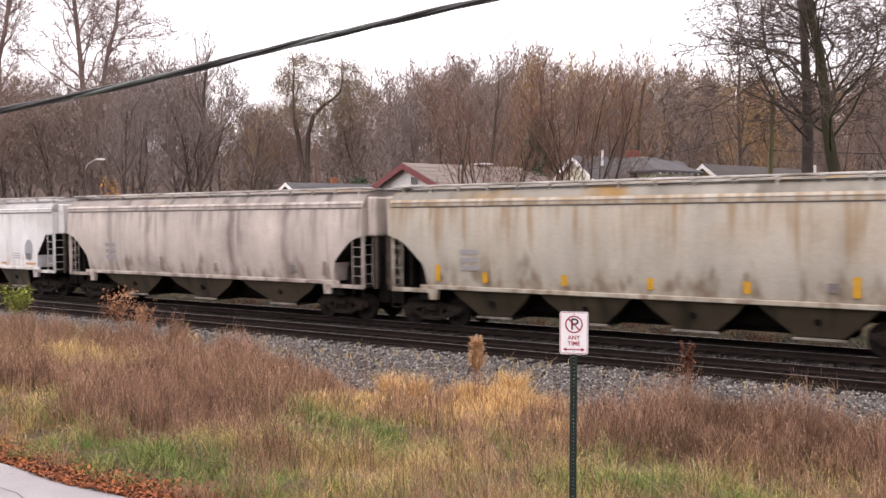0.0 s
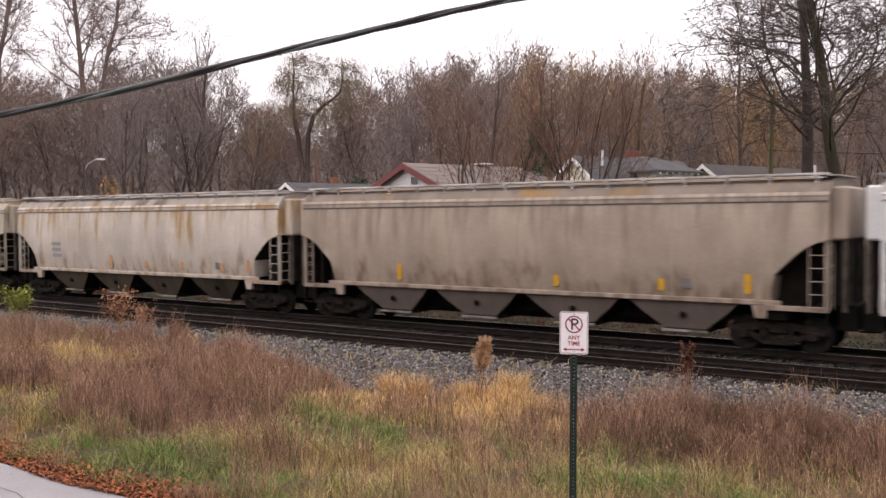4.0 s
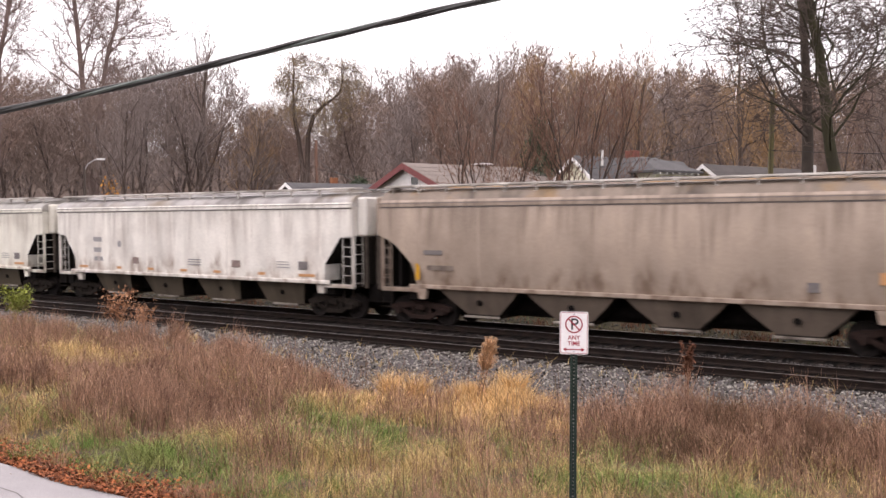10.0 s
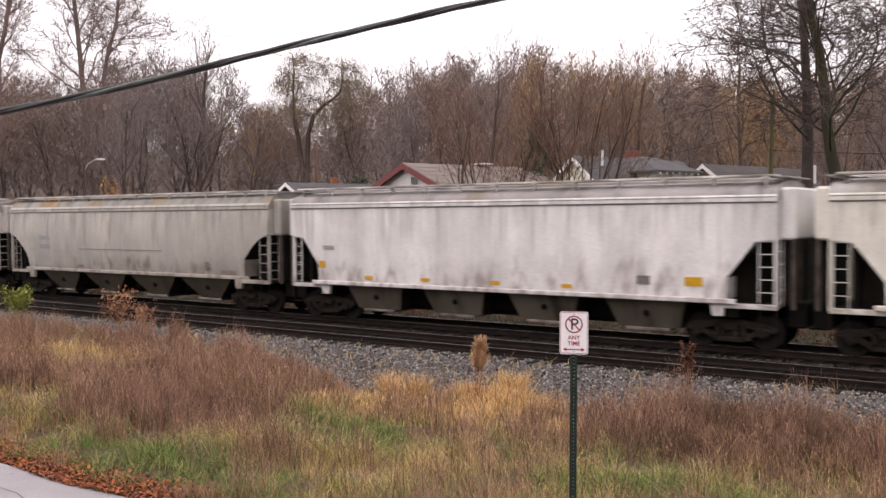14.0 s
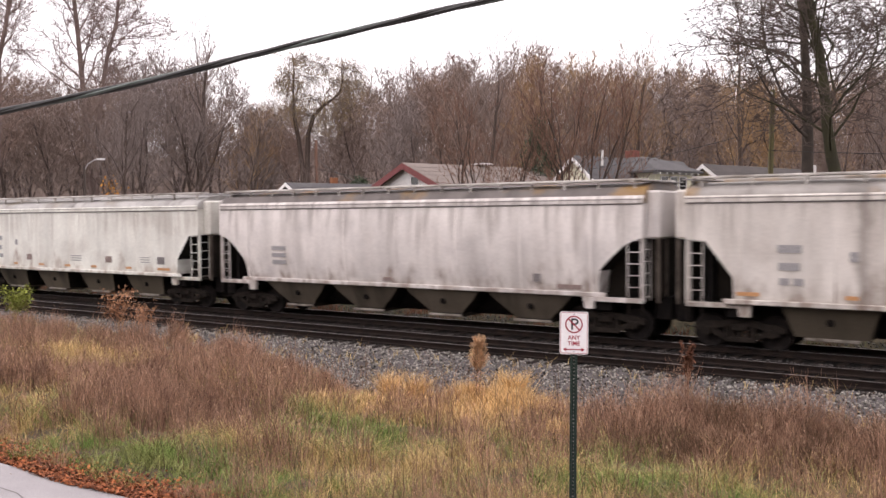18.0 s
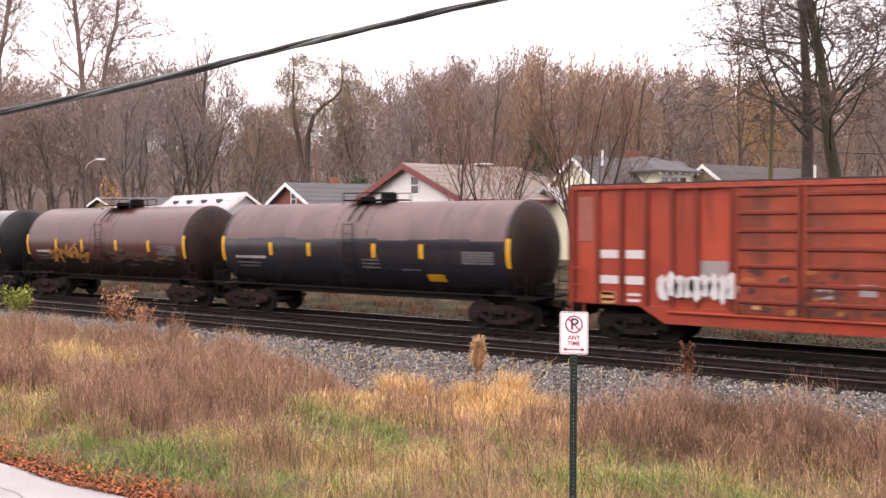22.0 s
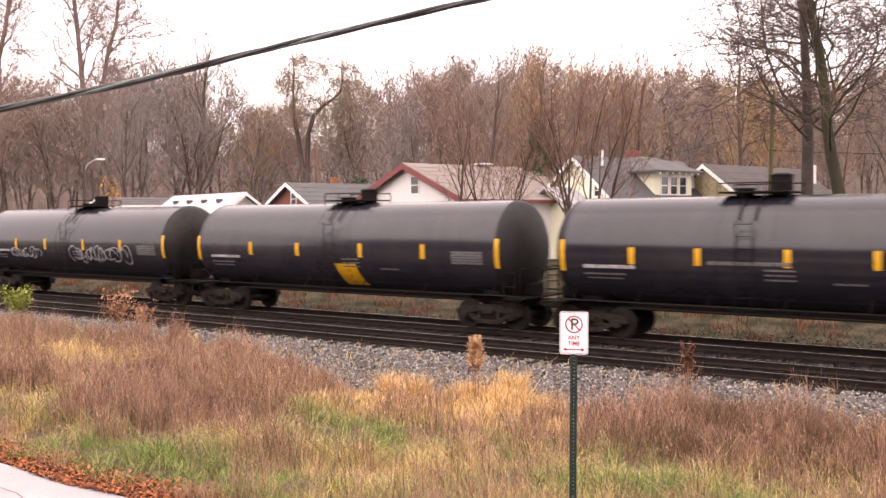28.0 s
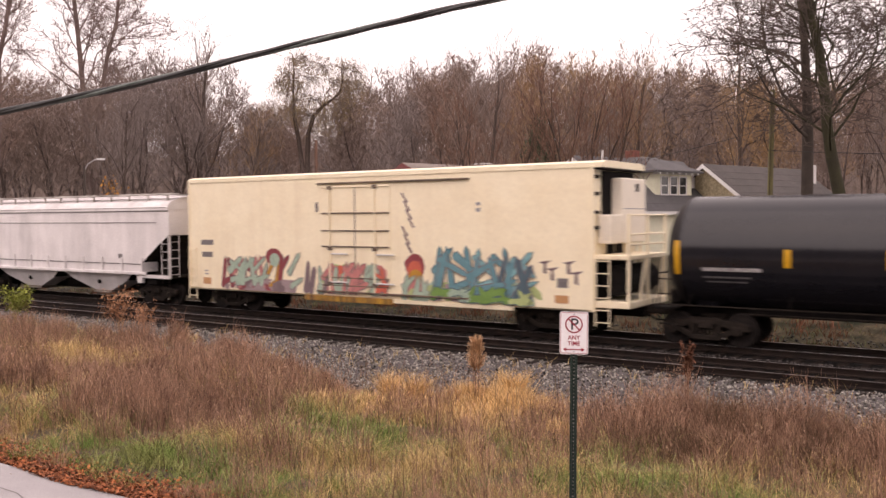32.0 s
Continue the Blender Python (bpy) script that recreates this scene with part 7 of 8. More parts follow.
def window(name, parent, x, y, z, w, h, face, panes=2):
    """A framed sash window; face: the wall's outward axis (-x, +y or -y in the house's own frame)."""
    t = Shape()
    ax = {"-x": lambda u, d, v: (x - d, y + u, v), "-y": lambda u, d, v: (x + u, y - d, v), "+y": lambda u, d, v: (x + u, y + d, v)}[face]

    def slab(u0, u1, v0, v1, d0, d1):
        s = Shape()
        p = [ax(u, d, v) for u in (u0, u1) for d in (d0, d1) for v in (v0, v1)]
        return s.add(p, [(0, 1, 3, 2), (4, 6, 7, 5), (0, 4, 5, 1), (2, 3, 7, 6), (0, 2, 6, 4), (1, 5, 7, 3)])

    for a in (slab(-w / 2, w / 2, z - 0.09, z, 0, 0.06), slab(-w / 2, w / 2, z + h, z + h + 0.09, 0, 0.06), slab(-w / 2 - 0.09, -w / 2, z - 0.09, z + h + 0.09, 0, 0.06), slab(w / 2, w / 2 + 0.09, z - 0.09, z + h + 0.09, 0, 0.06), slab(-w / 2, w / 2, z + h * 0.5 - 0.025, z + h * 0.5 + 0.025, 0, 0.05)):
        t.add(a.v, a.f)
    f = part("window", t, M_TRIM_WHITE, parent)
    part("pane", slab(-w / 2, w / 2, z, z + h * 0.5 - 0.025, 0.005, 0.025), M_GLASS, f)
    part("pane", slab(-w / 2, w / 2, z + h * 0.5 + 0.025, z + h, 0.005, 0.025), M_GLASS, f)
    return f


def gable_house(label, apex, right, left, length, pitch, wall, roof_m, trim, floor=0.7, over=0.45, turn=HOUSE_TURN, trim_w=0.28, gable_m=None):
    """House with its ridge along its own +x; the gable end is at x = 0 and faces -x. -y is its right flank seen from the railway."""
    h = thing("house", label, "house", pose(apex[0], apex[1], 0, 0, 0, 90 + turn))
    za = apex[2]
    drop = lambda y: za - pitch * abs(y)
    yr, yl = -right, left
    wall_top = lambda y: drop(y) - 0.22
    ye, ylw = yr + over, yl - over
    wl = Shape().prism([(ye, floor - 0.6), (ye, wall_top(ye)), (0, wall_top(0)), (ylw, wall_top(ylw)), (ylw, floor - 0.6)], "x", over, length)
    part("wall", wl, wall, h)
    for y, nm in ((yr, "roof"), (yl, "roof")):
        s = Shape().prism([(0, za), (y, drop(y)), (y, drop(y) - 0.14), (0, za - 0.14)], "x", 0, length + over)
        part(nm, s, roof_m, h)
    for y in (yr, yl):
        sg = 1 if y > 0 else -1
        part("rake_board", Shape().prism([(0, za - 0.03), (y, drop(y) - 0.03), (y, drop(y) - 0.03 - trim_w), (0, za - 0.03 - trim_w)], "x", -0.05, 0.0), trim, h)
        part("eave_board", Shape().box(-0.02, length + over, *sorted((y, y + sg * 0.04)), drop(y) - 0.2, drop(y) + 0.01), trim, h)
    # shingle courses stand a little proud
    for y in (yr, yl):
        n = int(abs(y) / 0.62)
        for k in range(1, n):
            u = y * k / n
            part("shingle_course", Shape().prism([(u, drop(u) + 0.004), (u * (1 + 0.12 / abs(u)), drop(u * (1 + 0.12 / abs(u))) + 0.004), (u * (1 + 0.12 / abs(u)), drop(u * (1 + 0.12 / abs(u))) + 0.022), (u, drop(u) + 0.006)], "x", 0.0, length + over), roof_m, h)
    return h


h1 = gable_house("white bungalow with dark red trim and tan shingle roof", (-35.24, 46.34, 7.14), 6.0, 6.9, 13.0, 0.41, M_SIDING_WHITE, M_SHINGLE_TAN, M_TRIM_RED, trim_w=0.4)
window("window", h1, 0.45, -0.75, 5.15, 0.75, 1.05, "-x")
for y in (-3.6, 3.6):
    window("window", h1, 0.45, y, 2.2, 1.0, 1.4, "-x")
part("roof_vent", Shape().box(6.4, 7.6, -0.5, 0.5, 7.2, 7.32, 0.02).tube((7, 0, 6.9), (7, 0, 7.2), 0.12, n=8), M_TRIM_WHITE, h1)

h2 = gable_house("pale yellow bungalow with a wide hipped dormer", (-27.21, 54.36, 7.67), 4.3, 2.6, 12.0, 0.88, M_SIDING_YELLOW, M_SHINGLE_GREY, M_TRIM_WHITE)
dormer = part("dormer", Shape().box(5.0, 9.2, -3.0, -0.4, 4.7, 6.62), M_SIDING_YELLOW, h2, "yellow dormer with three sash windows")
rings = [[(4.4, -3.6, 6.55), (9.8, -3.6, 6.55), (9.8, 0.4, 6.55), (4.4, 0.4, 6.55)], [(4.4, -3.6, 6.68), (9.8, -3.6, 6.68), (9.8, 0.4, 6.68), (4.4, 0.4, 6.68)], [(6.2, -0.9, 7.75), (7.9, -0.9, 7.75), (7.9, 0.4, 7.75), (6.2, 0.4, 7.75)]]
part("dormer_roof", Shape().loft(rings), M_SHINGLE_GREY, dormer)
for k in range(7):
    part("rafter_tail", Shape().box(4.75 + k * 0.72, 4.9 + k * 0.72, -3.58, -3.0, 6.42, 6.55), M_TRIM_WHITE, dormer)
for k in range(3):
    window("window", h2, 6.0 + k * 1.05, -3.0, 5.1, 0.72, 1.15, "-y")
window("window", h2, 0.45, -1.85, 4.95, 0.5, 0.72, "-x")
for s in (-1, 1):
    part("porch_roof", Shape().prism([(0.3, 5.55), (0.3 + s * 2.6, 3.95), (0.3 + s * 2.6, 3.8), (0.3, 5.4)], "x", -2.4, 0.5), M_SHINGLE_PALE, h2)
part("porch_wall", Shape().prism([(-1.8, 0.4), (-1.8, 4.1), (0.3, 5.35), (2.4, 4.1), (2.4, 0.4)], "x", -1.9, 0.42), M_SIDING_YELLOW, h2)
part("chimney", Shape().box(6.7, 7.5, 0.2, 0.9, 6.8, 8.3, 0.03), M_BRICK, h2)
part("vent_pipe", Shape().tube((2.0, -0.9, 7.0), (2.0, -0.9, 8.05), 0.1, n=8), M_TRIM_WHITE, h2)

h3 = gable_house("house with a tan gable and dark grey roof", (-21.42, 63.23, 7.27), 6.5, 1.9, 13.5, 0.76, M_SIDING_TAN, surface("brown_grey_shingles", (0.06, 0.052, 0.05), 0.9, second=(0.085, 0.072, 0.068), amount=0.8, scale=0.8, fine=9, fine_amount=0.2, bump=0.4, bump_scale=9), M_TRIM_WHITE)
part("chimney", Shape().box(12.4, 13.2, -1.6, -0.8, 5.0, 7.5, 0.03), M_SIDING_WHITE, h3)
part("entry_gable", Shape().prism([(0.9, 4.0), (2.6, 4.0), (2.6, 6.3), (1.75, 6.9), (0.9, 6.3)], "x", -0.8, 2.0), M_SIDING_WHITE, h3)

h4 = gable_house("small brick house with white rake boards and grey roof", (-45.67, 46.38, 6.16), 3.2, 2.9, 7.6, 0.5, M_BRICK, M_SHINGLE_GREY, M_TRIM_WHITE, trim_w=0.24)
window("window", h4, 0.45, -0.4, 4.55, 0.6, 0.85, "-x")
part("chimney", Shape().box(5.3, 5.8, 2.0, 2.45, 4.5, 6.7, 0.03), surface("orange_brick", (0.26, 0.1, 0.045), 0.85, scale=4, amount=0.6), h4)

h5 = gable_house("low white house with pale wet roof", (-46.43, 43.38, 5.44), 3.4, 3.4, 11.4, 0.72, M_SIDING_WHITE, M_SHINGLE_PALE, M_TRIM_WHITE, turn=HOUSE_TURN + 90, trim_w=0.22)
for k in range(4):
    part("roof_vent", Shape().box(2.0 + k * 2.4, 2.35 + k * 2.4, 0.75, 1.1, 4.75, 5.0, 0.02), M_SHINGLE_GREY, h5)
h6 = gable_house("small far shed roof with white rake boards", (-63.68, 43.6, 5.41), 2.8, 2.9, 6.0, 0.25, M_SIDING_TAN, M_SHINGLE_GREY, M_TRIM_WHITE, trim_w=0.16)

# ---------------------------------------------------------------- poles, lamp, wires
M_POLE = surface("mossy_wooden_pole", (0.15, 0.13, 0.055), 0.9, second=(0.10, 0.085, 0.05), scale=3, amount=0.8, bump=0.4, bump_scale=20)
M_POLE_BROWN = surface("brown_wooden_pole", (0.20, 0.11, 0.08), 0.9, second=(0.13, 0.075, 0.055), scale=3, amount=0.8, bump=0.4, bump_scale=20)
M_POLE_DARK = surface("dark_weathered_pole", (0.085, 0.065, 0.055), 0.9, second=(0.06, 0.046, 0.04), scale=3, amount=0.8, bump=0.4, bump_scale=20)
M_LAMP = surface("grey_lamp_metal", (0.45, 0.44, 0.44), 0.5, metal=0.4)


def at_ground(x, y):
    return float(ground_height(x, y))


def utility_pole(label, x, y, top, m, r=0.15, lean=0.0, arm=True):
    g = at_ground(x, y)
    p = thing("utility_pole", label, "utility pole", pose(x, y, g, 0, lean, 0))
    part("pole", Shape().tube((0, 0, -0.3), (0, 0, top - g), r * 1.25, r, n=12), m, p)
    if arm:
        part("insulator", Shape().tube((0.0, -r, top - g - 0.25), (0, -r - 0.18, top - g - 0.2), 0.05, n=8), M_LAMP, p)
        part("ground_wire", Shape().tube((0.0, -r * 1.25, 0.2), (0, -r - 0.01, top - g - 0.2), 0.012, n=5), M_BLACKSTEEL, p)
    return p


utility_pole("mossy wooden utility pole behind the railway", -13.75, 51.6, 10.55, M_POLE, 0.13, 1.2)
utility_pole("brown wooden utility pole among the houses", -54.8, 59.65, 10.5, M_POLE_BROWN, 0.13, -1.0)


def street_lamp():
    x, y = -62.75, 41.9
    g = at_ground(x, y)
    l = thing("street_lamp", "street lamp with a curved arm on a wooden pole", "street lamp", pose(x, y, g, 0, 0, 35))
    part("pole", Shape().tube((0, 0, -0.3), (0, 0, 7.75 - g), 0.1, 0.08, n=10), M_POLE_DARK, l)
    s = Shape()
    pts = [(0, 0, 7.4 - g), (0.25, 0, 7.9 - g), (0.7, 0, 8.2 - g), (1.05, 0, 8.28 - g)]
    for a, b in zip(pts, pts[1:]):
        s.tube(a, b, 0.04, n=6)
    part("arm", s, M_LAMP, l)
    part("lamp_head", Shape().loft([[(x0, -w, 8.22 - g), (x0, w, 8.22 - g), (x0, w * 0.6, 8.36 - g), (x0, -w * 0.6, 8.36 - g)] for x0, w in ((0.95, 0.08), (1.1, 0.14), (1.45, 0.15), (1.6, 0.08))]), M_LAMP, l)


street_lamp()


def sagging_wire(label, a, b, sag, r=0.018):
    w = thing("power_line", label, "cable")
    a, b = Vector(a), Vector(b)
    s = Shape()
    n = 14
    pts = []
    for i in range(n + 1):
        u = i / n
        p = a.lerp(b, u)
        p.z -= sag * 4 * u * (1 - u)
        pts.append(p)
    for p, q in zip(pts, pts[1:]):
        s.tube(p, q, r, n=5, caps=False)
    part("wire", s, M_CABLE, w)


sagging_wire("thin black power line between the poles", (-13.8, 51.5, 8.4), (-46, 60, 7.2), 1.3)
sagging_wire("thin black power line between the poles", (-13.8, 51.5, 7.2), (20, 47, 7.0), 0.8)
sagging_wire("thin black power line to the white bungalow", (-54.8, 59.55, 8.8), (-35.0, 48.0, 5.4), 0.8)
sagging_wire("thin black power line between the poles", (-54.8, 59.55, 8.0), (-37.0, 60.0, 6.4), 0.6)

# ---------------------------------------------------------------- trees
M_BARK = surface("grey_brown_bark", (0.110, 0.082, 0.069), 0.95, second=(0.082, 0.063, 0.056), scale=2, amount=0.8, bump=0.3, bump_scale=12, spec=0.2)
M_BARK_MOSS = surface("mossy_dark_bark", (0.042, 0.038, 0.026), 0.95, second=(0.06, 0.057, 0.03), scale=1.2, amount=0.8, bump=0.5, bump_scale=10, spec=0.2)
M_BARK_PINK = surface("pinkish_grey_bark", (0.2, 0.145, 0.13), 0.95, second=(0.15, 0.11, 0.1), scale=1.5, amount=0.8, bump=0.3, bump_scale=10, spec=0.15)
M_BARK_GREY = surface("weathered_grey_bark", (0.075, 0.06, 0.052), 0.95, second=(0.05, 0.042, 0.036), scale=1.5, amount=0.8, bump=0.5, bump_scale=10, spec=0.2)
M_TWIG = surface("brown_twigs", (0.235, 0.176, 0.152), 0.95, second=(0.19, 0.146, 0.128), scale=0.3, amount=0.8, bump=0, spec=0.15)
M_TWIG_RED = surface("reddish_twigs", (0.25, 0.176, 0.147), 0.95, second=(0.2, 0.144, 0.122), scale=0.3, amount=0.8, bump=0, spec=0.15)
M_TWIG_ORANGE = surface("orange_brown_twigs", (0.36, 0.23, 0.122), 0.95, second=(0.26, 0.18, 0.122), scale=0.3, amount=0.8, bump=0, spec=0.15)
M_TWIG_GREY = surface("grey_twigs", (0.235, 0.19, 0.175), 0.95, second=(0.19, 0.155, 0.146), scale=0.3, amount=0.8, bump=0, spec=0.15)
M_BARK_DARK = surface("dark_brown_bark", (0.062, 0.046, 0.04), 0.95, second=(0.09, 0.066, 0.055), scale=2, amount=0.8, bump=0.3, bump_scale=14, spec=0.15)
M_TWIG_DARK = surface("dark_grey_brown_twigs", (0.12, 0.092, 0.08), 0.95, second=(0.085, 0.068, 0.06), scale=0.3, amount=0.8, bump=0, spec=0.1)
M_TWIG_PALE = surface("pale_pinkish_twigs", (0.25, 0.18, 0.165), 0.95, second=(0.19, 0.14, 0.13), scale=0.3, amount=0.8, bump=0, spec=0.15)
M_TWIG_YOUNG = surface("ruddy_young_twigs", (0.22, 0.13, 0.095), 0.95, second=(0.16, 0.098, 0.075), scale=0.3, amount=0.8, bump=0, spec=0.15)
M_LEAF_YELLOW = surface("sparse_yellow_leaves", (0.36, 0.27, 0.15), 0.9, second=(0.27, 0.2, 0.12), scale=0.6, amount=0.8, island=0.4, bump=0, spec=0.2)
M_LEAF_RUST = surface("sparse_rust_leaves", (0.3, 0.18, 0.1), 0.9, second=(0.18, 0.10, 0.055), scale=0.6, amount=0.8, island=0.4, bump=0, spec=0.2)
M_NEEDLE = surface("dark_pine_needles", (0.075, 0.095, 0.06), 0.9, second=(0.06, 0.075, 0.05), scale=1, amount=0.8, island=0.4, bump=0, spec=0.2)


# two cross directions spread the trees in depth and across
AXIS, ACROSS = np.array([-0.5695, 0.822]), np.array([0.822, 0.5695])


def grow(seed, height, spread, fork=0.32, up=0.55, limbs=9, sub=(6, 5, 3), trunk_r=None, stems=1, wander=0.16, min_r=0.014, lean=(0, 0), thin=1.0, trunk_wander=None, top=0.97, path=None, taper=0.62, flare=1.0):
    """A bare tree as tapered segments: rows of start, end and both radii; level 0 is the trunk, the last level the twigs."""
    rng = np.random.default_rng(seed)
    trunk_r = trunk_r or height * 0.018
    segs = [[], [], [], [], []]
    twig_ends = []

    def branch(p, d, length, r, level, steps):
        pts, rad = [p], [r]
        for k in range(steps):
            d = d + rng.normal(0, wander if level or trunk_wander is None else trunk_wander * 2, 3) * (0.5 if level == 0 else 1.0)
            if level > 0:
                d[2] += 0.10 * up
            d = d / np.linalg.norm(d)
            p = p + d * length / steps
            pts.append(p)
            rad.append(max(min_r * 0.6, r * (1 - (k + 1) / steps * (0.62 if level == 0 else 0.78))))
        for a, b, ra, rb in zip(pts, pts[1:], rad, rad[1:]):
            segs[level].append((*a, *b, ra, rb))
        return pts, rad, d

    def children(pts, rad, level, base_len, axis):
        if level > 4 or level - 1 >= len(sub) + 1:
            if level > 1:
                twig_ends.append(pts[-1])
            return
        n = limbs if level == 1 else sub[level - 2] if level - 2 < len(sub) else 0
        if n == 0:
            twig_ends.append(pts[-1])
            return
        start = fork if level == 1 else 0.18
        off = rng.uniform(0, 6.28)
        for k in range(n):
            t = start + (1 - start) * (k + rng.uniform(0.1, 0.9)) / n
            f = t * (len(pts) - 1)
            i = min(int(f), len(pts) - 2)
            p = pts[i] + (pts[i + 1] - pts[i]) * (f - i)
            r = (rad[i] + (rad[i + 1] - rad[i]) * (f - i)) * rng.uniform(0.45, 0.7) * (thin if level == 1 else 1.0)
            main = pts[i + 1] - pts[i]
            main = main / np.linalg.norm(main)
            a = off + k * 2.4 + rng.uniform(-0.5, 0.5)
            side = np.array([math.cos(a), math.sin(a), 0.0])
            side = side - main * side.dot(main)
            side = side / (np.linalg.norm(side) + 1e-6)
            tilt = rng.uniform(0.55, 0.95) * (1.0 if level > 1 else (1.15 - 0.6 * t) * flare)
            d = main * math.cos(tilt) + side * math.sin(tilt)
            d[2] += up * 0.35
            d = d / np.linalg.norm(d)
            if level == 1:
                ln = spread * rng.uniform(0.75, 1.2) * (1.25 - 0.55 * t)
            else:
                ln = base_len * rng.uniform(0.38, 0.62) * (1.15 - 0.45 * t)
            q, rr, dd = branch(p, d, ln, max(r, min_r), level, 4 if level == 1 else 3 if level == 2 else 2 if level == 3 else 1)
            children(q, rr, level + 1, ln, dd)

    for s in range(stems):
        a = rng.uniform(0, 6.28)
        tilt = 0.0 if stems == 1 else rng.uniform(0.12, 0.32)
        d = np.array([math.cos(a) * tilt + lean[0], math.sin(a) * tilt + lean[1], 1.0])
        p0 = np.array([math.cos(a), math.sin(a), 0.0]) * (0.12 * (stems > 1)) + np.array([0, 0, -0.3])
        h = height * (1.0 if stems == 1 else rng.uniform(0.8, 1.0))
        if path:
            pts = [np.array([ACROSS[0] * q, ACROSS[1] * q, z]) for q, z in path]
            rad = [trunk_r * (1 - taper * k / (len(pts) - 1)) for k in range(len(pts))]
            dd = pts[-1] - pts[-2]
            segs[0].extend((*p, *q, r0, r1) for p, q, r0, r1 in zip(pts, pts[1:], rad, rad[1:]))
        else:
            pts, rad, dd = branch(p0, d / np.linalg.norm(d), h * top, trunk_r * (1 if stems == 1 else 0.6), 0, 8)
        children(pts, rad, 1, h, dd)
    return [np.array(s).reshape(-1, 8) for s in segs], np.array(twig_ends)


def tubes(seg, n):
    """Prisms with n sides for rows of segments."""
    a, b, ra, rb = seg[:, 0:3], seg[:, 3:6], seg[:, 6], seg[:, 7]
    d = b - a
    d = d / (np.linalg.norm(d, axis=1, keepdims=True) + 1e-9)
    ref = np.where(np.abs(d[:, 2:3]) > 0.9, np.array([[1.0, 0, 0]]), np.array([[0, 0, 1.0]]))
    u = np.cross(d, ref)
    u = u / np.linalg.norm(u, axis=1, keepdims=True)
    w = np.cross(d, u)
    ang = 2 * np.pi * np.arange(n) / n
    ring = u[:, None] * np.cos(ang)[None, :, None] + w[:, None] * np.sin(ang)[None, :, None]
    v = np.concatenate([a[:, None] + ring * ra[:, None, None], b[:, None] + ring * rb[:, None, None]], 1)
    f = np.array([(i, (i + 1) % n, n + (i + 1) % n, n + i) for i in range(n)])
    return v.reshape(-1, 3), (f[None] + (np.arange(len(seg)) * 2 * n)[:, None, None]).reshape(-1, 4)


def slivers(seg, wide=1.5):
    """One thin triangle for each fine twig."""
    a, b = seg[:, 0:3], seg[:, 3:6]
    w = np.cross(b - a, np.array([AXIS[0], AXIS[1], 0.15]))
    w = w / (np.linalg.norm(w, axis=1, keepdims=True) + 1e-9) * seg[:, 6:7] * wide
    v = np.stack([a - w, a + w, b], 1)
    return v.reshape(-1, 3), np.arange(len(seg) * 3).reshape(-1, 3)


def leaf_cards(points, per, size, scatter, seed):
    rng = np.random.default_rng(seed)
    p = np.repeat(points, per, 0) + rng.normal(0, scatter, (len(points) * per, 3))
    k = len(p)
    a = rng.normal(0, 1, (k, 3))
    b = rng.normal(0, 1, (k, 3))
    s = size * rng.uniform(0.5, 1.4, (k, 1))
    a = a / np.linalg.norm(a, axis=1, keepdims=True) * s
    b = b / np.linalg.norm(b, axis=1, keepdims=True) * s * 0.7
    v = np.stack([p - a, p - b, p + a, p + b], 1)
    return v.reshape(-1, 3), np.arange(k * 4).reshape(k, 4)


def tree(label, x, y, bark, twig, leaf=None, leaf_per=2, leaf_size=0.12, leaf_scatter=0.35, seed=1, category="tree", sides=8, **kw):
    g = at_ground(x, y)
    t = thing("tree", label, category, pose(x, y, g))
    segs, ends = grow(seed, **kw)
    v, f = tubes(segs[0], sides)
    part("trunk", array_mesh("trunk", v, f, bark, True), None, t)
    steps = 4
    for k in range(0, len(segs[1]), steps):
        v, f = tubes(segs[1][k:k + steps], 6)
        part("limb", array_mesh("limb", v, f, bark, True), None, t)
    v, f = tubes(segs[2], 3)
    part("crown", array_mesh("crown", v, f, twig), None, t)
    fine = [s for s in segs[3:] if len(s)]
    if fine:
        v, f = slivers(np.concatenate(fine), 1.1)
        tagged(part("outer_crown", array_mesh("outer_crown", v, f, twig), None, t), kind="stuff")
    if leaf:
        v, f = leaf_cards(ends, leaf_per, leaf_size, leaf_scatter, seed)
        part("foliage", array_mesh("foliage", v, f, leaf), None, t)
    return t


# the large bare tree with two trunks, behind the pole
tree("large bare tree with a straight grey trunk and wide crown", -12.37, 54.73, M_BARK_GREY, M_TWIG_DARK, seed=41, height=20, spread=7.6, fork=0.36, up=0.1, limbs=25, sub=(9, 7, 4), trunk_r=0.4, wander=0.34, min_r=0.019, thin=0.5, flare=1.4,
     path=[(0.05, -0.4), (0.0, 1.5), (-0.06, 3.8), (-0.04, 6.7), (-0.06, 8.4), (-0.14, 10.3), (-0.26, 12.3), (-0.37, 14.2), (-0.42, 16.8), (-0.46, 19.7)])
tree("large bare leaning tree with dark mossy trunk", -9.47, 49.43, M_BARK_MOSS, M_TWIG_DARK, seed=47, height=19, spread=7.2, fork=0.3, up=0.1, limbs=25, sub=(9, 7, 4), trunk_r=0.36, wander=0.34, min_r=0.017, thin=0.5, flare=1.4,
     path=[(0.5, -0.4), (0.15, 1.6), (-0.19, 3.8), (-0.61, 5.8), (-0.86, 7.4), (-0.99, 9.2), (-1.26, 11.0), (-1.6, 12.4), (-1.85, 13.6), (-2.04, 15.3), (-2.25, 17.9)])
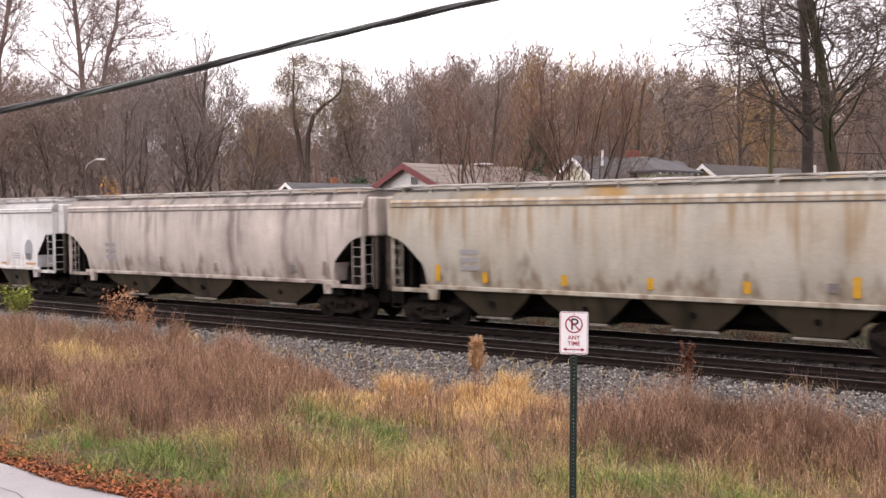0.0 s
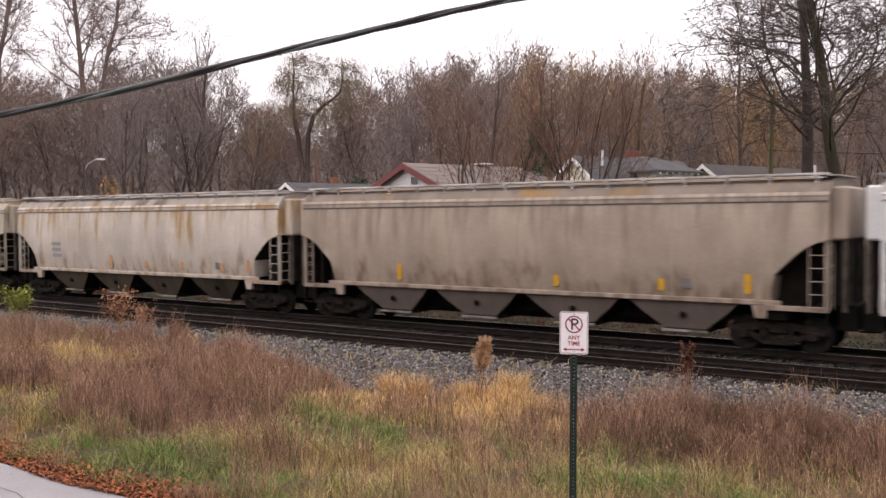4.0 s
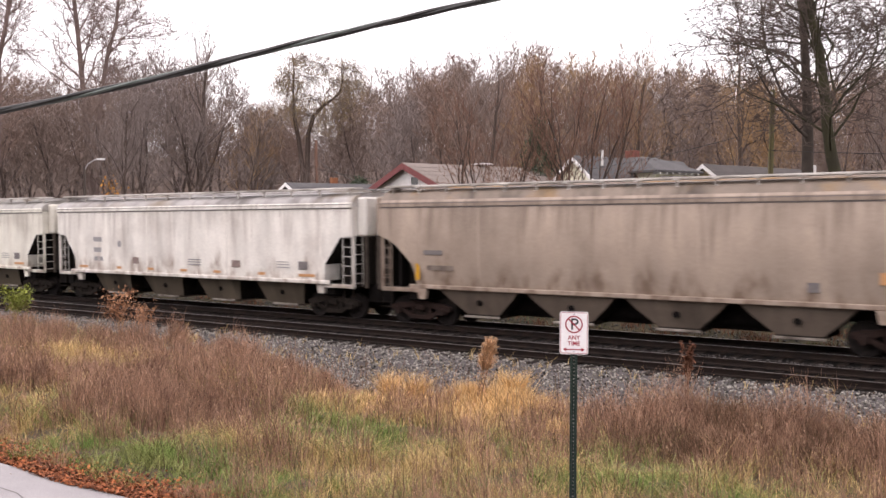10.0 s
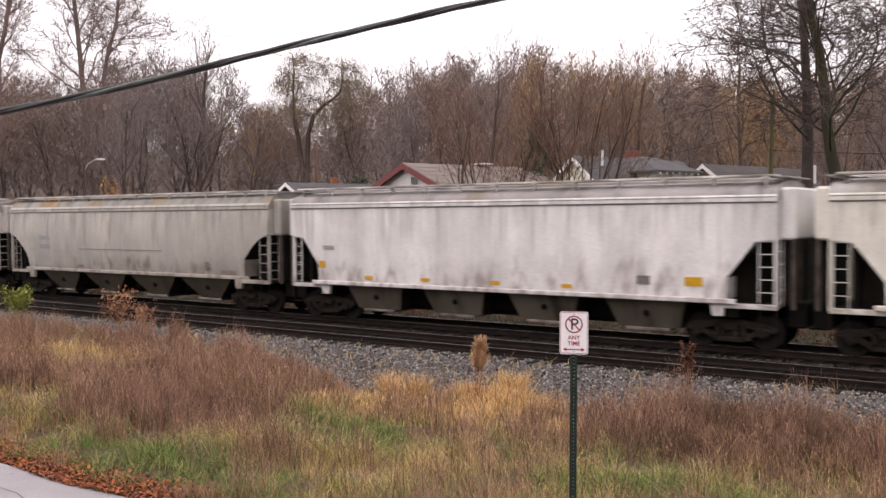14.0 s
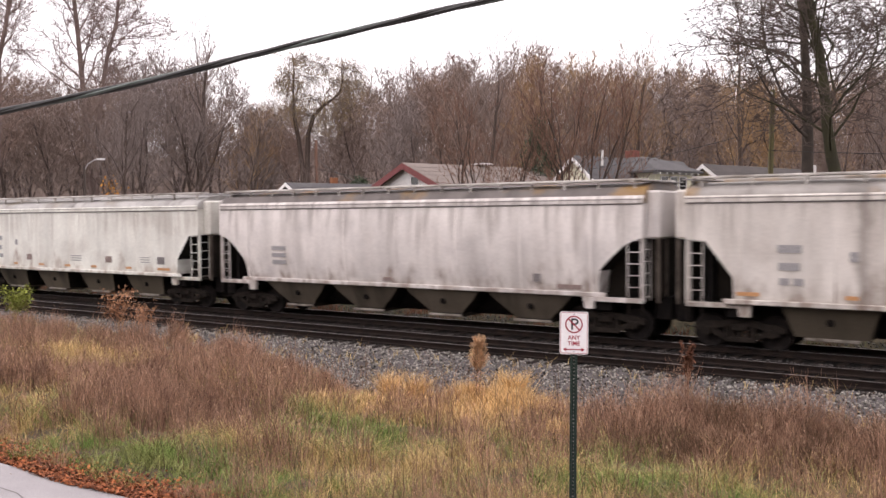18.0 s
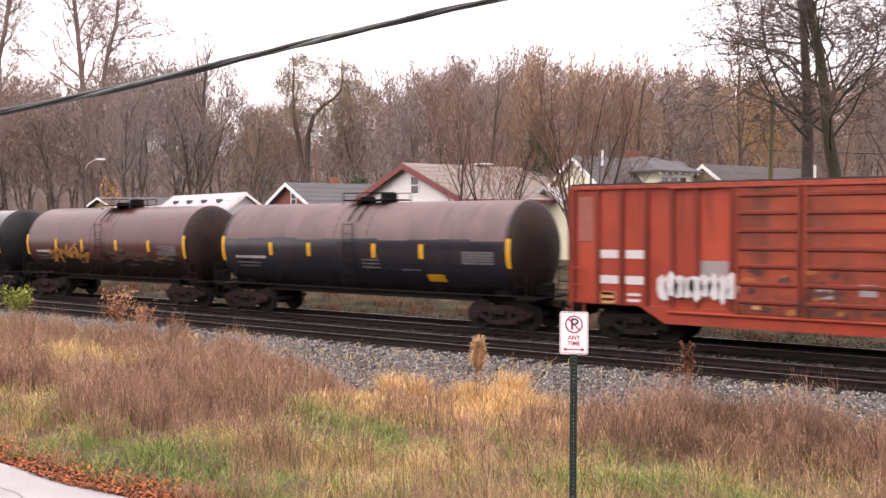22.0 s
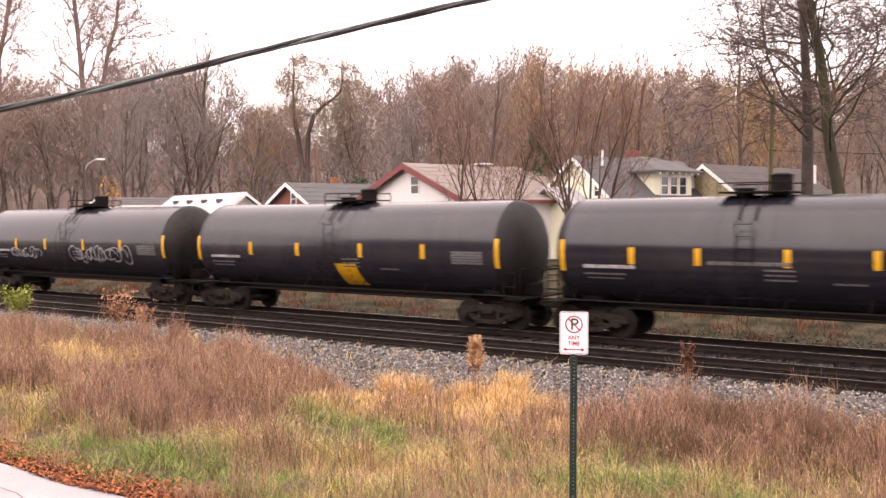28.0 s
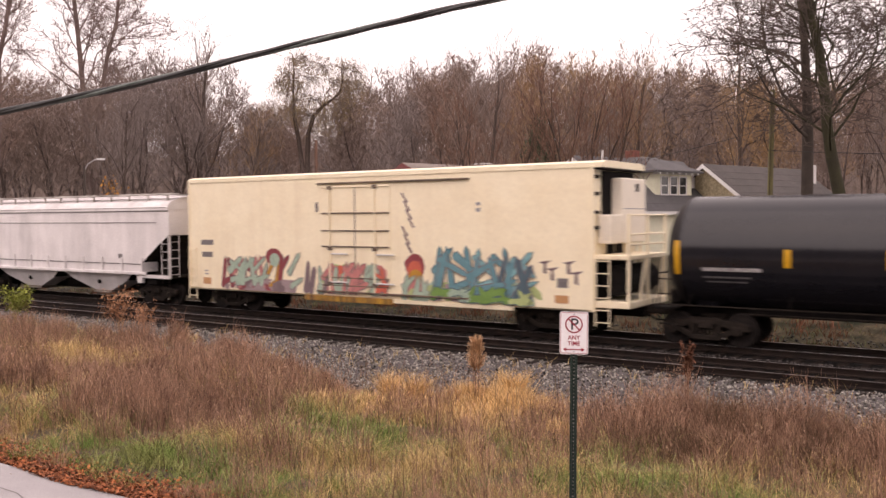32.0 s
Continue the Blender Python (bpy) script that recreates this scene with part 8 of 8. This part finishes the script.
# slender many-stemmed trees before the houses
tree("many-stemmed bare young tree with reddish twigs", -20.25, 41.85, M_BARK_DARK, M_TWIG_YOUNG, seed=52, height=9.8, spread=3.6, fork=0.34, up=1.2, limbs=8, sub=(6, 4, 3), trunk_r=0.15, stems=6, wander=0.16, min_r=0.012, thin=1.0)
tree("many-stemmed bare young tree with reddish twigs", -24.6, 40.4, M_BARK_DARK, M_TWIG_YOUNG, seed=53, height=9.4, spread=3.8, fork=0.22, up=1.0, limbs=8, sub=(5, 4, 3), trunk_r=0.1, stems=4, wander=0.16, min_r=0.011, thin=1.0)
tree("slim bare tree with reddish twigs", -26.6, 39.4, M_BARK_DARK, M_TWIG_YOUNG, seed=54, height=8.6, spread=3.0, fork=0.3, up=1.0, limbs=8, sub=(4, 3, 2), trunk_r=0.1, wander=0.14, min_r=0.01)


# trees behind the houses
def willow(x, y):
    """A forked old tree: one upright stem and one that arches over, with thin hanging clumps of yellowing leaves."""
    rng = np.random.default_rng(61)
    g = at_ground(x, y)
    t = thing("tree", "dark forked tree with thin yellowing foliage", "tree", pose(x, y, 0))
    stems = [[(-0.17, 5.99), (-0.29, 8.58), (-0.63, 11.46), (-1.10, 14.06), (-1.15, 16.36), (-1.04, 18.38), (-1.15, 20.23)], [(0.12, 5.99), (0.17, 8.58), (0.29, 12.04), (0.86, 13.89), (1.96, 15.10), (2.94, 15.73), (3.63, 16.36), (3.86, 17.52), (3.75, 18.84)]]
    tips, twigs = [], []
    for k, stem in enumerate(stems):
        segs = []
        for q, ((u0, z0), (u1, z1)) in enumerate(zip(stem, stem[1:])):
            r0, r1 = 0.27 * (1 - q / (len(stem) - 1)) + 0.03, 0.27 * (1 - (q + 1) / (len(stem) - 1)) + 0.03
            segs.append((ACROSS[0] * u0, ACROSS[1] * u0, max(z0, g - 0.3), ACROSS[0] * u1, ACROSS[1] * u1, z1, r0, r1))
            if q > 0:
                for n in range(7):
                    f = rng.uniform(0, 1)
                    tips.append((np.array([u0 + (u1 - u0) * f, 0, z0 + (z1 - z0) * f]), 0.12 * (1 - q / len(stem)) + 0.03))
        v, f = tubes(np.array(segs), 10)
        part("trunk", array_mesh("trunk", v, f, M_BARK_DARK, True), None, t)
    ends = []
    for u, z, r in ((-1.10, 19.53, 1.2), (0.23, 19.65, 1.1), (-1.79, 18.09, 1.2), (-0.63, 17.23, 1.5), (0.52, 17.80, 1.2), (-1.67, 16.36, 1.3), (-0.35, 15.50, 1.4), (0.63, 15.79, 1.1), (-1.21, 14.35, 1.2), (0.23, 14.06, 1.3), (1.96, 18.96, 1.0), (2.82, 17.52, 1.0), (4.09, 18.96, 1.1), (5.01, 18.50, 1.2), (5.25, 17.23, 1.0), (4.44, 16.36, 1.0), (3.40, 14.92, 1.1), (1.96, 13.77, 1.0), (4.67, 14.92, 0.9), (-2.36, 17.23, 0.8)):
        c = np.array([u, rng.normal(0, 0.6), z])
        near = min(tips, key=lambda q: np.linalg.norm(q[0] - c) + 0.6 * max(0.0, q[0][2] - c[2]))
        mid = (near[0] + c) / 2 + np.array([0, 0, 0.35])
        for a, e, ra, rb in ((near[0], mid, near[1], near[1] * 0.7), (mid, c, near[1] * 0.7, 0.03)):
            twigs.append((*a, *e, ra, rb))
        for n in range(34):
            p = c + rng.normal(0, 0.72, 3) * r
            twigs.append((*(c + rng.normal(0, 0.25, 3) * r), *p, 0.024, 0.012))
            for h in range(3):
                q = p + np.array([rng.normal(0, 0.16), rng.normal(0, 0.16), -rng.uniform(0.2, 0.8)])
                twigs.append((*p, *q, 0.012, 0.008))
                ends.append((p + q) / 2)
    turn = lambda a: np.stack([ACROSS[0] * a[:, 0] + AXIS[0] * a[:, 1], ACROSS[1] * a[:, 0] + AXIS[1] * a[:, 1], a[:, 2]], -1)
    tw = np.array(twigs)
    tw = np.concatenate([turn(tw[:, 0:3]), turn(tw[:, 3:6]), tw[:, 6:]], 1)
    v, f = tubes(tw, 3)
    part("crown", array_mesh("crown", v, f, M_TWIG_GREY), None, t)
    v, f = leaf_cards(turn(np.array(ends)), 10, 0.055, 0.45, 61)
    part("foliage", array_mesh("foliage", v, f, M_LEAF_YELLOW), None, t)


willow(-64.10, 68.0)
tree("tall bare tree with pale pinkish twigs", -95.0, 64.2, M_BARK_PINK, M_TWIG_PALE, seed=62, height=35, spread=7.5, fork=0.34, up=0.4, limbs=25, sub=(9, 7, 3), trunk_r=0.4, wander=0.26, min_r=0.03, thin=0.7, flare=1.15,
     path=[(0.1, -0.4), (0.0, 6.3), (-0.46, 14.6), (-0.77, 19.9), (-1.2, 25.2), (-1.6, 29.2), (-2.1, 32.8), (-2.5, 36.0)])
tree("tall bare forked tree with pale pinkish twigs", -94.4, 64.7, M_BARK_PINK, M_TWIG_PALE, seed=63, height=34, spread=6.5, fork=0.36, up=0.4, limbs=20, sub=(9, 7, 3), trunk_r=0.34, wander=0.26, min_r=0.03, thin=0.7, flare=1.15,
     path=[(-0.1, -0.4), (-0.1, 6.3), (-0.05, 10.6), (0.8, 18.0), (1.55, 22.0), (2.57, 25.3), (3.0, 28.6), (3.1, 33.0)])
tree("tall bare tree with pale pinkish twigs", -104.0, 57.8, M_BARK_PINK, M_TWIG_PALE, seed=64, height=34, spread=8.0, fork=0.34, up=0.4, limbs=23, sub=(9, 7, 3), trunk_r=0.4, wander=0.26, min_r=0.03, thin=0.7, flare=1.15,
     path=[(-0.2, -0.4), (0.0, 6.3), (0.4, 14.8), (0.64, 21.5), (1.6, 25.6), (2.3, 30.2), (2.7, 34.0)])
tree("bare tree with grey brown twigs", -72.1, 52.0, M_BARK, M_TWIG_GREY, seed=74, height=15.5, spread=5.5, fork=0.3, up=0.7, limbs=18, sub=(6, 5, 3), trunk_r=0.22, wander=0.2, min_r=0.016, trunk_wander=0.05, thin=0.7, top=0.85)
tree("broad bare tree with grey twigs", -75.6, 63.5, M_BARK, M_TWIG_GREY, seed=75, height=21.5, spread=7.0, fork=0.24, up=0.6, limbs=14, sub=(6, 5, 3), trunk_r=0.4, wander=0.17, min_r=0.014, trunk_wander=0.04, thin=0.8, top=0.85)
tree("bare tree with orange-brown twigs", -33.0, 79.0, M_BARK, M_TWIG_ORANGE, M_LEAF_RUST, 1, 0.06, 0.2, seed=65, height=17.5, spread=5.5, fork=0.22, up=0.8, limbs=13, sub=(6, 5, 3), trunk_r=0.28, wander=0.15, min_r=0.014, trunk_wander=0.04, thin=0.7, top=0.85)
tree("bare tree with orange-brown twigs", -24.5, 84.0, M_BARK, M_TWIG_ORANGE, M_LEAF_RUST, 1, 0.06, 0.2, seed=66, height=18.5, spread=6, fork=0.22, up=0.8, limbs=13, sub=(6, 5, 3), trunk_r=0.28, wander=0.15, min_r=0.014, trunk_wander=0.04, thin=0.7, top=0.85)
tree("dense bare tree with reddish twigs", -36.0, 66.0, M_BARK, M_TWIG_RED, seed=67, height=16.0, spread=5.2, fork=0.2, up=0.9, limbs=13, sub=(7, 5, 3), trunk_r=0.26, wander=0.14, min_r=0.014, trunk_wander=0.04, thin=0.7, top=0.85)
tree("dense bare tree with brown twigs", -42.5, 68.0, M_BARK, M_TWIG, seed=68, height=16.0, spread=5.2, fork=0.2, up=0.9, limbs=13, sub=(7, 5, 3), trunk_r=0.26, wander=0.14, min_r=0.014, trunk_wander=0.04, thin=0.7, top=0.85)
tree("broad bare tree with tan twigs", -70.3, 66.0, M_BARK, M_TWIG_ORANGE, seed=69, height=13.6, spread=5.0, fork=0.22, up=0.7, limbs=12, sub=(6, 5, 3), trunk_r=0.26, wander=0.16, min_r=0.014, trunk_wander=0.05, thin=0.7, top=0.85)
tree("dense bare tree with dull brown twigs", -10.5, 74.0, M_BARK, M_TWIG, seed=72, height=16.0, spread=6.0, fork=0.2, up=0.7, limbs=13, sub=(7, 5, 3), trunk_r=0.26, wander=0.16, min_r=0.014, trunk_wander=0.05, thin=0.7, top=0.85)
tree("dense bare tree with dull brown twigs", -2.5, 72.0, M_BARK, M_TWIG_GREY, seed=73, height=17.0, spread=6.0, fork=0.2, up=0.7, limbs=13, sub=(7, 5, 3), trunk_r=0.26, wander=0.16, min_r=0.014, trunk_wander=0.05, thin=0.7, top=0.85)

# woods on the rising ground
SKYLINE_U = [-0.62, -0.49, -0.40, -0.34, -0.28, -0.245, -0.225, -0.205, -0.18, -0.15, -0.115, -0.09, -0.075, -0.05, -0.02, 0.05, 0.11, 0.16, 0.21, 0.26, 0.34, 0.5, 0.62]
SKYLINE_T = [1.15 * q for q in (0.17, 0.17, 0.155, 0.165, 0.18, 0.15, 0.125, 0.14, 0.115, 0.15, 0.145, 0.13, 0.15, 0.155, 0.165, 0.17, 0.175, 0.172, 0.155, 0.165, 0.15, 0.15, 0.15)]


GAP_U = [-0.62, -0.38, -0.35, -0.25, -0.23, -0.2, -0.18, -0.16, -0.11, -0.07, 0.6]
GAP_STEP = [1.0, 1.0, 1.2, 1.2, 0.8, 1.0, 2.2, 1.5, 1.3, 1.0, 1.0]


def shards(p, length, width, tilt, seed):
    """Thin upright slivers, one triangle each, that stand for fine twigs seen from far off."""
    rng = np.random.default_rng(seed)
    n = len(p)
    d = np.stack([rng.normal(0, tilt, n), rng.normal(0, tilt, n), np.ones(n)], -1)
    d = d / np.linalg.norm(d, axis=1, keepdims=True) * length[:, None]
    side = rng.normal(0, 0.5, n)
    w = np.stack([ACROSS[0] + AXIS[0] * side, ACROSS[1] + AXIS[1] * side, np.zeros(n)], -1) * width[:, None]
    v = np.stack([p - w, p + w, p + d], 1)
    return v.reshape(-1, 3), np.arange(n * 3).reshape(n, 3)


def build_woods():
    rng = np.random.default_rng(77)
    kinds = [grow(200 + k, 20.0, rng.uniform(4.0, 6.0), rng.uniform(0.2, 0.34), rng.uniform(0.5, 0.95), 13, (6, 4, 2), 0.2, 1, 0.16, 0.02, thin=0.7, top=0.74) for k in range(7)]
    mats = [M_TWIG, M_TWIG_RED, M_TWIG_ORANGE, M_TWIG_GREY]
    names = ["brown", "reddish", "orange-brown", "grey"]
    groups, tips = {}, [[], [], [], []]
    for depth, step in ((92, 0.046), (108, 0.036), (126, 0.032), (146, 0.028), (168, 0.026)):
        u = -0.66
        while u < 0.66:
            d = depth * rng.uniform(0.93, 1.08)
            p = AXIS * d + ACROSS * d * u
            g = at_ground(p[0], p[1])
            top = 3.65 + np.interp(u, SKYLINE_U, SKYLINE_T) * d * rng.uniform(0.82, 1.03)
            h = max(6.0, top - g)
            s = h / 20.0
            k = rng.integers(0, len(kinds))
            a = rng.uniform(0, 6.28)
            rot = np.array([[math.cos(a), -math.sin(a), 0], [math.sin(a), math.cos(a), 0], [0, 0, 1]])
            tint = rng.choice(4, p=(0.42, 0.12, 0.06, 0.4)) if u < 0.12 else rng.choice(4, p=(0.24, 0.12, 0.48, 0.16))
            segs, ends = kinds[k]
            for level, seg in enumerate(segs):
                if not len(seg):
                    continue
                q = seg.copy()
                q[:, 0:3] = q[:, 0:3] @ rot.T * s + (p[0], p[1], g)
                q[:, 3:6] = q[:, 3:6] @ rot.T * s + (p[0], p[1], g)
                q[:, 6:] = np.maximum(q[:, 6:] * s, (0.012 + 0.00007 * d) * (1.0 if level < 2 else 1.7))
                groups.setdefault((tint, (0, 1, 2, 2, 2)[level]), []).append(q)
            tips[tint].append(ends @ rot.T * s + (p[0], p[1], g))
            u += step * rng.uniform(0.7, 1.3) * np.interp(u, GAP_U, GAP_STEP)
    for (tint, level), segs in sorted(groups.items()):
        v, f = slivers(np.concatenate(segs)) if level == 2 else tubes(np.concatenate(segs), 5 if level == 0 else 3)
        ob = new("woods", array_mesh("woods", v, f, M_BARK_DARK if level == 0 else M_BARK if level == 1 else mats[tint]))
        tagged(ob, "far bare autumn woods with %s twigs" % names[tint], "woods", kind="stuff")
    for tint in range(4):
        e = np.concatenate(tips[tint])
        e = np.repeat(e, 3, 0) + rng.normal(0, 0.55, (len(e) * 3, 3))
        v, f = shards(e, rng.uniform(0.4, 1.3, len(e)), rng.uniform(0.013, 0.026, len(e)), 0.95, 300 + tint)
        tagged(new("woods_twigs", array_mesh("woods_twigs", v, f, mats[tint])), "fine %s twigs of the far woods" % names[tint], "woods", kind="stuff")
    # undergrowth: thin shoots in front of and between the trunks
    for k, (n, low, high) in enumerate(((60000, 1.5, 6.0), (60000, 3.0, 12.0))):
        d = rng.uniform(74, 165, n)
        u = rng.uniform(-0.62, 0.62, n)
        x, y = AXIS[0] * d + ACROSS[0] * d * u, AXIS[1] * d + ACROSS[1] * d * u
        lift = rng.uniform(0, 1, n) ** 1.5 * (4.0 if k == 0 else 0.09 * d)
        v, f = shards(np.stack([x, y, ground_height(x, y) + lift], -1), rng.uniform(low, high, n) * 0.26, rng.uniform(0.004, 0.011, n), 1.0, 320 + k)
        tagged(new("undergrowth", array_mesh("undergrowth", v, f, (M_TWIG, M_TWIG_GREY)[k])), "dense bare undergrowth at the foot of the woods", "undergrowth", kind="stuff")
    # the wooded slope that closes the view behind the trunks
    xs = np.linspace(-0.9, 0.9, 240)
    rows = []
    for dd, hh in ((185, 2.0), (188, 11.0), (200, 16.5), (230, 20.0), (600, 24.0)):
        hh = hh * np.where(np.abs(xs + 0.18) < 0.03, 0.62, 1.0)
        w = hh + (np.sin(xs * 31) + np.sin(xs * 67 + 1) + 0.6 * np.sin(xs * 211) + 0.5 * np.sin(xs * 340 + 2)) * 0.8 * (dd > 186)
        rows.append(np.stack([AXIS[0] * dd + ACROSS[0] * dd * xs, AXIS[1] * dd + ACROSS[1] * dd * xs, w], -1))
    v = np.stack(rows, 0)
    idx = np.arange(5 * 240).reshape(5, 240)
    f = np.stack([idx[:-1, :-1], idx[:-1, 1:], idx[1:, 1:], idx[1:, :-1]], -1).reshape(-1, 4)
    m_hill = surface("leaf_littered_hillside", (0.2, 0.148, 0.122), 0.95, second=(0.15, 0.115, 0.097), scale=0.25, amount=0.9, fine=2.5, fine_amount=0.3, bump=0.6, bump_scale=1.0)
    tagged(new("backdrop_hill", array_mesh("backdrop_hill", v.reshape(-1, 3), f, m_hill)), "brown wooded hillside in the distance", "hill", kind="structure")
    # brush on the slope's crest breaks its outline
    n = 26000
    u = rng.uniform(-0.66, 0.66, n)
    d = rng.uniform(186, 215, n)
    z = np.interp(d, (185, 188, 200, 230), (2, 10, 15, 18)) - 1.0
    v, f = shards(np.stack([AXIS[0] * d + ACROSS[0] * d * u, AXIS[1] * d + ACROSS[1] * d * u, z], -1), rng.uniform(1.5, 6.5, n), rng.uniform(0.03, 0.07, n), 0.4, 340)
    tagged(new("hill_brush", array_mesh("hill_brush", v, f, M_TWIG)), "bare brush along the hillside crest", "undergrowth", kind="stuff")


build_woods()


def evergreen(label, x, y, height, radius, seed):
    g = at_ground(x, y)
    rng = np.random.default_rng(seed)
    t = thing("evergreen_tree", label, "tree", pose(x, y, g))
    part("trunk", Shape().tube((0, 0, -0.3), (0, 0, height), 0.16, 0.03, n=8), M_BARK, t)
    n = 900
    hz = rng.power(0.8, n) * height
    r = radius * np.clip(1.25 * (1.02 - hz / height), 0, 0.8) * np.sqrt(rng.uniform(0.05, 1, n))
    a = rng.uniform(0, 6.28, n)
    v, f = leaf_cards(np.stack([r * np.cos(a), r * np.sin(a), hz], -1), 16, 0.1, 0.28, seed)
    tagged(part("foliage", array_mesh("foliage", v, f, M_NEEDLE), None, t), kind="stuff")


evergreen("dark green evergreen behind the brick house", -46.5, 55.5, 5.6, 3.0, 5)
evergreen("dark green evergreen behind the brick house", -44.0, 57.5, 5.4, 3.0, 6)
evergreen("tall dark evergreen among bare trees", -31.62, 58.0, 9.4, 3.0, 7)
evergreen("broad dark green shrub on the bank behind the track", -9.2, 38.0, 3.3, 2.4, 8)
tree("small sapling with golden orange leaves", -59.5, 42.0, M_BARK, M_TWIG_ORANGE, surface("golden_orange_leaves", (0.45, 0.2, 0.03), 0.85, island=0.35, bump=0), 3, 0.09, 0.3, seed=71, height=5.4, spread=1.6, fork=0.4, up=0.8, limbs=7, sub=(4, 3), trunk_r=0.07, wander=0.12, min_r=0.01)


motions()
